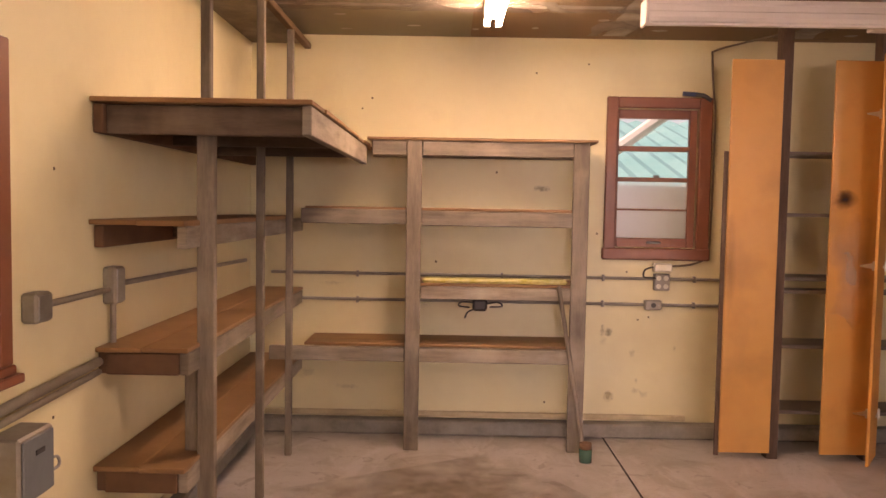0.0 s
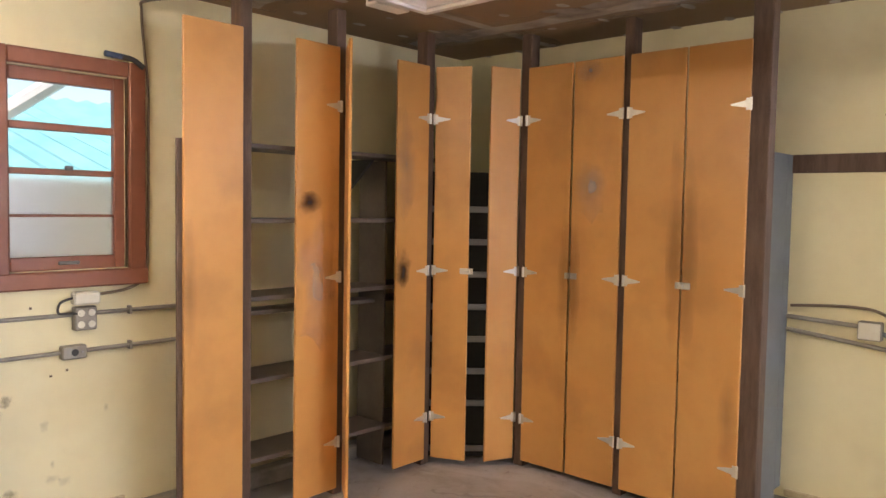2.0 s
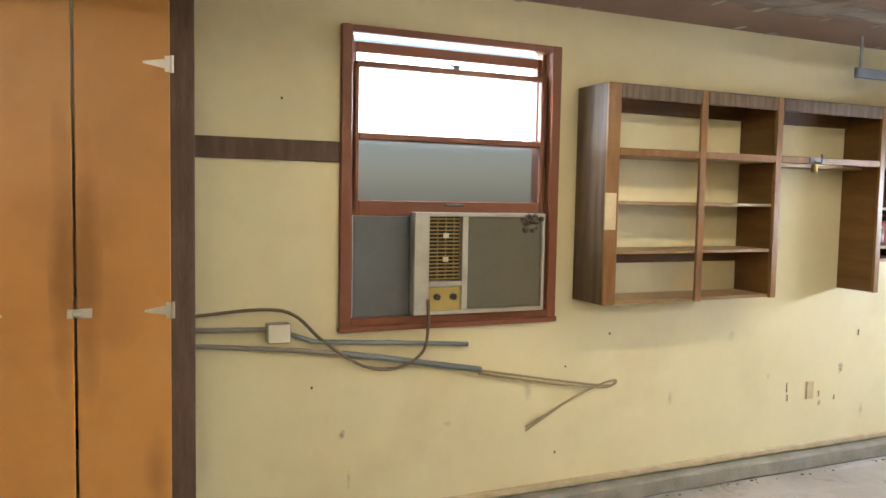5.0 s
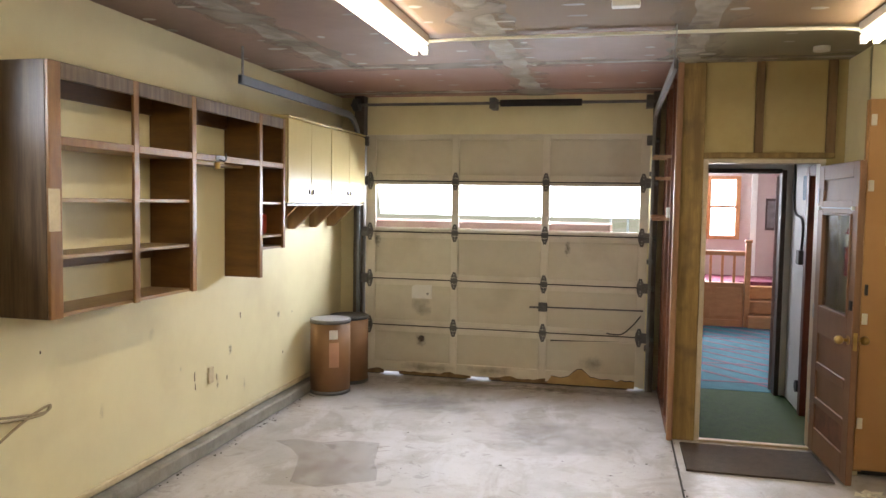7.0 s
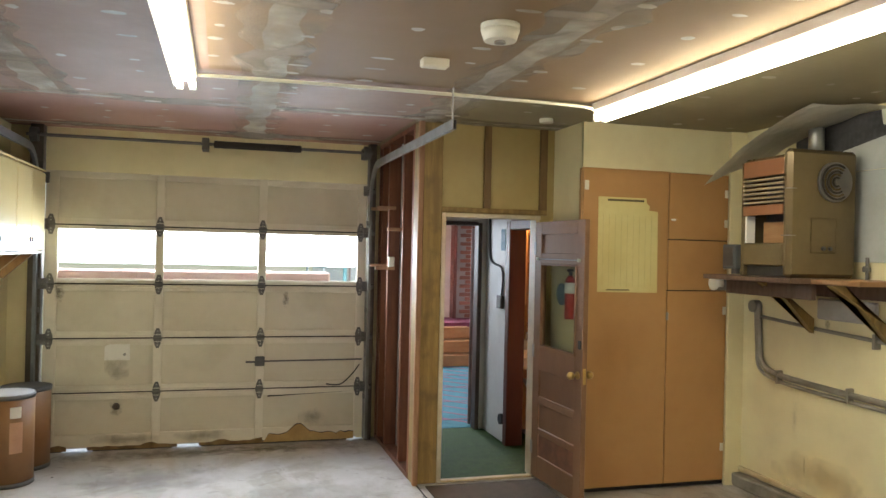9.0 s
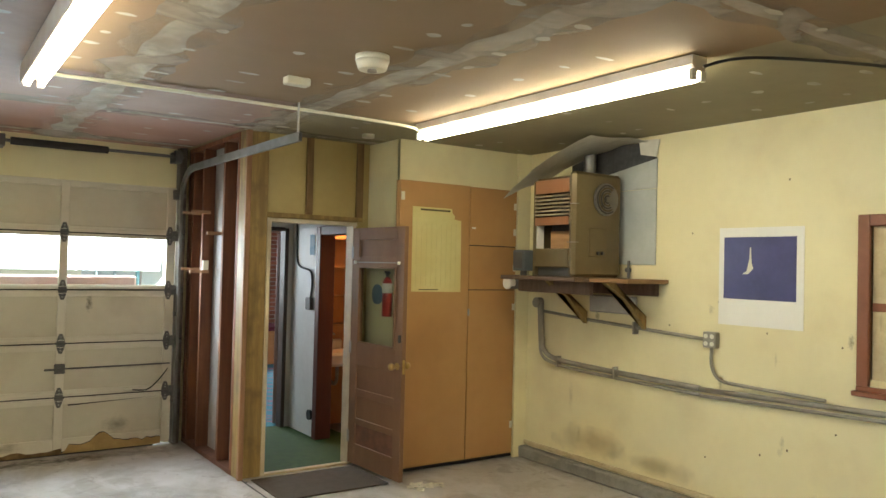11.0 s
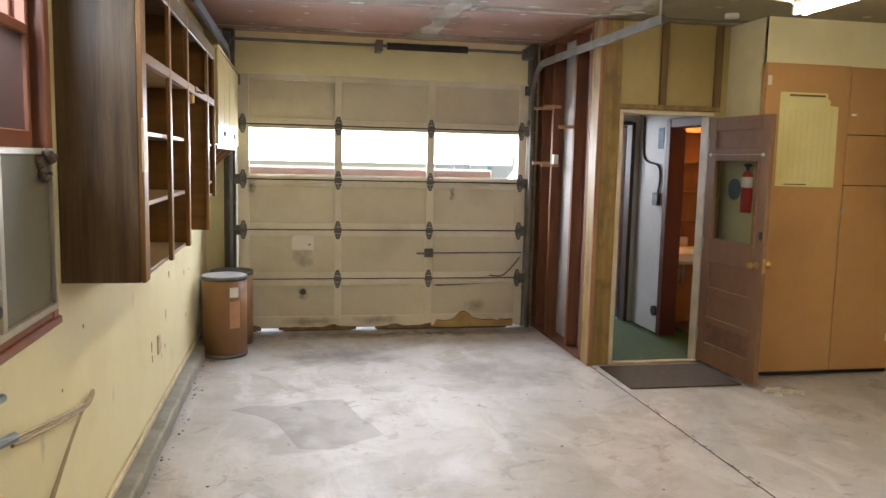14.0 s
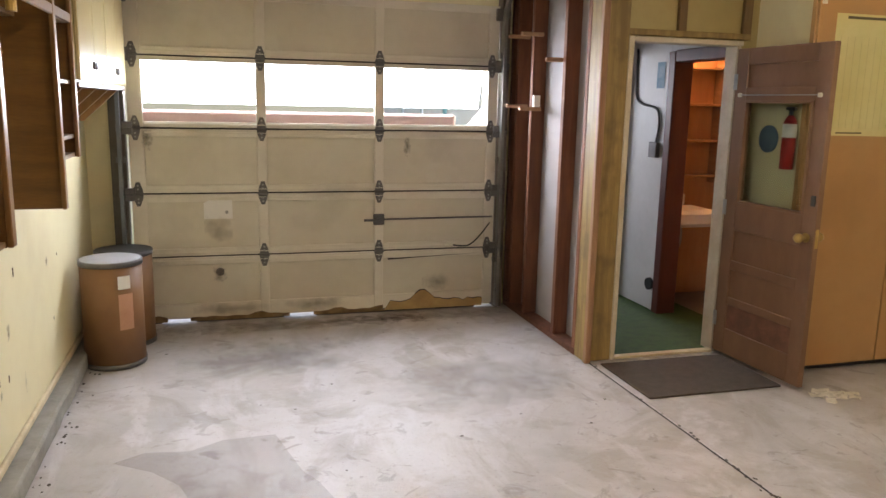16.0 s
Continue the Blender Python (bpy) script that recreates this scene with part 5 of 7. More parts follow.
part("handle", tube(bmesh.new(), smooth_path([(W + 0.08, 2.64, 0.73), (W + 0.10, 2.68, 0.735), (W + 0.10, 2.69, 0.70), (W + 0.08, 2.645, 0.69)]), 0.005), STEEL, pb)

# ---- corner cabinets with orange hardboard doors ----
YF, XF = 5.05, 4.165
ZD0, ZD1 = 0.045, 2.525
cab = thing("corner_cabinet", (3.2, 5.2, 0), "floor-to-ceiling corner cabinet with orange-brown hardboard doors, some ajar", "cabinet")
for x0, x1 in ((2.385, 2.455), (3.0, 3.065), (3.715, 3.79)):
    part("post", B(x0, YF + 0.002, 0.0, x1, YF + 0.09, TOP - 0.002, r=0.004), DARKPOST, cab)
for y0, y1 in ((4.585, 4.66), (3.875, 3.935), (3.115, 3.215)):
    part("post", B(XF + 0.002, y0, 0.0, XF + 0.09, y1, TOP - 0.002, r=0.004), DARKPOST, cab)
# dark strip painted in for the door's shadow and the shelf ends
part("edge_strip", B(2.048, YF + 0.002, 0.02, 2.078, YF + 0.019, 1.957, r=0.002), DARKPOST, cab)
part("side_panel", B(XF + 0.091, 3.125, 0.02, E - 0.093, 3.143, 1.965, r=0.002), GREYPAINT, cab, "blue-grey painted side panel")
part("side_panel", B(E - 0.093, 3.125, 0.155, E - 0.002, 3.143, 1.965, r=0.002), GREYPAINT, cab)
SHELFM = mat("dark_cabinet_shelf", (0.13, 0.10, 0.08), 0.5, (0.2, 0.16, 0.13), 4, 0.6, bump=0.1)
for z in (1.945, 1.552, 1.14, 1.045, 0.70, 0.27):
    part("shelf", B(2.30, YF + 0.10 + (0.12 if z == 1.045 else 0), z, 3.98, N - 0.092, z + 0.024, r=0.002), SHELFM, cab)
part("inner_partition", B(3.50, YF + 0.14, 0.02, 3.52, N - 0.092, 1.93, r=0.002), SHELFM, cab)
part("bracket", prism(bmesh.new(), [(5.15, 1.93), (5.42, 1.93), (5.42, 1.70)], "x", 3.36, 3.38), BLACK, cab)
for z in (1.30, 0.70):
    part("shelf", B(XF + 0.10, 3.15, z, E - 0.093, 4.55, z + 0.018, r=0.002), SHELFM, cab)
dk = mat("shade_black", (0.012, 0.011, 0.010), 0.8)
LIP = mat("grey_bin_lip", (0.30, 0.30, 0.31), 0.5, (0.2, 0.2, 0.2), 9, 0.5)
for k, z in enumerate((1.64, 1.43, 1.22, 1.01, 0.80, 0.59, 0.38, 0.08)):
    bm = B(-0.24, 0.0, z - 0.02, 0.24, 0.012, z + 0.02, r=0.003, m=pose(3.985, 4.925, 0, 0, 0, -45))
    part("bin_lip", bm, LIP, cab)
# near-black slanted sheet stands in for the shade inside the open corner
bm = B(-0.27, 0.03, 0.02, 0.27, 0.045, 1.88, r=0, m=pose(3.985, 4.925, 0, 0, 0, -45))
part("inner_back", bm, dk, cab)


def cab_door(hx, hy, ex, ey, label=""):
    """A tall board door from its hinge edge to its free edge."""
    a, b = Vector((hx, hy)), Vector((ex, ey))
    ang = math.degrees(math.atan2(b.y - a.y, b.x - a.x))
    m = pose(hx, hy, 0, 0, 0, ang)
    return part("door", B(0.003, -0.009, ZD0, (b - a).length - 0.003, 0.009, ZD1, r=0.003, m=m), HARDBOARD, cab, label), m, (b - a).length


doors = [cab_door(2.395, YF - 0.01, 2.068, YF - 0.01), cab_door(3.01, YF - 0.01, 2.705, YF - 0.02, "door with a dark scorch and a pale rubbed patch"), cab_door(3.062, YF - 0.012, 2.885, 4.80), cab_door(3.725, YF - 0.01, 3.445, YF - 0.015),
         cab_door(3.785, YF - 0.012, 3.885, 4.825), cab_door(XF - 0.012, 4.655, 3.955, 4.735), cab_door(XF - 0.01, 4.59, XF - 0.01, 4.262), cab_door(XF - 0.01, 3.925, XF - 0.01, 4.254), cab_door(XF - 0.01, 3.885, XF - 0.01, 3.548), cab_door(XF - 0.01, 3.205, XF - 0.01, 3.544)]


def strap_hinge(m, side, z, parent, length=0.11):
    """A butt leaf at the post and a tapered strap on the door."""
    bm = bmesh.new()
    o = [(-0.004, z - 0.03), (0.022, z - 0.03), (0.022, z - 0.018), (length, z - 0.004), (length, z + 0.004), (0.022, z + 0.018), (0.022, z + 0.03), (-0.004, z + 0.03)]
    prism(bm, o, "y", side * 0.0095, side * 0.0125)
    cyl(bm, (-0.004, side * 0.014, z - 0.032), (-0.004, side * 0.014, z + 0.032), 0.007, 8)
    bmesh.ops.transform(bm, matrix=m, verts=bm.verts)
    part("strap_hinge", bm, ZINC, parent, "bright zinc strap hinge")


for (d, m, L), s in list(zip(doors, (1, 1, 1, 1, -1, 1, -1, 1, -1, 1)))[1:]:
    for z in (2.20, 1.253, 0.315):
        strap_hinge(m, s, z, d, 0.10)
for (i, s) in ((4, -1), (7, 1), (9, 1)):
    d, m, L = doors[i]
    bm = bx(bx(bmesh.new(), L - 0.055, s * 0.010, 1.235, L + 0.03, s * 0.016, 1.272, 0.002), L - 0.02, s * 0.016, 1.244, L + 0.012, s * 0.026, 1.263, 0.002)
    bmesh.ops.transform(bm, matrix=m, verts=bm.verts)
    part("hasp", bm, STEEL if i == 7 else ZINC, d, "metal hasp")
# marks on the boards: scorch, rubbed paint


def smear(door_i, side, u, z, ru, rz, mm, seed):
    d, m, L = doors[door_i]
    r2 = random.Random(seed)
    bm = bmesh.new()
    vs = [bm.verts.new((u + ru * math.cos(q * math.pi / 9) * r2.uniform(0.75, 1.1), side * 0.0102, z + rz * math.sin(q * math.pi / 9) * r2.uniform(0.75, 1.1))) for q in range(18)]
    f = bm.faces.new(vs)
    bmesh.ops.transform(bm, matrix=m, verts=bm.verts)
    part("mark", bm, mm, d)


def soft_mark(name, colour, top=0.85, scale=14):
    """A stain that thins out to nothing at its ragged edge."""
    m = mat(name, colour, 0.6)
    t = m.node_tree
    n, l = t.nodes, t.links
    tc = n.new("ShaderNodeTexCoord")
    mp = n.new("ShaderNodeVectorMath")
    mp.operation = "SUBTRACT"
    mp.inputs[1].default_value = (0.5, 0.5, 0.5)
    ln = n.new("ShaderNodeVectorMath")
    ln.operation = "LENGTH"
    nz = n.new("ShaderNodeTexNoise")
    nz.inputs["Scale"].default_value, nz.inputs["Detail"].default_value = scale, 3
    ad = n.new("ShaderNodeMath")
    ad.operation = "MULTIPLY_ADD"
    ad.inputs[1].default_value = 0.9
    mr = n.new("ShaderNodeMapRange")
    mr.inputs["From Min"].default_value, mr.inputs["From Max"].default_value, mr.inputs["To Min"].default_value, mr.inputs["To Max"].default_value = 0.50, 0.95, top, 0.0
    geo = n.new("ShaderNodeNewGeometry")
    l.new(geo.outputs["Position"], nz.inputs["Vector"])
    l.new(tc.outputs["Generated"], mp.inputs[0])
    l.new(mp.outputs[0], ln.inputs[0])
    l.new(nz.outputs["Fac"], ad.inputs[0])
    l.new(ln.outputs["Value"], ad.inputs[2])
    l.new(ad.outputs[0], mr.inputs["Value"])
    l.new(mr.outputs[0], n["Principled BSDF"].inputs["Alpha"])
    return m


SCORCH, RUB = soft_mark("dark_scorch_soft", (0.05, 0.028, 0.018), 0.9, 8), soft_mark("pale_rub_soft", (0.66, 0.56, 0.49), 0.42, 5)
DARKRUB = soft_mark("dark_hand_grime", (0.22, 0.095, 0.03), 0.3, 4)
for a in ((1, 1, 0.22, 1.665, 0.12, 0.075, SCORCH, 1), (1, 1, 0.16, 1.24, 0.17, 0.42, RUB, 2), (3, 1, 0.22, 1.28, 0.10, 0.14, SCORCH, 3), (7, 1, 0.20, 1.80, 0.12, 0.24, RUB, 4), (7, 1, 0.22, 2.47, 0.11, 0.08, RUB, 5), (3, 1, 0.2, 1.9, 0.12, 0.34, RUB, 11),
          (6, -1, 0.30, 1.2, 0.05, 0.5, DARKRUB, 6), (7, 1, 0.30, 1.2, 0.05, 0.5, DARKRUB, 7), (8, -1, 0.30, 1.5, 0.06, 0.7, DARKRUB, 8), (9, 1, 0.30, 1.45, 0.06, 0.7, DARKRUB, 9), (9, 1, 0.06, 0.55, 0.06, 0.3, DARKRUB, 10), (0, 1, 0.29, 1.25, 0.05, 0.35, DARKRUB, 12), (1, 1, 0.05, 1.3, 0.09, 0.9, DARKRUB, 13)):
    smear(*a)

# pale carport roof outside the small window
co = thing("carport", (1.8, 8.0, 0), "turquoise corrugated carport roof on white beams outside", "carport")
bm = bmesh.new()
prev = None
for k in range(61):
    x = -1.5 + 0.11 * k
    z = 0.02 * (1 if k % 2 else -1)
    row = (bm.verts.new((x, 6.6, 1.75 + z)), bm.verts.new((x, 10.5, 2.75 + z)))
    if prev:
        bm.faces.new((prev[0], row[0], row[1], prev[1]))
    prev = row
part("roof_sheet", bm, mat("turquoise_sheet", (0.14, 0.42, 0.42), 0.5, (0.24, 0.52, 0.52), 3, 0.6), co)
for x0, x1 in ((0.9, 2.2), (2.4, 3.3)):
    part("beam", tube(bmesh.new(), [(x0, 6.5, 1.5), (x1, 6.55, 2.45)], 0.05), WHITE, co)
for x in (0.2, 3.6):
    part("post", B(x, 7.2, -0.14, x + 0.1, 7.3, 2.5, r=0.005), WHITE, co)
part("low_wall", B(-1.0, 6.25, -0.14, 5.0, 6.3, 1.78, r=0.005), WHITE, co)

# ---- west wall: gas heater on its shelf ----
shf = thing("heater_shelf", (W, -0.35, 1.3), "rough wooden wall shelf on diagonal braces", "shelf")
part("board", B(W + 0.002, -0.95, 1.61, -0.60, 0.29, 1.642, r=0.005), PLY, shf)
part("board", B(-0.598, -0.95, 1.61, -0.44, -0.08, 1.643, r=0.005), DARKPOST, shf)
part("ledger", B(W + 0.002, -0.9, 1.515, W + 0.045, 0.2, 1.609, r=0.004), DARKPOST, shf)
part("apron", B(-0.66, -0.93, 1.51, -0.62, -0.10, 1.609, r=0.004), DARKPOST, shf)
for y in (-0.52, 0.10):
    bm = bmesh.new()
    prism(bm, [(-0.56, 1.609), (-0.66, 1.609), (W + 0.046, 1.26), (W + 0.046, 1.36)], "y", y - 0.02, y + 0.02)
    part("brace", bm, YELLOWPOST, shf)
part("paper_wad", B(W + 0.003, -0.50, 1.36, W + 0.03, 0.0, 1.50, r=0.01), mat("grey_paper_board", (0.42, 0.40, 0.38), 0.8, (0.3, 0.28, 0.26), 8, 0.6), shf, "grey board scrap behind the braces")

TAUPE = mat("glossy_taupe_enamel", (0.165, 0.125, 0.066), 0.25, (0.12, 0.088, 0.045), 4, 0.5, metal=0.35)
ht = thing("gas_heater", (-0.7, -0.38, 1.635), "old brown enamel gas heater with louvres and a round fan grille", "heater")
HX0, HX1, HY0, HY1, HZ0, HZ1 = -0.99, -0.47, -0.61, -0.13, 1.645, 2.445
bm = bmesh.new()
bx(bm, HX0, HY1 - 0.07, HZ0, HX1, HY1, HZ1, 0.025)
part("body", bm, TAUPE, ht)
bm = bmesh.new()
bx(bm, HX0, HY0, HZ0, HX1 - 0.02, HY0 + 0.03, HZ1 - 0.05, 0.006)
bx(bm, HX0, HY0 + 0.03, 2.29, HX1 - 0.02, HY1 - 0.07, HZ1 - 0.03, 0.012)
bx(bm, HX0, HY0 + 0.03, HZ0 + 0.07, HX1 - 0.015, HY1 - 0.07, 1.86, 0.008)
bx(bm, HX0, HY0 + 0.03, 2.05, HX1 - 0.02, HY1 - 0.07, 2.10, 0.004)
part("side_case", bm, TAUPE, ht)
part("copper_band", B(HX1 - 0.02, HY0 + 0.03, 2.29, HX1 - 0.012, HY1 - 0.07, HZ1 - 0.05, r=0.003), mat("brown_copper_band", (0.27, 0.12, 0.06), 0.4, metal=0.3), ht)
part("copper_band", B(HX1 - 0.02, HY0 + 0.03, 2.04, HX1 - 0.012, HY1 - 0.07, 2.105, r=0.003), bpy.data.materials["brown_copper_band"], ht)
for k in range(6):
    part("louvre", B(HX1 - 0.05, HY0 + 0.03, 2.118 + 0.029 * k, HX1 - 0.008, HY1 - 0.07, 2.130 + 0.029 * k, r=0.003), mat("bright_louvre", (0.42, 0.36, 0.26), 0.3, metal=0.5) if k == 0 else bpy.data.materials["bright_louvre"], ht)
part("inner_back", B(HX0 + 0.05, HY0 + 0.03, 1.86, HX1 - 0.20, HY1 - 0.07, 2.29, r=0), BLACK, ht)
part("burner_plate", B(HX1 - 0.14, HY0 + 0.10, 1.86, HX1 - 0.12, HY1 - 0.08, 2.0, r=0.002), PLY, ht)
part("white_panel", B(HX1 - 0.10, HY0 + 0.031, 1.862, HX1 - 0.03, HY0 + 0.045, 2.04, r=0.002), WHITE, ht)
part("kick_recess", B(HX0 + 0.03, HY0 + 0.035, HZ0 + 0.002, HX1 - 0.05, HY1 - 0.08, HZ0 + 0.07, r=0), BLACK, ht)
# round fan grille on the north face
gx, gz, ax = -0.80, 2.245, -0.73
bm = bmesh.new()
cyl(bm, (gx, HY1, gz), (gx, HY1 + 0.018, gz), 0.125, 32)
part("grille_plate", bm, DARKSTEEL, ht, smooth=True)
for k in range(5):
    bm = bmesh.new()
    rad = 0.028 + 0.02 * k
    ring = [(gx + rad * math.cos(q * math.pi / 16), HY1 + 0.024, gz + rad * math.sin(q * math.pi / 16)) for q in range(-11, 12)]
    tube(bm, ring, 0.006, 6)
    part("grille_ring", bm, GAP if k % 2 == 0 else TAUPE, ht)
part("grille_hub", cyl(bmesh.new(), (gx, HY1 + 0.016, gz), (gx, HY1 + 0.03, gz), 0.016, 12), DARKSTEEL, ht)
part("access_door", B(ax - 0.09, HY1, 1.80, ax + 0.10, HY1 + 0.006, 2.02, r=0.004), TAUPE, ht)
for dx in (0.02, 0.07):
    part("knob", cyl(bmesh.new(), (ax + dx - 0.06, HY1 + 0.006, 1.83), (ax + dx - 0.06, HY1 + 0.02, 1.83), 0.013, 12), BLACK, ht)
part("seam", B(HX1 - 0.05, HY1 - 0.07, 2.195, HX1 + 0.001, HY1 + 0.001, 2.20, r=0), DARKSTEEL, ht)
part("seam", B(HX1 - 0.05, HY1 - 0.07, 1.905, HX1 + 0.001, HY1 + 0.001, 1.91, r=0), DARKSTEEL, ht)
part("flue", cyl(bmesh.new(), (-0.92, -0.42, HZ1 - 0.03), (-0.92, -0.42, TOP), 0.05, 18), STEEL, ht, "galvanised flue pipe", smooth=True)
part("gas_valve", bx(cyl(bmesh.new(), (-1.02, -0.08, 1.64), (-1.02, -0.08, 1.78), 0.011, 10), -1.035, -0.105, 1.69, -1.0, -0.06, 1.725, 0.006), DARKSTEEL, ht)

# scorched opening, loose patch board and the hanging ceiling sheet
GREYBOARD = mat("pale_grey_board", (0.46, 0.49, 0.48), 0.5, (0.36, 0.38, 0.37), 4, 0.6, bump=0.15)
pb2 = thing("patch_board", (W, 0.0, 1.75), "pale grey patch boards around the heater flue", "wall patch")
part("board", B(W + 0.002, -0.75, 1.75, W + 0.014, 0.165, 2.33, r=0.003), GREYBOARD, pb2)
part("board", prism(bmesh.new(), [(-0.75, 2.334), (0.165, 2.334), (0.165, 2.56), (-0.45, 2.45), (-0.75, 2.45)], "x", W + 0.002, W + 0.013), GREYBOARD, pb2)
part("soot_hole", prism(bmesh.new(), [(-0.75, 2.452), (-0.45, 2.452), (0.16, 2.562), (0.10, 2.70), (-0.75, 2.70)], "x", W + 0.002, W + 0.006), mat("soot", (0.03, 0.03, 0.032), 0.9, (0.10, 0.10, 0.105), 5, 0.7), pb2, "sooty grey hole")
fl = bmesh.new()
g = []
A_, B_, C_, D_ = Vector((W + 0.03, 0.10, 2.70)), Vector((-0.60, -0.10, 2.72)), Vector((-0.35, -0.84, 2.27)), Vector((W + 0.05, -0.95, 2.50))
for i in range(9):
    row = []
    for j in range(7):
        u, v = i / 8, j / 6
        p = (A_ * (1 - v) + B_ * v) * (1 - u) + (D_ * (1 - v) + C_ * v) * u
        p.z += 0.05 * math.sin(u * math.pi) + 0.02 * noise.noise(p * 5)
        if i == 8:
            p += Vector((0, 0.03, -0.01)) * noise.noise(p * 20)
        row.append(fl.verts.new(p))
    g.append(row)
for i in range(8):
    for j in range(6):
        fl.faces.new((g[i][j], g[i + 1][j], g[i + 1][j + 1], g[i][j + 1]))
bmesh.ops.solidify(fl, geom=fl.faces, thickness=0.012)
part("hanging_sheet", fl, mat("torn_ceiling_sheet", (0.60, 0.58, 0.51), 0.8, (0.72, 0.70, 0.63), 4, 0.7, bump=0.4), pb2, "torn sheet sagging from the ceiling")
bm = prism(bmesh.new(), [(0.02, 2.60), (0.17, 2.57), (0.20, 2.70), (0.0, 2.715)], "x", W + 0.02, W + 0.03)
part("torn_corner", bm, bpy.data.materials["torn_ceiling_sheet"], pb2)

gb = thing("gas_control_box", (-0.85, -1.12, 1.66), "dark grey control box beside the heater", "control box")
part("box", B(-0.90, -1.20, 1.68, -0.78, -1.05, 1.86, r=0.008), GREYPAINT, gb)
part("face", B(-0.778, -1.18, 1.70, -0.774, -1.07, 1.84, r=0.003), DARKSTEEL, gb)
part("stem", cyl(bmesh.new(), (-0.84, -1.12, 1.64), (-0.84, -1.12, 1.68), 0.03, 12), DARKSTEEL, gb)
part("mount", B(W + 0.001, -1.16, 1.72, -0.90, -1.08, 1.80, r=0.004), DARKSTEEL, gb)
sw2 = thing("motor_switch", (-0.8, -1.05, 1.5), "grey motor end with white tape beside the heater shelf", "motor")
part("motor", cyl(bmesh.new(), (-0.95, -1.06, 1.57), (-0.62, -1.06, 1.57), 0.05, 18), DARKSTEEL, sw2, smooth=True)
part("tape", cyl(bmesh.new(), (-0.66, -1.06, 1.572), (-0.60, -1.06, 1.572), 0.051, 18), WHITE, sw2, smooth=True)
part("mount", B(W + 0.001, -1.10, 1.54, -0.94, -1.02, 1.60, r=0.004), DARKSTEEL, sw2)

# conduits on the west wall
wc = thing("conduit_run", (W, -0.2, 0.9), "grey conduit bending down the wall and running along it", "conduit")
part("elbow", cyl(bmesh.new(), (W + 0.001, -1.12, 1.40), (W + 0.06, -1.12, 1.40), 0.045, 16), CONDUIT, wc)
for k, (dz, rad) in enumerate(((0.0, 0.021), (-0.045, 0.013))):
    part("pipe", tube(bmesh.new(), smooth_path([(W + 0.03 + 0.004 * k, -1.08 - 0.03 * k, 1.42), (W + 0.03, -1.06 - 0.03 * k, 1.10), (W + 0.03, -1.03 - 0.03 * k, 0.99 + dz), (W + 0.03, -0.90, 0.93 + dz), (W + 0.03, -0.5, 0.905 + dz), (W + 0.03, 0.6, 0.885 + dz)]), rad, 10), CONDUIT, wc, smooth=True)
part("upper_pipe", tube(bmesh.new(), [(W + 0.025, -1.1, 1.33), (W + 0.025, -0.5, 1.29), (W + 0.025, 0.63, 1.235)], 0.013, 10), CONDUIT, wc, smooth=True)
for y, z in ((-0.85, 0.91), (-0.2, 0.895), (0.0, 1.265)):
    part("strap", B(W + 0.001, y - 0.01, z - 0.05, W + 0.055, y + 0.01, z + 0.045, r=0.003), CONDUIT, wc)
ob2 = thing("outlet_box", (W, 0.68, 1.18), "grey metal outlet box with four sockets under the poster", "outlet box")
part("box", B(W + 0.001, 0.63, 1.18, W + 0.055, 0.735, 1.29, r=0.006), CONDUIT, ob2)
for dy in (-0.025, 0.025):
    for dz in (-0.026, 0.026):
        part("socket", cyl(bmesh.new(), (W + 0.052, 0.683 + dy, 1.235 + dz), (W + 0.06, 0.683 + dy, 1.235 + dz), 0.016, 12), OFFWHITE, ob2)
part("down_pipe", tube(bmesh.new(), smooth_path([(W + 0.025, 0.685, 1.18), (W + 0.025, 0.69, 1.05), (W + 0.025, 0.76, 0.965), (W + 0.025, 0.95, 0.95), (W + 0.025, 1.5, 0.94)]), 0.012, 8), CONDUIT, ob2, smooth=True)

po = thing("poster", (W, 1.0, 1.33), "white-bordered dark blue poster of a rising rocket trail", "poster")
part("sheet", B(W + 0.002, 0.72, 1.35, W + 0.005, 1.34, 2.015, r=0), WHITE, po)
part("picture", B(W + 0.005, 0.76, 1.53, W + 0.0065, 1.29, 1.95, r=0), mat("deep_blue_print", (0.03, 0.03, 0.12), 0.35, (0.06, 0.06, 0.2), 4, 0.7), po, "deep blue picture")
bm = prism(bmesh.new(), [(0.90, 1.70), (0.935, 1.72), (0.955, 1.80), (0.958, 1.88), (0.967, 1.88), (0.972, 1.78), (0.985, 1.74), (0.968, 1.72), (0.945, 1.70)], "x", W + 0.0065, W + 0.0075)
part("trail_shape", bm, OFFWHITE, po)

# brown water stain low on the west wall
ST = soft_mark("brown_water_stain", (0.56, 0.36, 0.14), 0.35, 5)
for y0, y1, z0, z1 in ((-0.95, -0.05, 0.16, 0.42), (-0.3, 0.6, 0.16, 0.32)):
    bm = bmesh.new()
    bm.faces.new([bm.verts.new((W + 0.002, y, z)) for y, z in ((y0, z0), (y1, z0), (y1, z1), (y0, z1))])
    solo("trim", bm, ST, "brown water stain low on the wall", "stain", kind="structure")

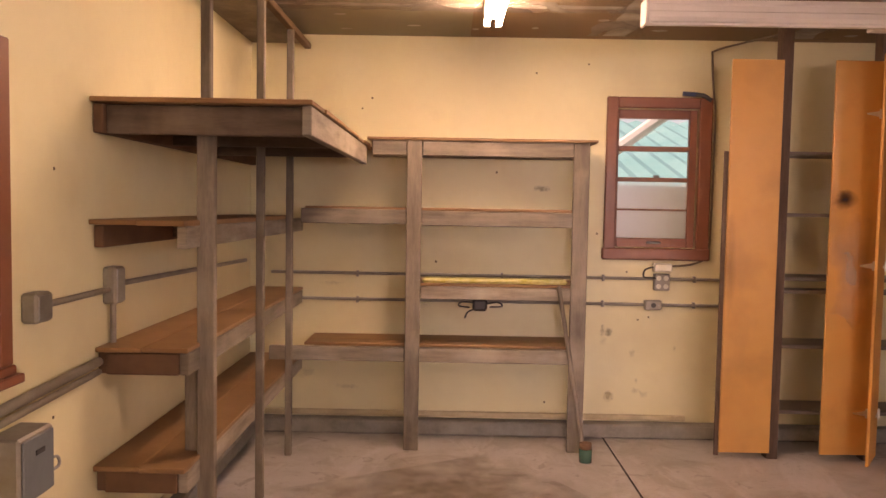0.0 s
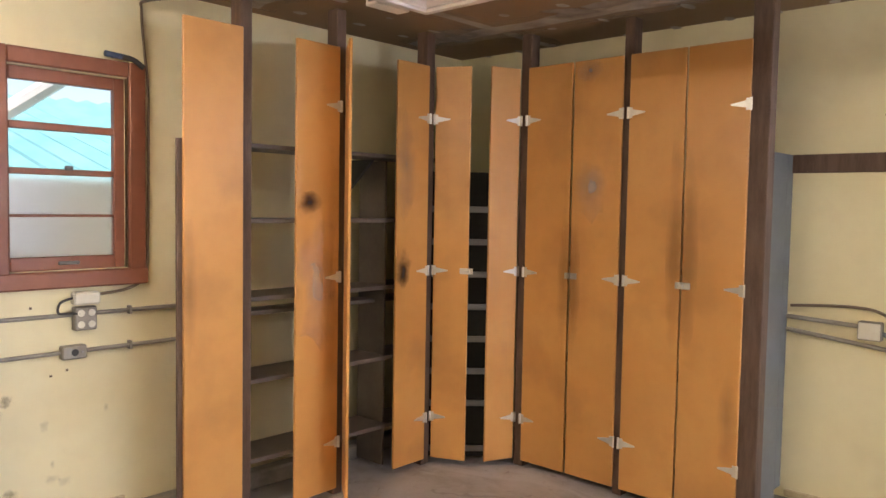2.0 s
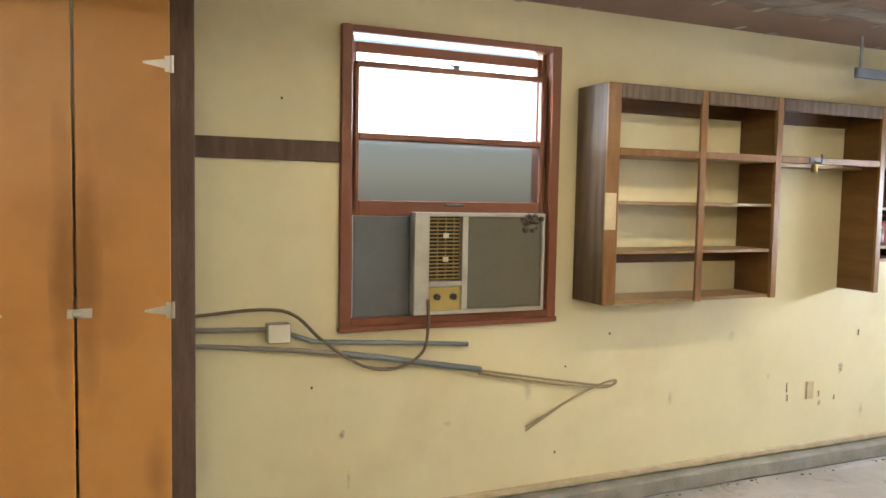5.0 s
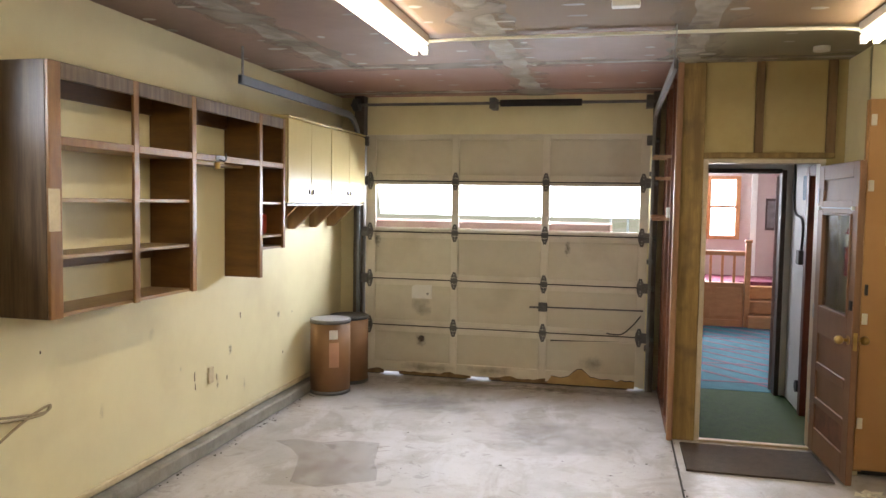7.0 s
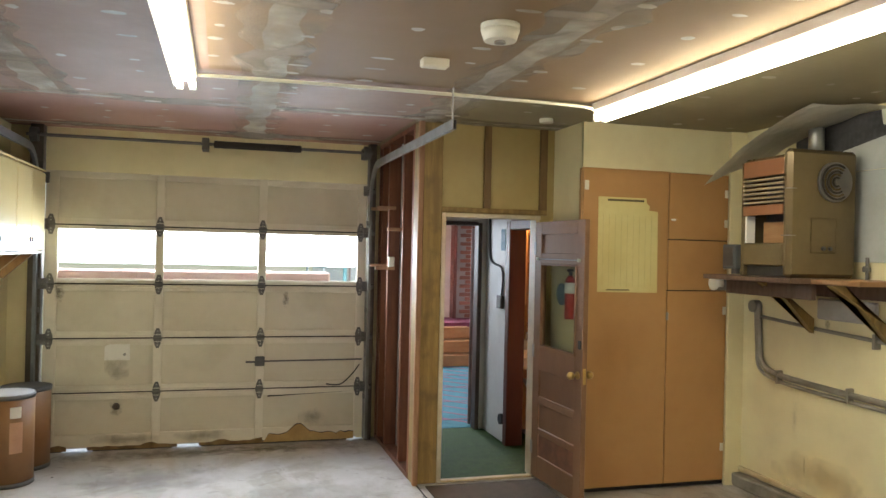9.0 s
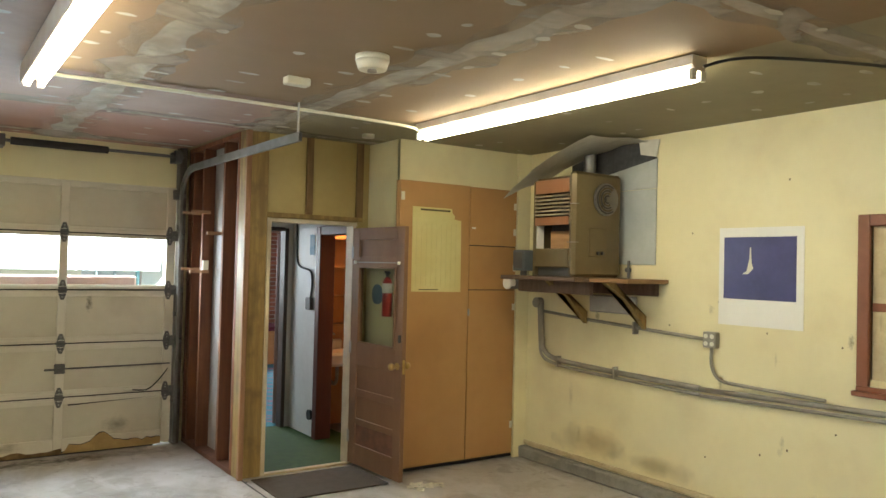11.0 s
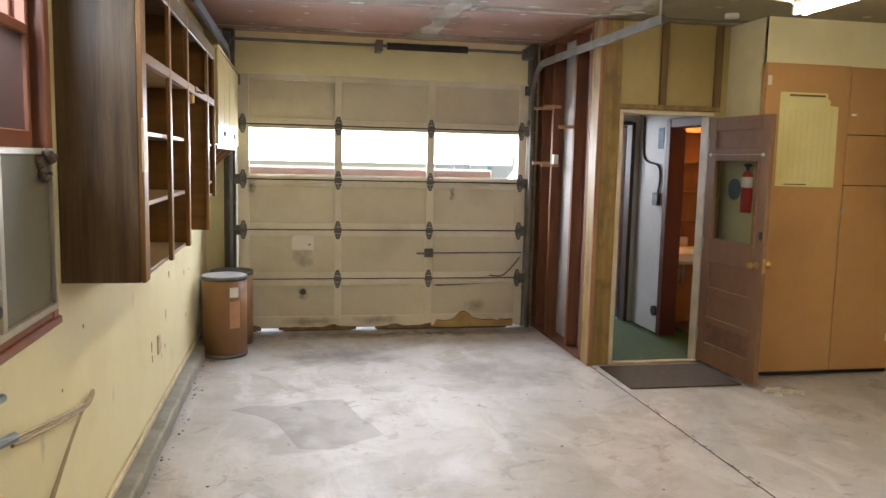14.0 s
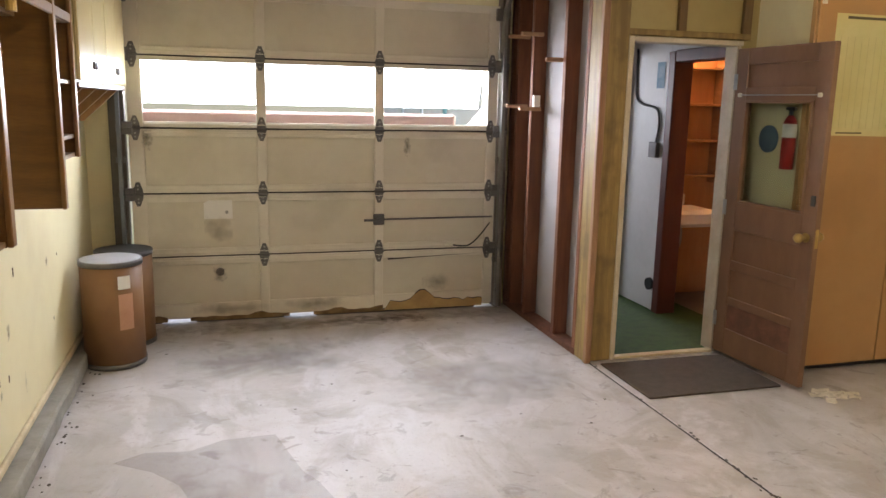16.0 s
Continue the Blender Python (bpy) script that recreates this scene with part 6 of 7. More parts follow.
# ---- ceiling fixtures ----
sd = thing("smoke_detector", (1.73, 0.69, TOP - 0.06), "round white smoke detector on the ceiling", "smoke detector")
part("base", cyl(bmesh.new(), (1.73, 0.69, TOP - 0.025), (1.73, 0.69, TOP), 0.085, 28), OFFWHITE, sd, smooth=True)
part("cover", cyl(bmesh.new(), (1.73, 0.69, TOP - 0.07), (1.73, 0.69, TOP - 0.025), 0.07, 28, 0.085), OFFWHITE, sd, smooth=True)
part("sensor", cyl(bmesh.new(), (1.73, 0.69, TOP - 0.08), (1.73, 0.69, TOP - 0.07), 0.025, 14), CONDUIT, sd)
cp_ = thing("ceiling_box", (1.93, 0.05, TOP - 0.04), "small cream box on the ceiling", "junction box")
part("box", B(1.77, -0.01, TOP - 0.045, 1.91, 0.06, TOP, r=0.006), OFFWHITE, cp_)
cd = thing("ceiling_conduit", (1.9, -0.47, TOP - 0.03), "thin pale conduit between the ceiling lamps", "conduit")
part("pipe", tube(bmesh.new(), smooth_path([(3.03, -0.64, TOP - 0.045), (2.9, -0.67, TOP - 0.03), (1.9, -0.67, TOP - 0.025), (0.75, -0.68, TOP - 0.03), (0.57, -0.69, TOP - 0.05)]), 0.011, 8), OFFWHITE, cd, smooth=True)
solo("ceiling_rose", cyl(bmesh.new(), (0.62, -1.35, TOP - 0.03), (0.62, -1.35, TOP), 0.05, 20), OFFWHITE, "small pale round plate on the ceiling", "ceiling plate")
lc = thing("lamp_cable", (0.66, 2.0, TOP - 0.03), "dark cable along the ceiling from the strip lamp", "cable")
part("cable", tube(bmesh.new(), smooth_path([(0.53, 1.74, TOP - 0.06), (0.35, 1.9, TOP - 0.02), (-0.3, 2.2, TOP - 0.015), (W, 2.4, TOP - 0.02)]), 0.008, 6), BLACK, lc)

# ---- passage and rooms behind the house door ----
HC = 2.42
HALLW = WHITE_WALL
solo("floor_passage", B(0.0, -3.50, -0.1, 1.30, DOOR_Y - 0.02, 0.006, r=0), GREEN, "green turf carpet in the passage", "floor", kind="structure")
solo("threshold", B(0.486, DOOR_Y - 0.03, 0.0, 1.227, DOOR_Y + 0.02, 0.018, r=0.004), TRIM, "worn cream door threshold", "threshold", kind="structure")
solo("wall_passage_white", bx(bmesh.new(), 0.20, -3.42, 0.0, 0.335, -2.80, HC, 0.01), HALLW, "white plaster wall in the passage", "wall", kind="structure")
solo("wall_passage_end", wall_with_holes("y", -3.52, -3.42, 0.20, 1.30, 0.0, HC, [(0.42, 1.20, -0.01, 2.03)]), HALLW, "wall at the passage end", "wall", kind="structure")
solo("wall_passage_near", B(0.20, -1.99, 0.0, 0.335, -1.94, HC, r=0), HALLW, "short wall beside the bathroom door", "wall", kind="structure")
solo("wall_passage_over", B(0.20, -2.80, 2.03, 0.335, -1.99, HC, r=0), HALLW, "wall over the bathroom door", "wall", kind="structure")
solo("ceiling_passage", B(-1.3, -3.52, HC, 1.30, DOOR_Y - 0.12, HC + 0.05, r=0), HALLW, "passage ceiling", "ceiling", kind="structure")
REDJ = mat("dark_red_jamb", (0.12, 0.03, 0.02), 0.45, (0.08, 0.02, 0.012), 4, 0.6, stretch=(6, 6, 1))
bm = bmesh.new()
bx(bm, 0.19, -2.82, 0.0, 0.352, -2.73, 2.05, 0.006)
bx(bm, 0.19, -2.73, 1.97, 0.35, -1.99, 2.06, 0.006)
solo("door_frame", bm, REDJ, "dark red-brown bathroom door frame", "door frame", kind="structure")
bm = bmesh.new()
bx(bm, 0.385, -3.53, 0.0, 0.425, -3.40, 2.05, 0.005)
bx(bm, 1.195, -3.53, 0.0, 1.24, -3.40, 2.05, 0.005)
bx(bm, 0.425, -3.53, 2.02, 1.195, -3.40, 2.06, 0.005)
solo("door_frame", bm, mat("dark_jamb_black", (0.05, 0.035, 0.028), 0.5, (0.09, 0.05, 0.04), 5, 0.6), "dark door frame at the passage end", "door frame", kind="structure")
od2 = solo("inner_door", B(0.0, -0.019, 0.02, 0.72, 0.019, 2.0, r=0.004, m=pose(0.43, -3.56, 0, 0, 0, 232)), mat("pinkish_worn_door", (0.34, 0.21, 0.20), 0.5, (0.5, 0.42, 0.4), 6, 0.6), "worn pinkish door standing open into the far room", "door")
jb = thing("extension_cord", (0.34, -3.0, 1.2), "dark cord looping down the white wall to a box", "cord")
part("cord", tube(bmesh.new(), smooth_path([(0.345, -3.30, 2.1), (0.345, -3.28, 1.75), (0.346, -3.18, 1.66), (0.346, -2.95, 1.62), (0.346, -2.90, 1.5), (0.346, -2.93, 1.36)]), 0.01, 6), BLACK, jb)
part("box", B(0.336, -2.99, 1.24, 0.375, -2.88, 1.36, r=0.005), DARKSTEEL, jb)
part("low_outlet", cyl(bmesh.new(), (0.336, -2.88, 0.22), (0.36, -2.88, 0.22), 0.05, 14), BLACK, jb)
part("blue_card", B(0.336, -2.99, 1.78, 0.339, -2.88, 1.98, r=0), mat("faded_blue_card", (0.10, 0.28, 0.42), 0.6, (0.5, 0.6, 0.65), 9, 0.6), jb, "faded blue card")

# bathroom
BW = mat("warm_bathroom_panel", (0.46, 0.25, 0.13), 0.5, (0.36, 0.18, 0.085), 3, 0.6, stretch=(6, 6, 1))
solo("wall_bath_west", B(-1.0, -3.42, 0.0, -0.92, DOOR_Y - 0.02, HC, r=0), BW, "wood-panelled bathroom wall", "wall", kind="structure")
solo("wall_bath_south", B(-0.92, -3.42, 0.0, 0.20, -3.34, HC, r=0), BW, "wood-panelled bathroom wall", "wall", kind="structure")
solo("floor_bath", B(-0.92, -3.34, -0.1, 0.0, DOOR_Y - 0.02, 0.004, r=0), mat("dark_vinyl", (0.10, 0.07, 0.05), 0.5, (0.16, 0.12, 0.09), 6, 0.6), "dark bathroom floor", "floor", kind="structure")
sk = thing("wash_basin", (-0.05, -3.1, 0.6), "white wash basin on the bathroom wall", "basin")
bm = bmesh.new()
bx(bm, -0.30, -3.335, 0.66, 0.17, -2.93, 0.80, 0.03)
bx(bm, -0.20, -3.335, 0.80, 0.10, -3.28, 0.90, 0.015)
part("bowl", bm, WHITE, sk)
part("trap", tube(bmesh.new(), smooth_path([(-0.06, -3.12, 0.66), (-0.06, -3.12, 0.50), (-0.06, -3.2, 0.45), (-0.06, -3.33, 0.5)]), 0.018), STEEL, sk)
part("tap", tube(bmesh.new(), smooth_path([(-0.06, -3.29, 0.90), (-0.06, -3.27, 0.97), (-0.06, -3.20, 0.96)]), 0.012), STEEL, sk)
mc = thing("bathroom_shelf", (-0.3, -3.3, 1.0), "pale wooden wall shelf unit in the bathroom", "shelf")
for z in (1.05, 1.35, 1.65, 1.95):
    part("shelf", B(-0.88, -3.335, z, -0.02, -3.20, z + 0.018, r=0.002), PLY, mc)
for x in (-0.9, -0.45, -0.02):
    part("upright", B(x, -3.335, 1.0, x + 0.02, -3.20, 2.1, r=0.002), PLY, mc)
part("mirror_door", B(-0.015, -3.22, 1.25, 0.17, -3.19, 2.0, r=0.01), mat("pale_pine", (0.55, 0.36, 0.2), 0.5, (0.45, 0.27, 0.13), 5, 0.5), mc)
vl = thing("vanity_lamp", (-0.05, -3.3, 2.1), "warm glowing globe lamp above the basin", "wall lamp")
bm = bmesh.new()
bmesh.ops.create_uvsphere(bm, u_segments=16, v_segments=10, radius=0.06, matrix=Matrix.Translation((-0.10, -3.10, 2.20)))
part("globe", bm, mat("warm_globe", (1.0, 0.50, 0.22), 0.4, emit=120.0), vl, smooth=True)
part("arm", cyl(bmesh.new(), (-0.10, -3.335, 2.20), (-0.10, -3.15, 2.20), 0.015, 10), BRASS, vl)

# far room
RX0, RX1, RY0, RY1 = -3.2, 1.30, -9.0, -3.52
FARW = mat("far_pinkish_wall", (0.52, 0.41, 0.38), 0.6, (0.44, 0.33, 0.30), 2, 0.5)
TEAL = mat("teal_carpet", (0.025, 0.17, 0.21), 0.95, (0.015, 0.10, 0.15), 6, 0.7, bump=0.8, bump_scale=200)
PINKC = mat("pink_carpet_band", (0.24, 0.10, 0.15), 0.95, (0.16, 0.08, 0.12), 8, 0.7, bump=0.8, bump_scale=200)
solo("floor_far_room", B(RX0, RY0, -0.1, RX1, RY1, 0.004, r=0), TEAL, "teal patterned carpet of the far room", "floor", kind="structure")
bm = bmesh.new()
for k in range(14):
    bx(bm, -2.2, -0.025, 0, 2.0, 0.025, 0.0015, 0, pose(0.1, -3.4 - 0.42 * k, 0.0042, 0, 0, -48))
for k in range(5):
    bx(bm, -1.6, -0.02, 0, 1.4, 0.02, 0.0015, 0, pose(0.1, -3.9 - 0.9 * k, 0.0062, 0, 0, 3))
bmesh.ops.bisect_plane(bm, geom=bm.verts[:] + bm.edges[:] + bm.faces[:], plane_co=(RX1 - 0.02, 0, 0), plane_no=(1, 0, 0), clear_outer=True)
bmesh.ops.bisect_plane(bm, geom=bm.verts[:] + bm.edges[:] + bm.faces[:], plane_co=(0, RY1 - 0.02, 0), plane_no=(0, 1, 0), clear_outer=True)
solo("carpet_bands", bm, PINKC, "dusky pink lattice bands woven in the teal carpet", "carpet pattern", kind="structure")
# the side opening is added to let the east fill lamp shine in
solo("wall_far_east", wall_with_holes("x", RX1, RX1 + 0.1, RY0, RY1, 0.0, HC, [(-5.3, -3.9, 0.9, 2.1)]), FARW, "far room wall with an added side opening", "wall", kind="structure")
solo("wall_far_west", B(RX0 - 0.1, RY0, 0.0, RX0, RY1, HC, r=0), FARW, "far room wall", "wall", kind="structure")
solo("wall_far_south", wall_with_holes("y", RY0 - 0.1, RY0, RX0, RX1, 0.0, HC, [(0.03, 0.40, 1.25, 2.14), (0.48, 1.10, 1.25, 2.14)]), FARW, "far room wall with a window", "wall", kind="structure")
solo("wall_far_north", B(RX0, RY1 - 0.005, 0.0, 0.20, RY1 + 0.1, HC, r=0), FARW, "far room wall", "wall", kind="structure")
solo("ceiling_far", B(RX0, RY0, HC, RX1, RY1, HC + 0.05, r=0), HALLW, "far room ceiling", "ceiling", kind="structure")
ORANGEW = mat("orange_pine", (0.44, 0.20, 0.08), 0.45, (0.34, 0.14, 0.05), 4, 0.6, stretch=(2, 2, 6))
for x0, x1 in ((0.03, 0.40), (0.48, 1.10)):
    w4 = thing("window_4", ((x0 + x1) / 2, RY0, 1.25), "pine-framed sash window of the far room", "window", kind="structure")
    bm = bmesh.new()
    for a in ((x0 - 0.07, 1.19, x0, 2.20), (x1, 1.19, x1 + (0.01 if x1 < 0.5 else 0.07), 2.20), (x0, 2.14, x1, 2.20), (x0, 1.19, x1, 1.25), (x0, 1.69, x1, 1.73)):
        bx(bm, a[0], RY0 - 0.05, a[1], a[2], RY0 + 0.03, a[3], 0.004)
    part("window_frame", bm, ORANGEW, w4)
    part("pane", B(x0, RY0 - 0.06, 1.25, x1, RY0 - 0.055, 2.14, r=0), GLASS, w4).visible_shadow = False
solo("trim", B(-0.29, RY0 + 0.001, 0.60, -0.20, RY0 + 0.02, HC - 0.002, r=0.003), WHITE, "white painted trim strip on the far wall", "trim", kind="structure")
pic = thing("small_picture", (-0.47, RY0, 1.35), "small dark framed picture on the far room wall", "picture")
part("frame", B(-0.60, RY0 + 0.001, 1.35, -0.42, RY0 + 0.025, 1.85, r=0.004), mat("dark_picture_frame", (0.07, 0.04, 0.035), 0.5), pic)
part("print", B(-0.575, RY0 + 0.025, 1.39, -0.445, RY0 + 0.028, 1.81, r=0), mat("grey_print", (0.20, 0.17, 0.17), 0.5, (0.1, 0.08, 0.08), 12, 0.7), pic)
# added white sheet hides the fill lamp's opening from outside
solo("window_blind", B(RX1 + 0.075, -5.3, 0.9, RX1 + 0.085, -3.9, 2.1, r=0), mat("white_cover", (0.85, 0.85, 0.83), 0.7, (0.78, 0.78, 0.76), 5, 0.4), "white sheet added to close the house's side opening", "blind", kind="structure")
SIDING = mat("white_siding", (0.8, 0.8, 0.78), 0.6, (0.7, 0.7, 0.68), 3, 0.4)
for z in [-0.12 + 0.16 * k for k in range(16)]:
    for ya_, yb_ in ((RY0, -5.32), (-3.88, -3.53)) if 0.75 < z < 2.1 else ((RY0, -3.53),):
        solo("siding_board", B(RX1 + 0.102, ya_, z, RX1 + 0.118, yb_, z + 0.156, r=0.004), SIDING, "white lap siding board of the house", "siding", kind="structure")
MAROON = mat("maroon_carpet", (0.17, 0.03, 0.06), 0.95, (0.12, 0.02, 0.04), 9, 0.6, bump=0.6, bump_scale=150)
pf = thing("platform", (0.2, -8.2, 0), "raised pine platform with maroon carpet and steps", "platform", kind="structure")
part("front", B(0.08, -7.58, 0.005, RX1, -7.54, 0.60, r=0.004), ORANGEW, pf)
part("front_cap", B(0.08, -7.60, 0.60, RX1, -7.52, 0.635, r=0.006), ORANGEW, pf)
part("base_board", B(0.12, -7.54, 0.005, RX1, -7.52, 0.10, r=0.004), ORANGEW, pf)
for x in (0.12, 0.52, 0.92):
    part("panel", B(x, -7.54, 0.14, x + 0.34, -7.53, 0.56, r=0.004), ORANGEW, pf)
part("top", B(RX0, RY0, 0.55, RX1, -8.02, 0.615, r=0.004), MAROON, pf)
part("top", B(0.08, -8.02, 0.55, RX1, -7.60, 0.615, r=0.004), MAROON, pf)
for k in range(3):
    part("step", B(-0.95, -8.02, 0.005 if k == 0 else 0.19 * k, 0.03, -7.42 - 0.2 * k, 0.18 + 0.19 * k - (0.004 if k < 2 else 0), r=0.006), ORANGEW, pf)
part("riser", B(RX0, -8.06, 0.005, -0.96, -8.02, 0.55, r=0.004), ORANGEW, pf)
rl = thing("platform_rail", (0.5, -7.56, 0.635), "pine railing with flat balusters and a square newel", "railing")
part("newel", B(0.0, -7.58, 0.006, 0.075, -7.50, 1.20, r=0.008), ORANGEW, rl)
part("newel_cap", B(-0.012, -7.592, 1.20, 0.087, -7.488, 1.25, r=0.012), ORANGEW, rl)
part("top_rail", B(0.08, -7.60, 1.02, RX1, -7.52, 1.085, r=0.006), ORANGEW, rl)
for k in range(7):
    part("baluster", B(0.20 + 0.16 * k, -7.58, 0.636, 0.235 + 0.16 * k, -7.54, 1.02, r=0.004), ORANGEW, rl)
# brick chimney breast in the far room
ch2 = thing("brick_wall", (-1.8, -8.86, 0.62), "brown brick chimney breast in the far room", "brick wall", kind="structure")
part("mortar", B(-2.7, RY0 + 0.001, 0.617, -1.02, -8.86, HC - 0.002, r=0), mat("grey_mortar", (0.33, 0.28, 0.25), 0.9), ch2)
solo("trim", B(-1.018, RY0 + 0.001, 0.617, -0.96, -8.80, HC - 0.003, r=0.004), mat("dark_red_trim", (0.16, 0.045, 0.03), 0.5, (0.1, 0.03, 0.02), 5, 0.5), "dark red wooden trim beside the brick", "trim", kind="structure")
BR = mat("red_brick", (0.28, 0.10, 0.06), 0.8, (0.19, 0.07, 0.045), 9, 0.6, bump=0.4, random_value=0.25)
brick = bpy.data.meshes.new("brick")
bm = B(-0.1, -0.03, 0, 0.1, 0.012, 0.06, r=0.004)
bm.to_mesh(brick)
bm.free()
brick.materials.append(BR)
for row in range(24):
    for k in range(8):
        x = -2.58 + 0.215 * k + (0.1 if row % 2 else 0)
        if x < -1.12:
            b_ = new("brick", brick)
            b_.parent = ch2
            b_.location = (x + 1.8, 0.0, 0.004 + 0.073 * row)

# small dark spots and debris on the floor
rdb = random.Random(12)
deb = mat("floor_debris", (0.06, 0.05, 0.04), 0.9)
bm = bmesh.new()
for k in range(60):
    x, y = rdb.uniform(1.6, 4.3), rdb.uniform(-2.9, 3.5)
    s = rdb.uniform(0.002, 0.008)
    bmesh.ops.create_icosphere(bm, subdivisions=1, radius=s, matrix=Matrix.Translation((x, y, s * 0.2)) @ Matrix.Diagonal((1.6, 1, 0.35, 1)))
for k in range(90):
    y = rdb.uniform(-3.2, 4.5)
    x = E - 0.095 - abs(rdb.gauss(0, 0.03))
    s = rdb.uniform(0.003, 0.010)
    bmesh.ops.create_icosphere(bm, subdivisions=1, radius=s, matrix=Matrix.Translation((x, y, s * 0.2)) @ Matrix.Diagonal((1, 1.5, 0.4, 1)))
for k in range(110):
    y = rdb.uniform(-3.25, 1.5)
    s = rdb.uniform(0.003, 0.009)
    bmesh.ops.create_icosphere(bm, subdivisions=1, radius=s, matrix=Matrix.Translation((1.42 + rdb.gauss(0, 0.012) - (0.06 * rdb.random() if y < -1.9 else 0), y, s * 0.2)) @ Matrix.Diagonal((1, 1.7, 0.4, 1)))
for nm_, cx_, cy_, sx_, sy_, rz_, cc_, tp_ in (("damp_streak", 2.7, 1.4, 1.0, 0.5, -20, (0.28, 0.23, 0.18), 0.34), ("damp_streak_b", 2.2, -1.6, 0.9, 0.6, 15, (0.27, 0.24, 0.22), 0.26), ("damp_streak_c", 0.3, 4.2, 1.2, 0.9, 30, (0.25, 0.18, 0.12), 0.5), ("damp_streak_d", 2.2, 3.0, 1.1, 0.8, -35, (0.25, 0.2, 0.15), 0.4), ("damp_streak_e", 3.4, -2.3, 0.9, 0.5, 5, (0.22, 0.2, 0.2), 0.4)):
    fm = bmesh.new()
    bmesh.ops.create_grid(fm, x_segments=1, y_segments=1, size=0.5, matrix=pose(cx_, cy_, 0.002, 0, 0, rz_) @ Matrix.Diagonal((sx_ * 1.3, sy_ * 1.3, 1, 1)))
    solo("floor_stain", fm, soft_mark(nm_, cc_, tp_, 5), "dark damp stain on the concrete floor", "stain", kind="structure")
fm = bmesh.new()
fm.faces.new([fm.verts.new((x_ + 0.02 * noise.noise(Vector((k_, 1, 0))), y_ + 0.02 * noise.noise(Vector((k_, 5, 0))), 0.0035)) for k_, (x_, y_) in enumerate(((4.18, -0.98), (4.05, -1.06), (3.85, -1.03), (3.7, -1.12), (3.45, -1.13), (3.40, -0.9), (3.36, -0.72), (3.30, -0.6), (3.25, -0.42), (3.40, -0.33), (3.55, -0.22), (3.75, -0.26), (3.80, -0.45), (3.88, -0.7), (4.0, -0.85)))])
DAMP = mat("damp_concrete", (0.22, 0.14, 0.09), 0.45, (0.13, 0.085, 0.06), 9, 0.7, bump=0.2)
DAMP.node_tree.nodes["Principled BSDF"].inputs["Alpha"].default_value = 0.22
solo("floor_stain", fm, DAMP, "sharp-edged brown damp patch on the concrete floor", "stain", kind="structure")
solo("floor_debris", bm, deb, "dark crumbs and flakes scattered on the concrete", "debris", kind="stuff")
# nail holes and dark nicks on the walls
bm = bmesh.new()
for k in range(18):
    y, z = rdb.uniform(-3.0, 3.0), rdb.uniform(0.3, 2.65)
    if not (1.1 < y < 2.5 and z > 1.0) and not (y < 1.1 and 1.1 < z < 2.36):
        bx(bm, E - 0.002, y - 0.006, z - rdb.uniform(0.004, 0.012), E - 0.0005, y + 0.004, z + 0.005, 0)
for y, z, hh in ((-0.566, 0.53, 0.03), (-0.575, 0.46, 0.02), (-0.77, 0.50, 0.02), (-0.855, 0.465, 0.02), (-1.0, 0.43, 0.015), (-1.20, 0.855, 0.02)):
    for k in range(5):
        zz = z + hh * (k - 2) / 2.5
        bx(bm, E - 0.003, y - rdb.uniform(0.0015, 0.007), zz - hh * 0.22, E - 0.0005, y + rdb.uniform(0.0015, 0.005), zz + hh * 0.16, 0)
for k in range(18):
    x, z = rdb.uniform(-0.6, 2.0), rdb.uniform(0.2, 2.6)
    if not (1.38 < x < 2.12 and 1.2 < z < 2.4):
        bx(bm, x - 0.006, N - 0.002, z - rdb.uniform(0.004, 0.01), x + 0.006, N - 0.0005, z + 0.005, 0)
for k in range(25):
    y, z = rdb.uniform(-1.0, 3.0), rdb.uniform(0.2, 2.6)
    bx(bm, W + 0.0005, y - 0.005, z - rdb.uniform(0.004, 0.01), W + 0.002, y + 0.005, z + 0.005, 0)
solo("wall_nicks", bm, mat("dark_nick", (0.12, 0.08, 0.05), 0.9), "small dark nail holes and nicks in the walls", "nicks", kind="stuff")

# smudges and drips on the walls
rs = random.Random(21)
SMUDGE = [soft_mark("wall_smudge", (0.40, 0.29, 0.16), 0.16, 40), soft_mark("wall_rust_drip", (0.36, 0.20, 0.08), 0.5, 55), soft_mark("wall_grey_scuff", (0.30, 0.27, 0.22), 0.2, 45)]

DOOR_DIRT = [soft_mark("garage_door_dirt", (0.28, 0.19, 0.09), 0.45, 11), soft_mark("garage_door_rust", (0.16, 0.09, 0.04), 0.6, 30)]


def wall_mark(axis, c, u, z, su, sz, mm):
    bm = bmesh.new()
    o = [(u - su, z - sz), (u + su, z - sz), (u + su, z + sz), (u - su, z + sz)]
    bm.faces.new([bm.verts.new((c, a, b) if axis == "x" else (a, c, b)) for a, b in o])
    solo("wall_stain", bm, mm, "faint brown smudge on the painted wall", "stain", kind="structure")


for k in range(9):
    wall_mark("y", N - 0.0025 - 0.0002 * k, rs.uniform(1.3, 2.0), rs.uniform(0.25, 0.85), rs.uniform(0.012, 0.04), rs.uniform(0.015, 0.05), SMUDGE[k % 3])
for k in range(7):
    wall_mark("y", N - 0.005 - 0.0002 * k, rs.uniform(-0.7, 1.1), rs.uniform(0.25, 1.9), rs.uniform(0.03, 0.10), rs.uniform(0.012, 0.04), SMUDGE[k % 3])
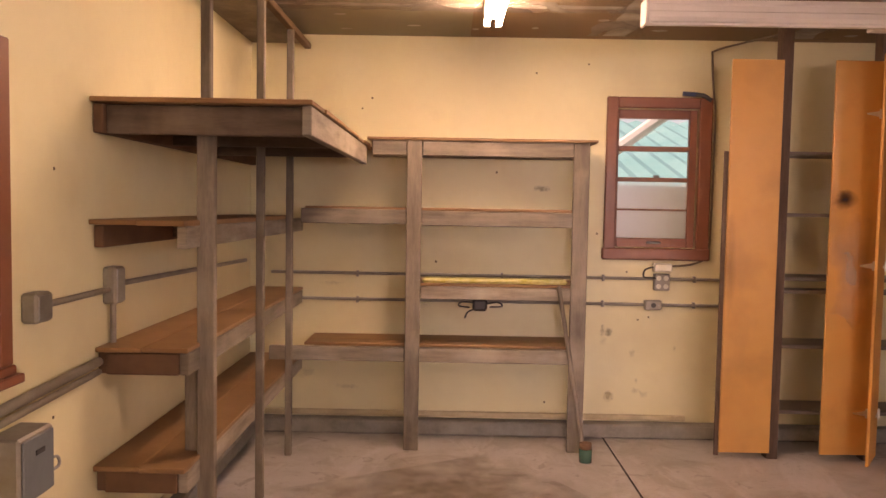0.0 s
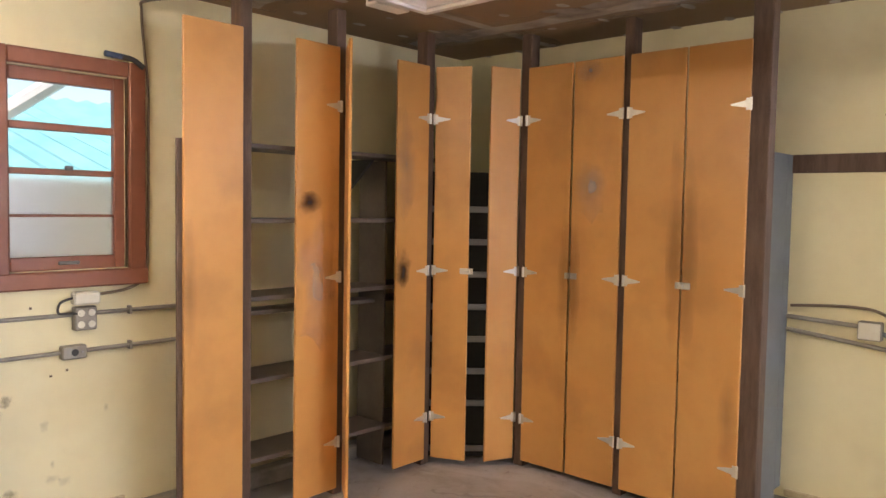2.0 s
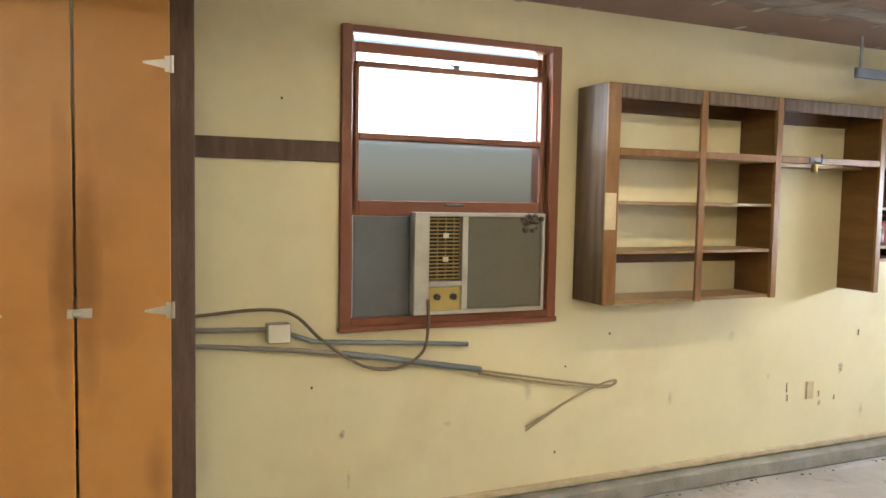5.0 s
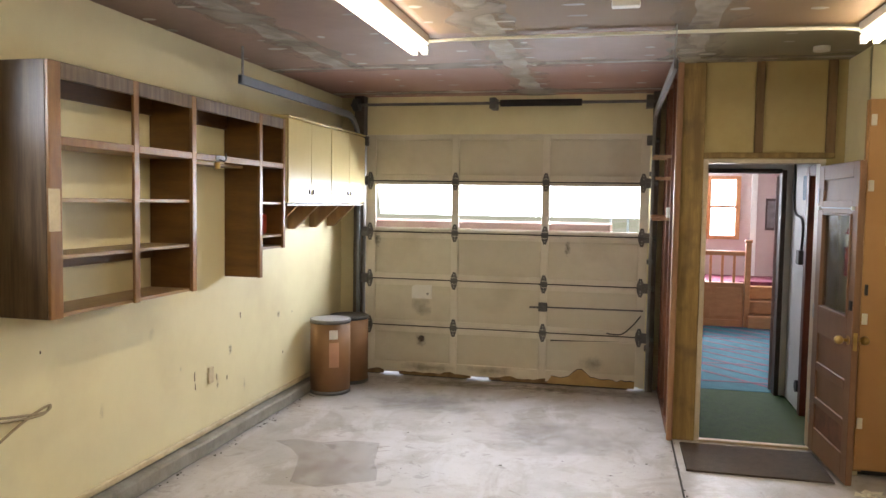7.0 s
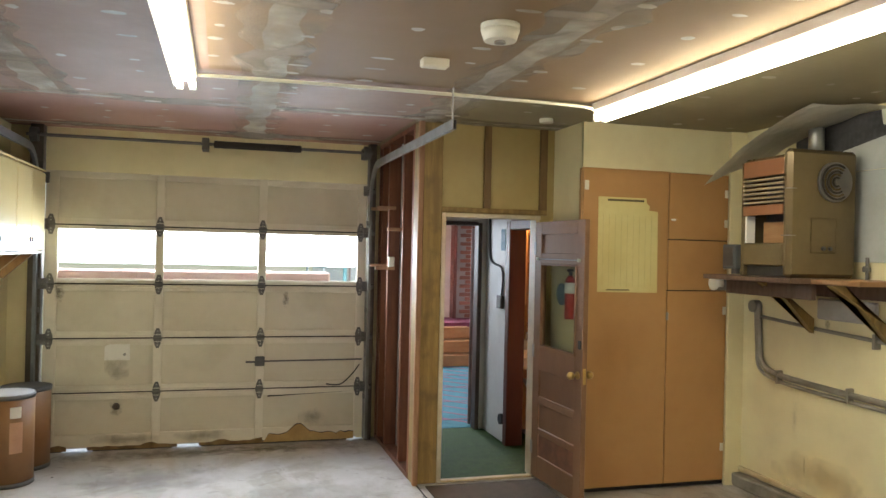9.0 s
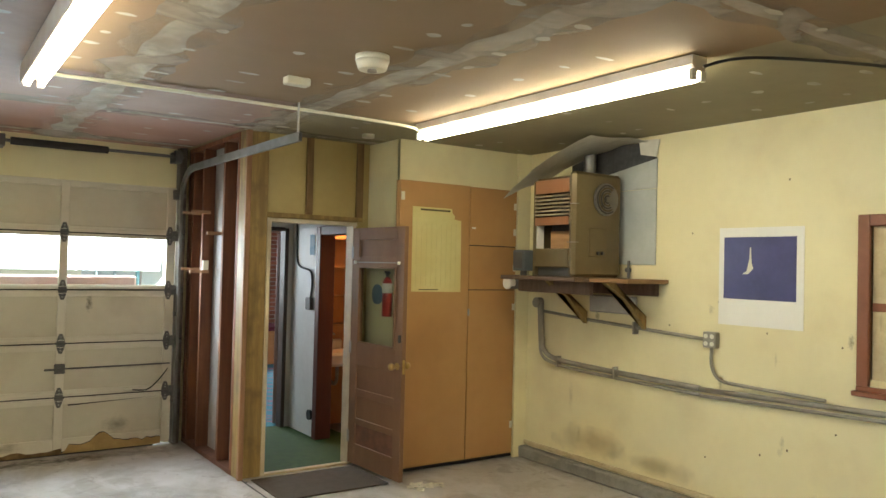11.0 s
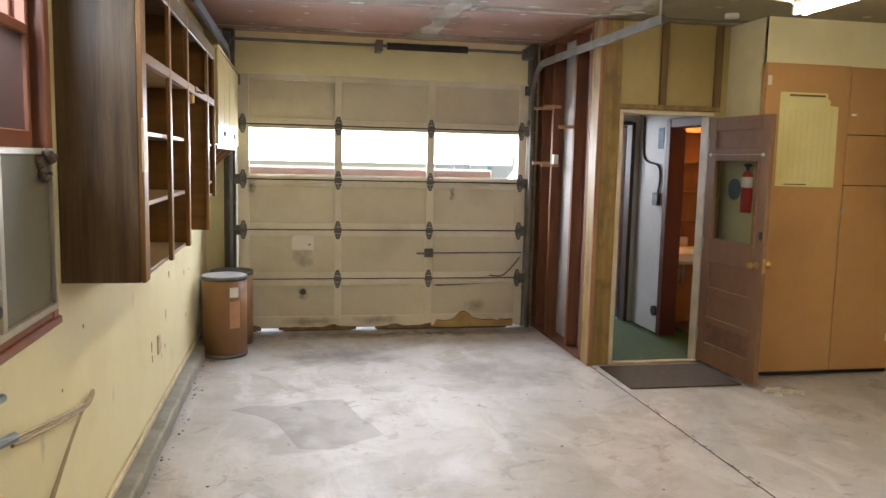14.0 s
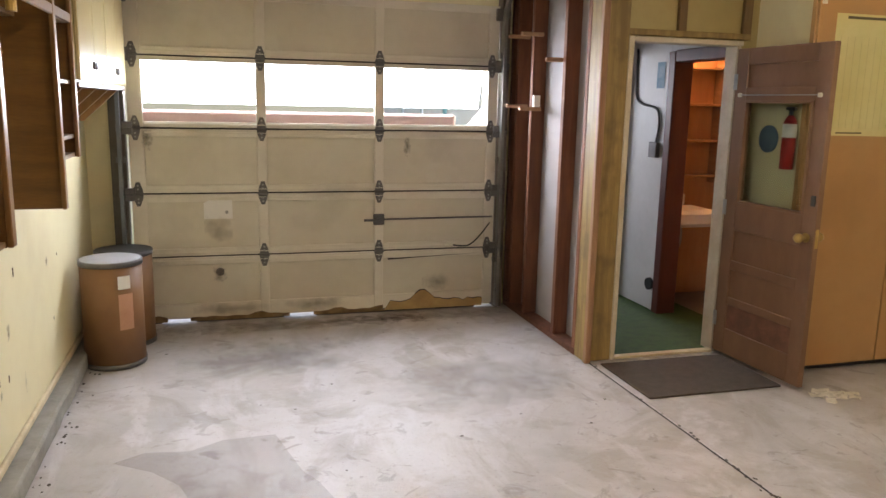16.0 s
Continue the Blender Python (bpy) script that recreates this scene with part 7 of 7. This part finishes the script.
for k in range(11):
    wall_mark("x", E - 0.0025 - 0.0002 * k, rs.uniform(-2.2, 3.0), rs.uniform(0.2, 0.9), rs.uniform(0.01, 0.035), rs.uniform(0.015, 0.06), SMUDGE[k % 3])
for k in range(12):
    wall_mark("x", W + 0.003 + 0.0002 * k, rs.uniform(-1.0, 3.1), rs.uniform(0.2, 1.5), rs.uniform(0.01, 0.03), rs.uniform(0.03, 0.12), SMUDGE[k % 3])

for u, z, su, sz, mm in ((3.70, 0.70, 0.10, 0.12, 0), (3.70, 0.36, 0.05, 0.07, 1), (2.30, 1.30, 0.03, 0.08, 1), (4.16, 1.36, 0.04, 0.1, 1), (2.05, 0.24, 0.12, 0.08, 0), (3.0, 0.10, 0.25, 0.05, 0), (3.6, 0.09, 0.3, 0.05, 0)):
    wall_mark("y", DY + 0.0045, u, z, su, sz, DOOR_DIRT[mm])
for x, y, sx, sy in ((3.3, -3.05, 2.2, 0.35), (2.2, -3.05, 1.6, 0.3)):
    fm = bmesh.new()
    bmesh.ops.create_grid(fm, x_segments=1, y_segments=1, size=0.5, matrix=pose(x, y, 0.0026 + 0.0004 * (x > 3)) @ Matrix.Diagonal((sx, sy, 1, 1)))
    solo("floor_stain", fm, DOOR_DIRT[0], "brown dirt swept up along the garage door", "stain", kind="structure")

PINKBOARD = mat("pinkish_bare_drywall", (0.30, 0.155, 0.115), 0.7, (0.24, 0.12, 0.085), 1.4, 0.8, bump=0.08, bump_scale=40, dirt=(0.34, 0.22, 0.18), dirt_scale=1.0, dirt_amount=0.5)
MAUVEBOARD = mat("mauve_brown_bare_drywall", (0.235, 0.145, 0.105), 0.65, (0.31, 0.20, 0.155), 1.6, 0.8, bump=0.08, bump_scale=40, dirt=(0.19, 0.115, 0.085), dirt_scale=1.3, dirt_amount=0.6)
OLIVEBOARD = mat("dark_olive_ceiling", (0.27, 0.235, 0.15), 0.7, (0.20, 0.175, 0.115), 1.2, 0.7, bump=0.06, bump_scale=40)


def worn_thin(m, lo, hi, scale):
    """Lets the board show through where the compound was sanded away."""
    n, l = m.node_tree.nodes, m.node_tree.links
    geo = n.new("ShaderNodeNewGeometry")
    nz = n.new("ShaderNodeTexNoise")
    nz.inputs["Scale"].default_value, nz.inputs["Detail"].default_value, nz.inputs["Distortion"].default_value = scale, 7, 0.8
    r = n.new("ShaderNodeMapRange")
    r.inputs["From Min"].default_value, r.inputs["From Max"].default_value, r.inputs["To Min"].default_value, r.inputs["To Max"].default_value = 0.34, 0.62, lo, hi
    l.new(geo.outputs["Position"], nz.inputs["Vector"])
    l.new(nz.outputs["Fac"], r.inputs["Value"])
    l.new(r.outputs[0], n["Principled BSDF"].inputs["Alpha"])


THINMUD = mat("sanded_joint_compound", (0.55, 0.50, 0.43), 0.8, (0.40, 0.33, 0.26), 3.0, 0.7, bump=0.1, bump_scale=30)
worn_thin(MUD, 0.6, 1.0, 3.2)
worn_thin(THINMUD, 0.0, 0.55, 2.1)
# ---- ceiling: bare drywall with taped joints and dabs over the nails ----
rnd = random.Random(4)
bm = bmesh.new()
bx(bm, W - T, S - T, TOP, E + T, N + T, TOP + 0.1, 0)
for f in bm.faces:
    f.material_index = 0
# a pinker area next to the garage door, then mauve and dark olive areas
for a, i in ((((1.5, S), (1.5, -1.72), (E, -1.72), (E, S)), 2), (((1.42, -1.72), (1.42, -0.62), (E, -0.62), (E, -1.72)), 3), (((2.95, -0.62), (2.95, 2.26), (E, 2.26), (E, -0.62)), 3), (((W, -1.82), (W, 5.5), (0.45, 5.5), (0.45, -0.72), (1.40, -0.72), (1.40, -1.82)), 4)):
    bm.faces.new([bm.verts.new((x, y, TOP - 0.0015)) for x, y in a]).material_index = i


def mud_strip(x0, y0, x1, y1, w, seed, z=TOP - 0.003, index=1):
    a, b = Vector((x0, y0)), Vector((x1, y1))
    d = (b - a).normalized()
    nrm = Vector((-d.y, d.x))
    k = max(4, int((b - a).length / 0.06))
    l, r = [], []
    for i in range(k + 1):
        p = a + (b - a) * i / k
        wl = w * (0.5 + 0.35 * noise.noise(Vector((i * 0.23, seed, 0))))
        wr = w * (0.5 + 0.35 * noise.noise(Vector((i * 0.23, seed, 7))))
        l.append(bm.verts.new((*(p + nrm * wl), z)))
        r.append(bm.verts.new((*(p - nrm * wr), z)))
    for i in range(k):
        f = bm.faces.new((l[i], l[i + 1], r[i + 1], r[i]))
        f.material_index = index


for i, yy in enumerate((-3.06, -1.70, 2.26, 4.70)):
    xa = 1.5 if yy < -1.9 else W
    mud_strip(xa, yy, E, yy, 0.07, i)
    mud_strip(xa, yy, E, yy, 0.24, i + 40, TOP - 0.0045, 5)
for i, (xx, ya, yb) in enumerate(((2.62, S, 5.4), (1.41, -1.8, 5.4), (3.95, -1.7, 5.4))):
    mud_strip(xx, ya, xx, yb, 0.15, 20 + i, TOP - 0.0065)
    mud_strip(xx, ya, xx, yb, 0.34, 60 + i, TOP - 0.008, 5)
for xx in [W + 0.3 + 0.405 * i for i in range(14)]:
    for yy in [S + 0.15 + 0.29 * j for j in range(30)]:
        if rnd.random() < 0.62 and not (xx < 1.4 and yy < -1.8):
            cx, cy = xx + rnd.uniform(-0.03, 0.03), yy + rnd.uniform(-0.06, 0.06)
            sx, sy = rnd.uniform(0.02, 0.07), rnd.uniform(0.016, 0.034)
            vs = [bm.verts.new((cx + sx * math.cos(q * 0.785) * rnd.uniform(0.8, 1.2), cy + sy * math.sin(q * 0.785) * rnd.uniform(0.8, 1.2), TOP - 0.0095)) for q in range(8)]
            bm.faces.new(vs).material_index = 1
solo("ceiling", bm, [DRYWALL, MUD, PINKBOARD, MAUVEBOARD, OLIVEBOARD, THINMUD], "bare brown drywall ceiling with pale taped joints and nail dabs", "ceiling", kind="structure")

# ---- outside ----
for k, (x, rad, colour) in enumerate(((1.50, 0.022, (0.20, 0.42, 0.46)), (1.74, 0.014, (0.50, 0.56, 0.60)), (1.93, 0.014, (0.50, 0.56, 0.60)))):
    solo("yard_post", cyl(bmesh.new(), (x, -5.0, -0.14), (x, -5.0, 2.45), rad, 10), mat("post_paint", colour, 0.5, tuple(c * 0.8 for c in colour), 9, 0.4), "teal painted pipe post beside the house" if k == 0 else "thin pale metal post beside the drive", "post", "posts beside the drive")
GROUND = mat("outside_ground", (0.32, 0.30, 0.26), 0.9, (0.16, 0.2, 0.09), 0.3, 0.8, bump=0.3)
bm = bmesh.new()
bmesh.ops.create_grid(bm, x_segments=2, y_segments=2, size=400, matrix=Matrix.Translation((0, 0, -0.14)))
solo("ground", bm, GROUND, "pale drive and grass outside the garage", "ground", kind="structure")
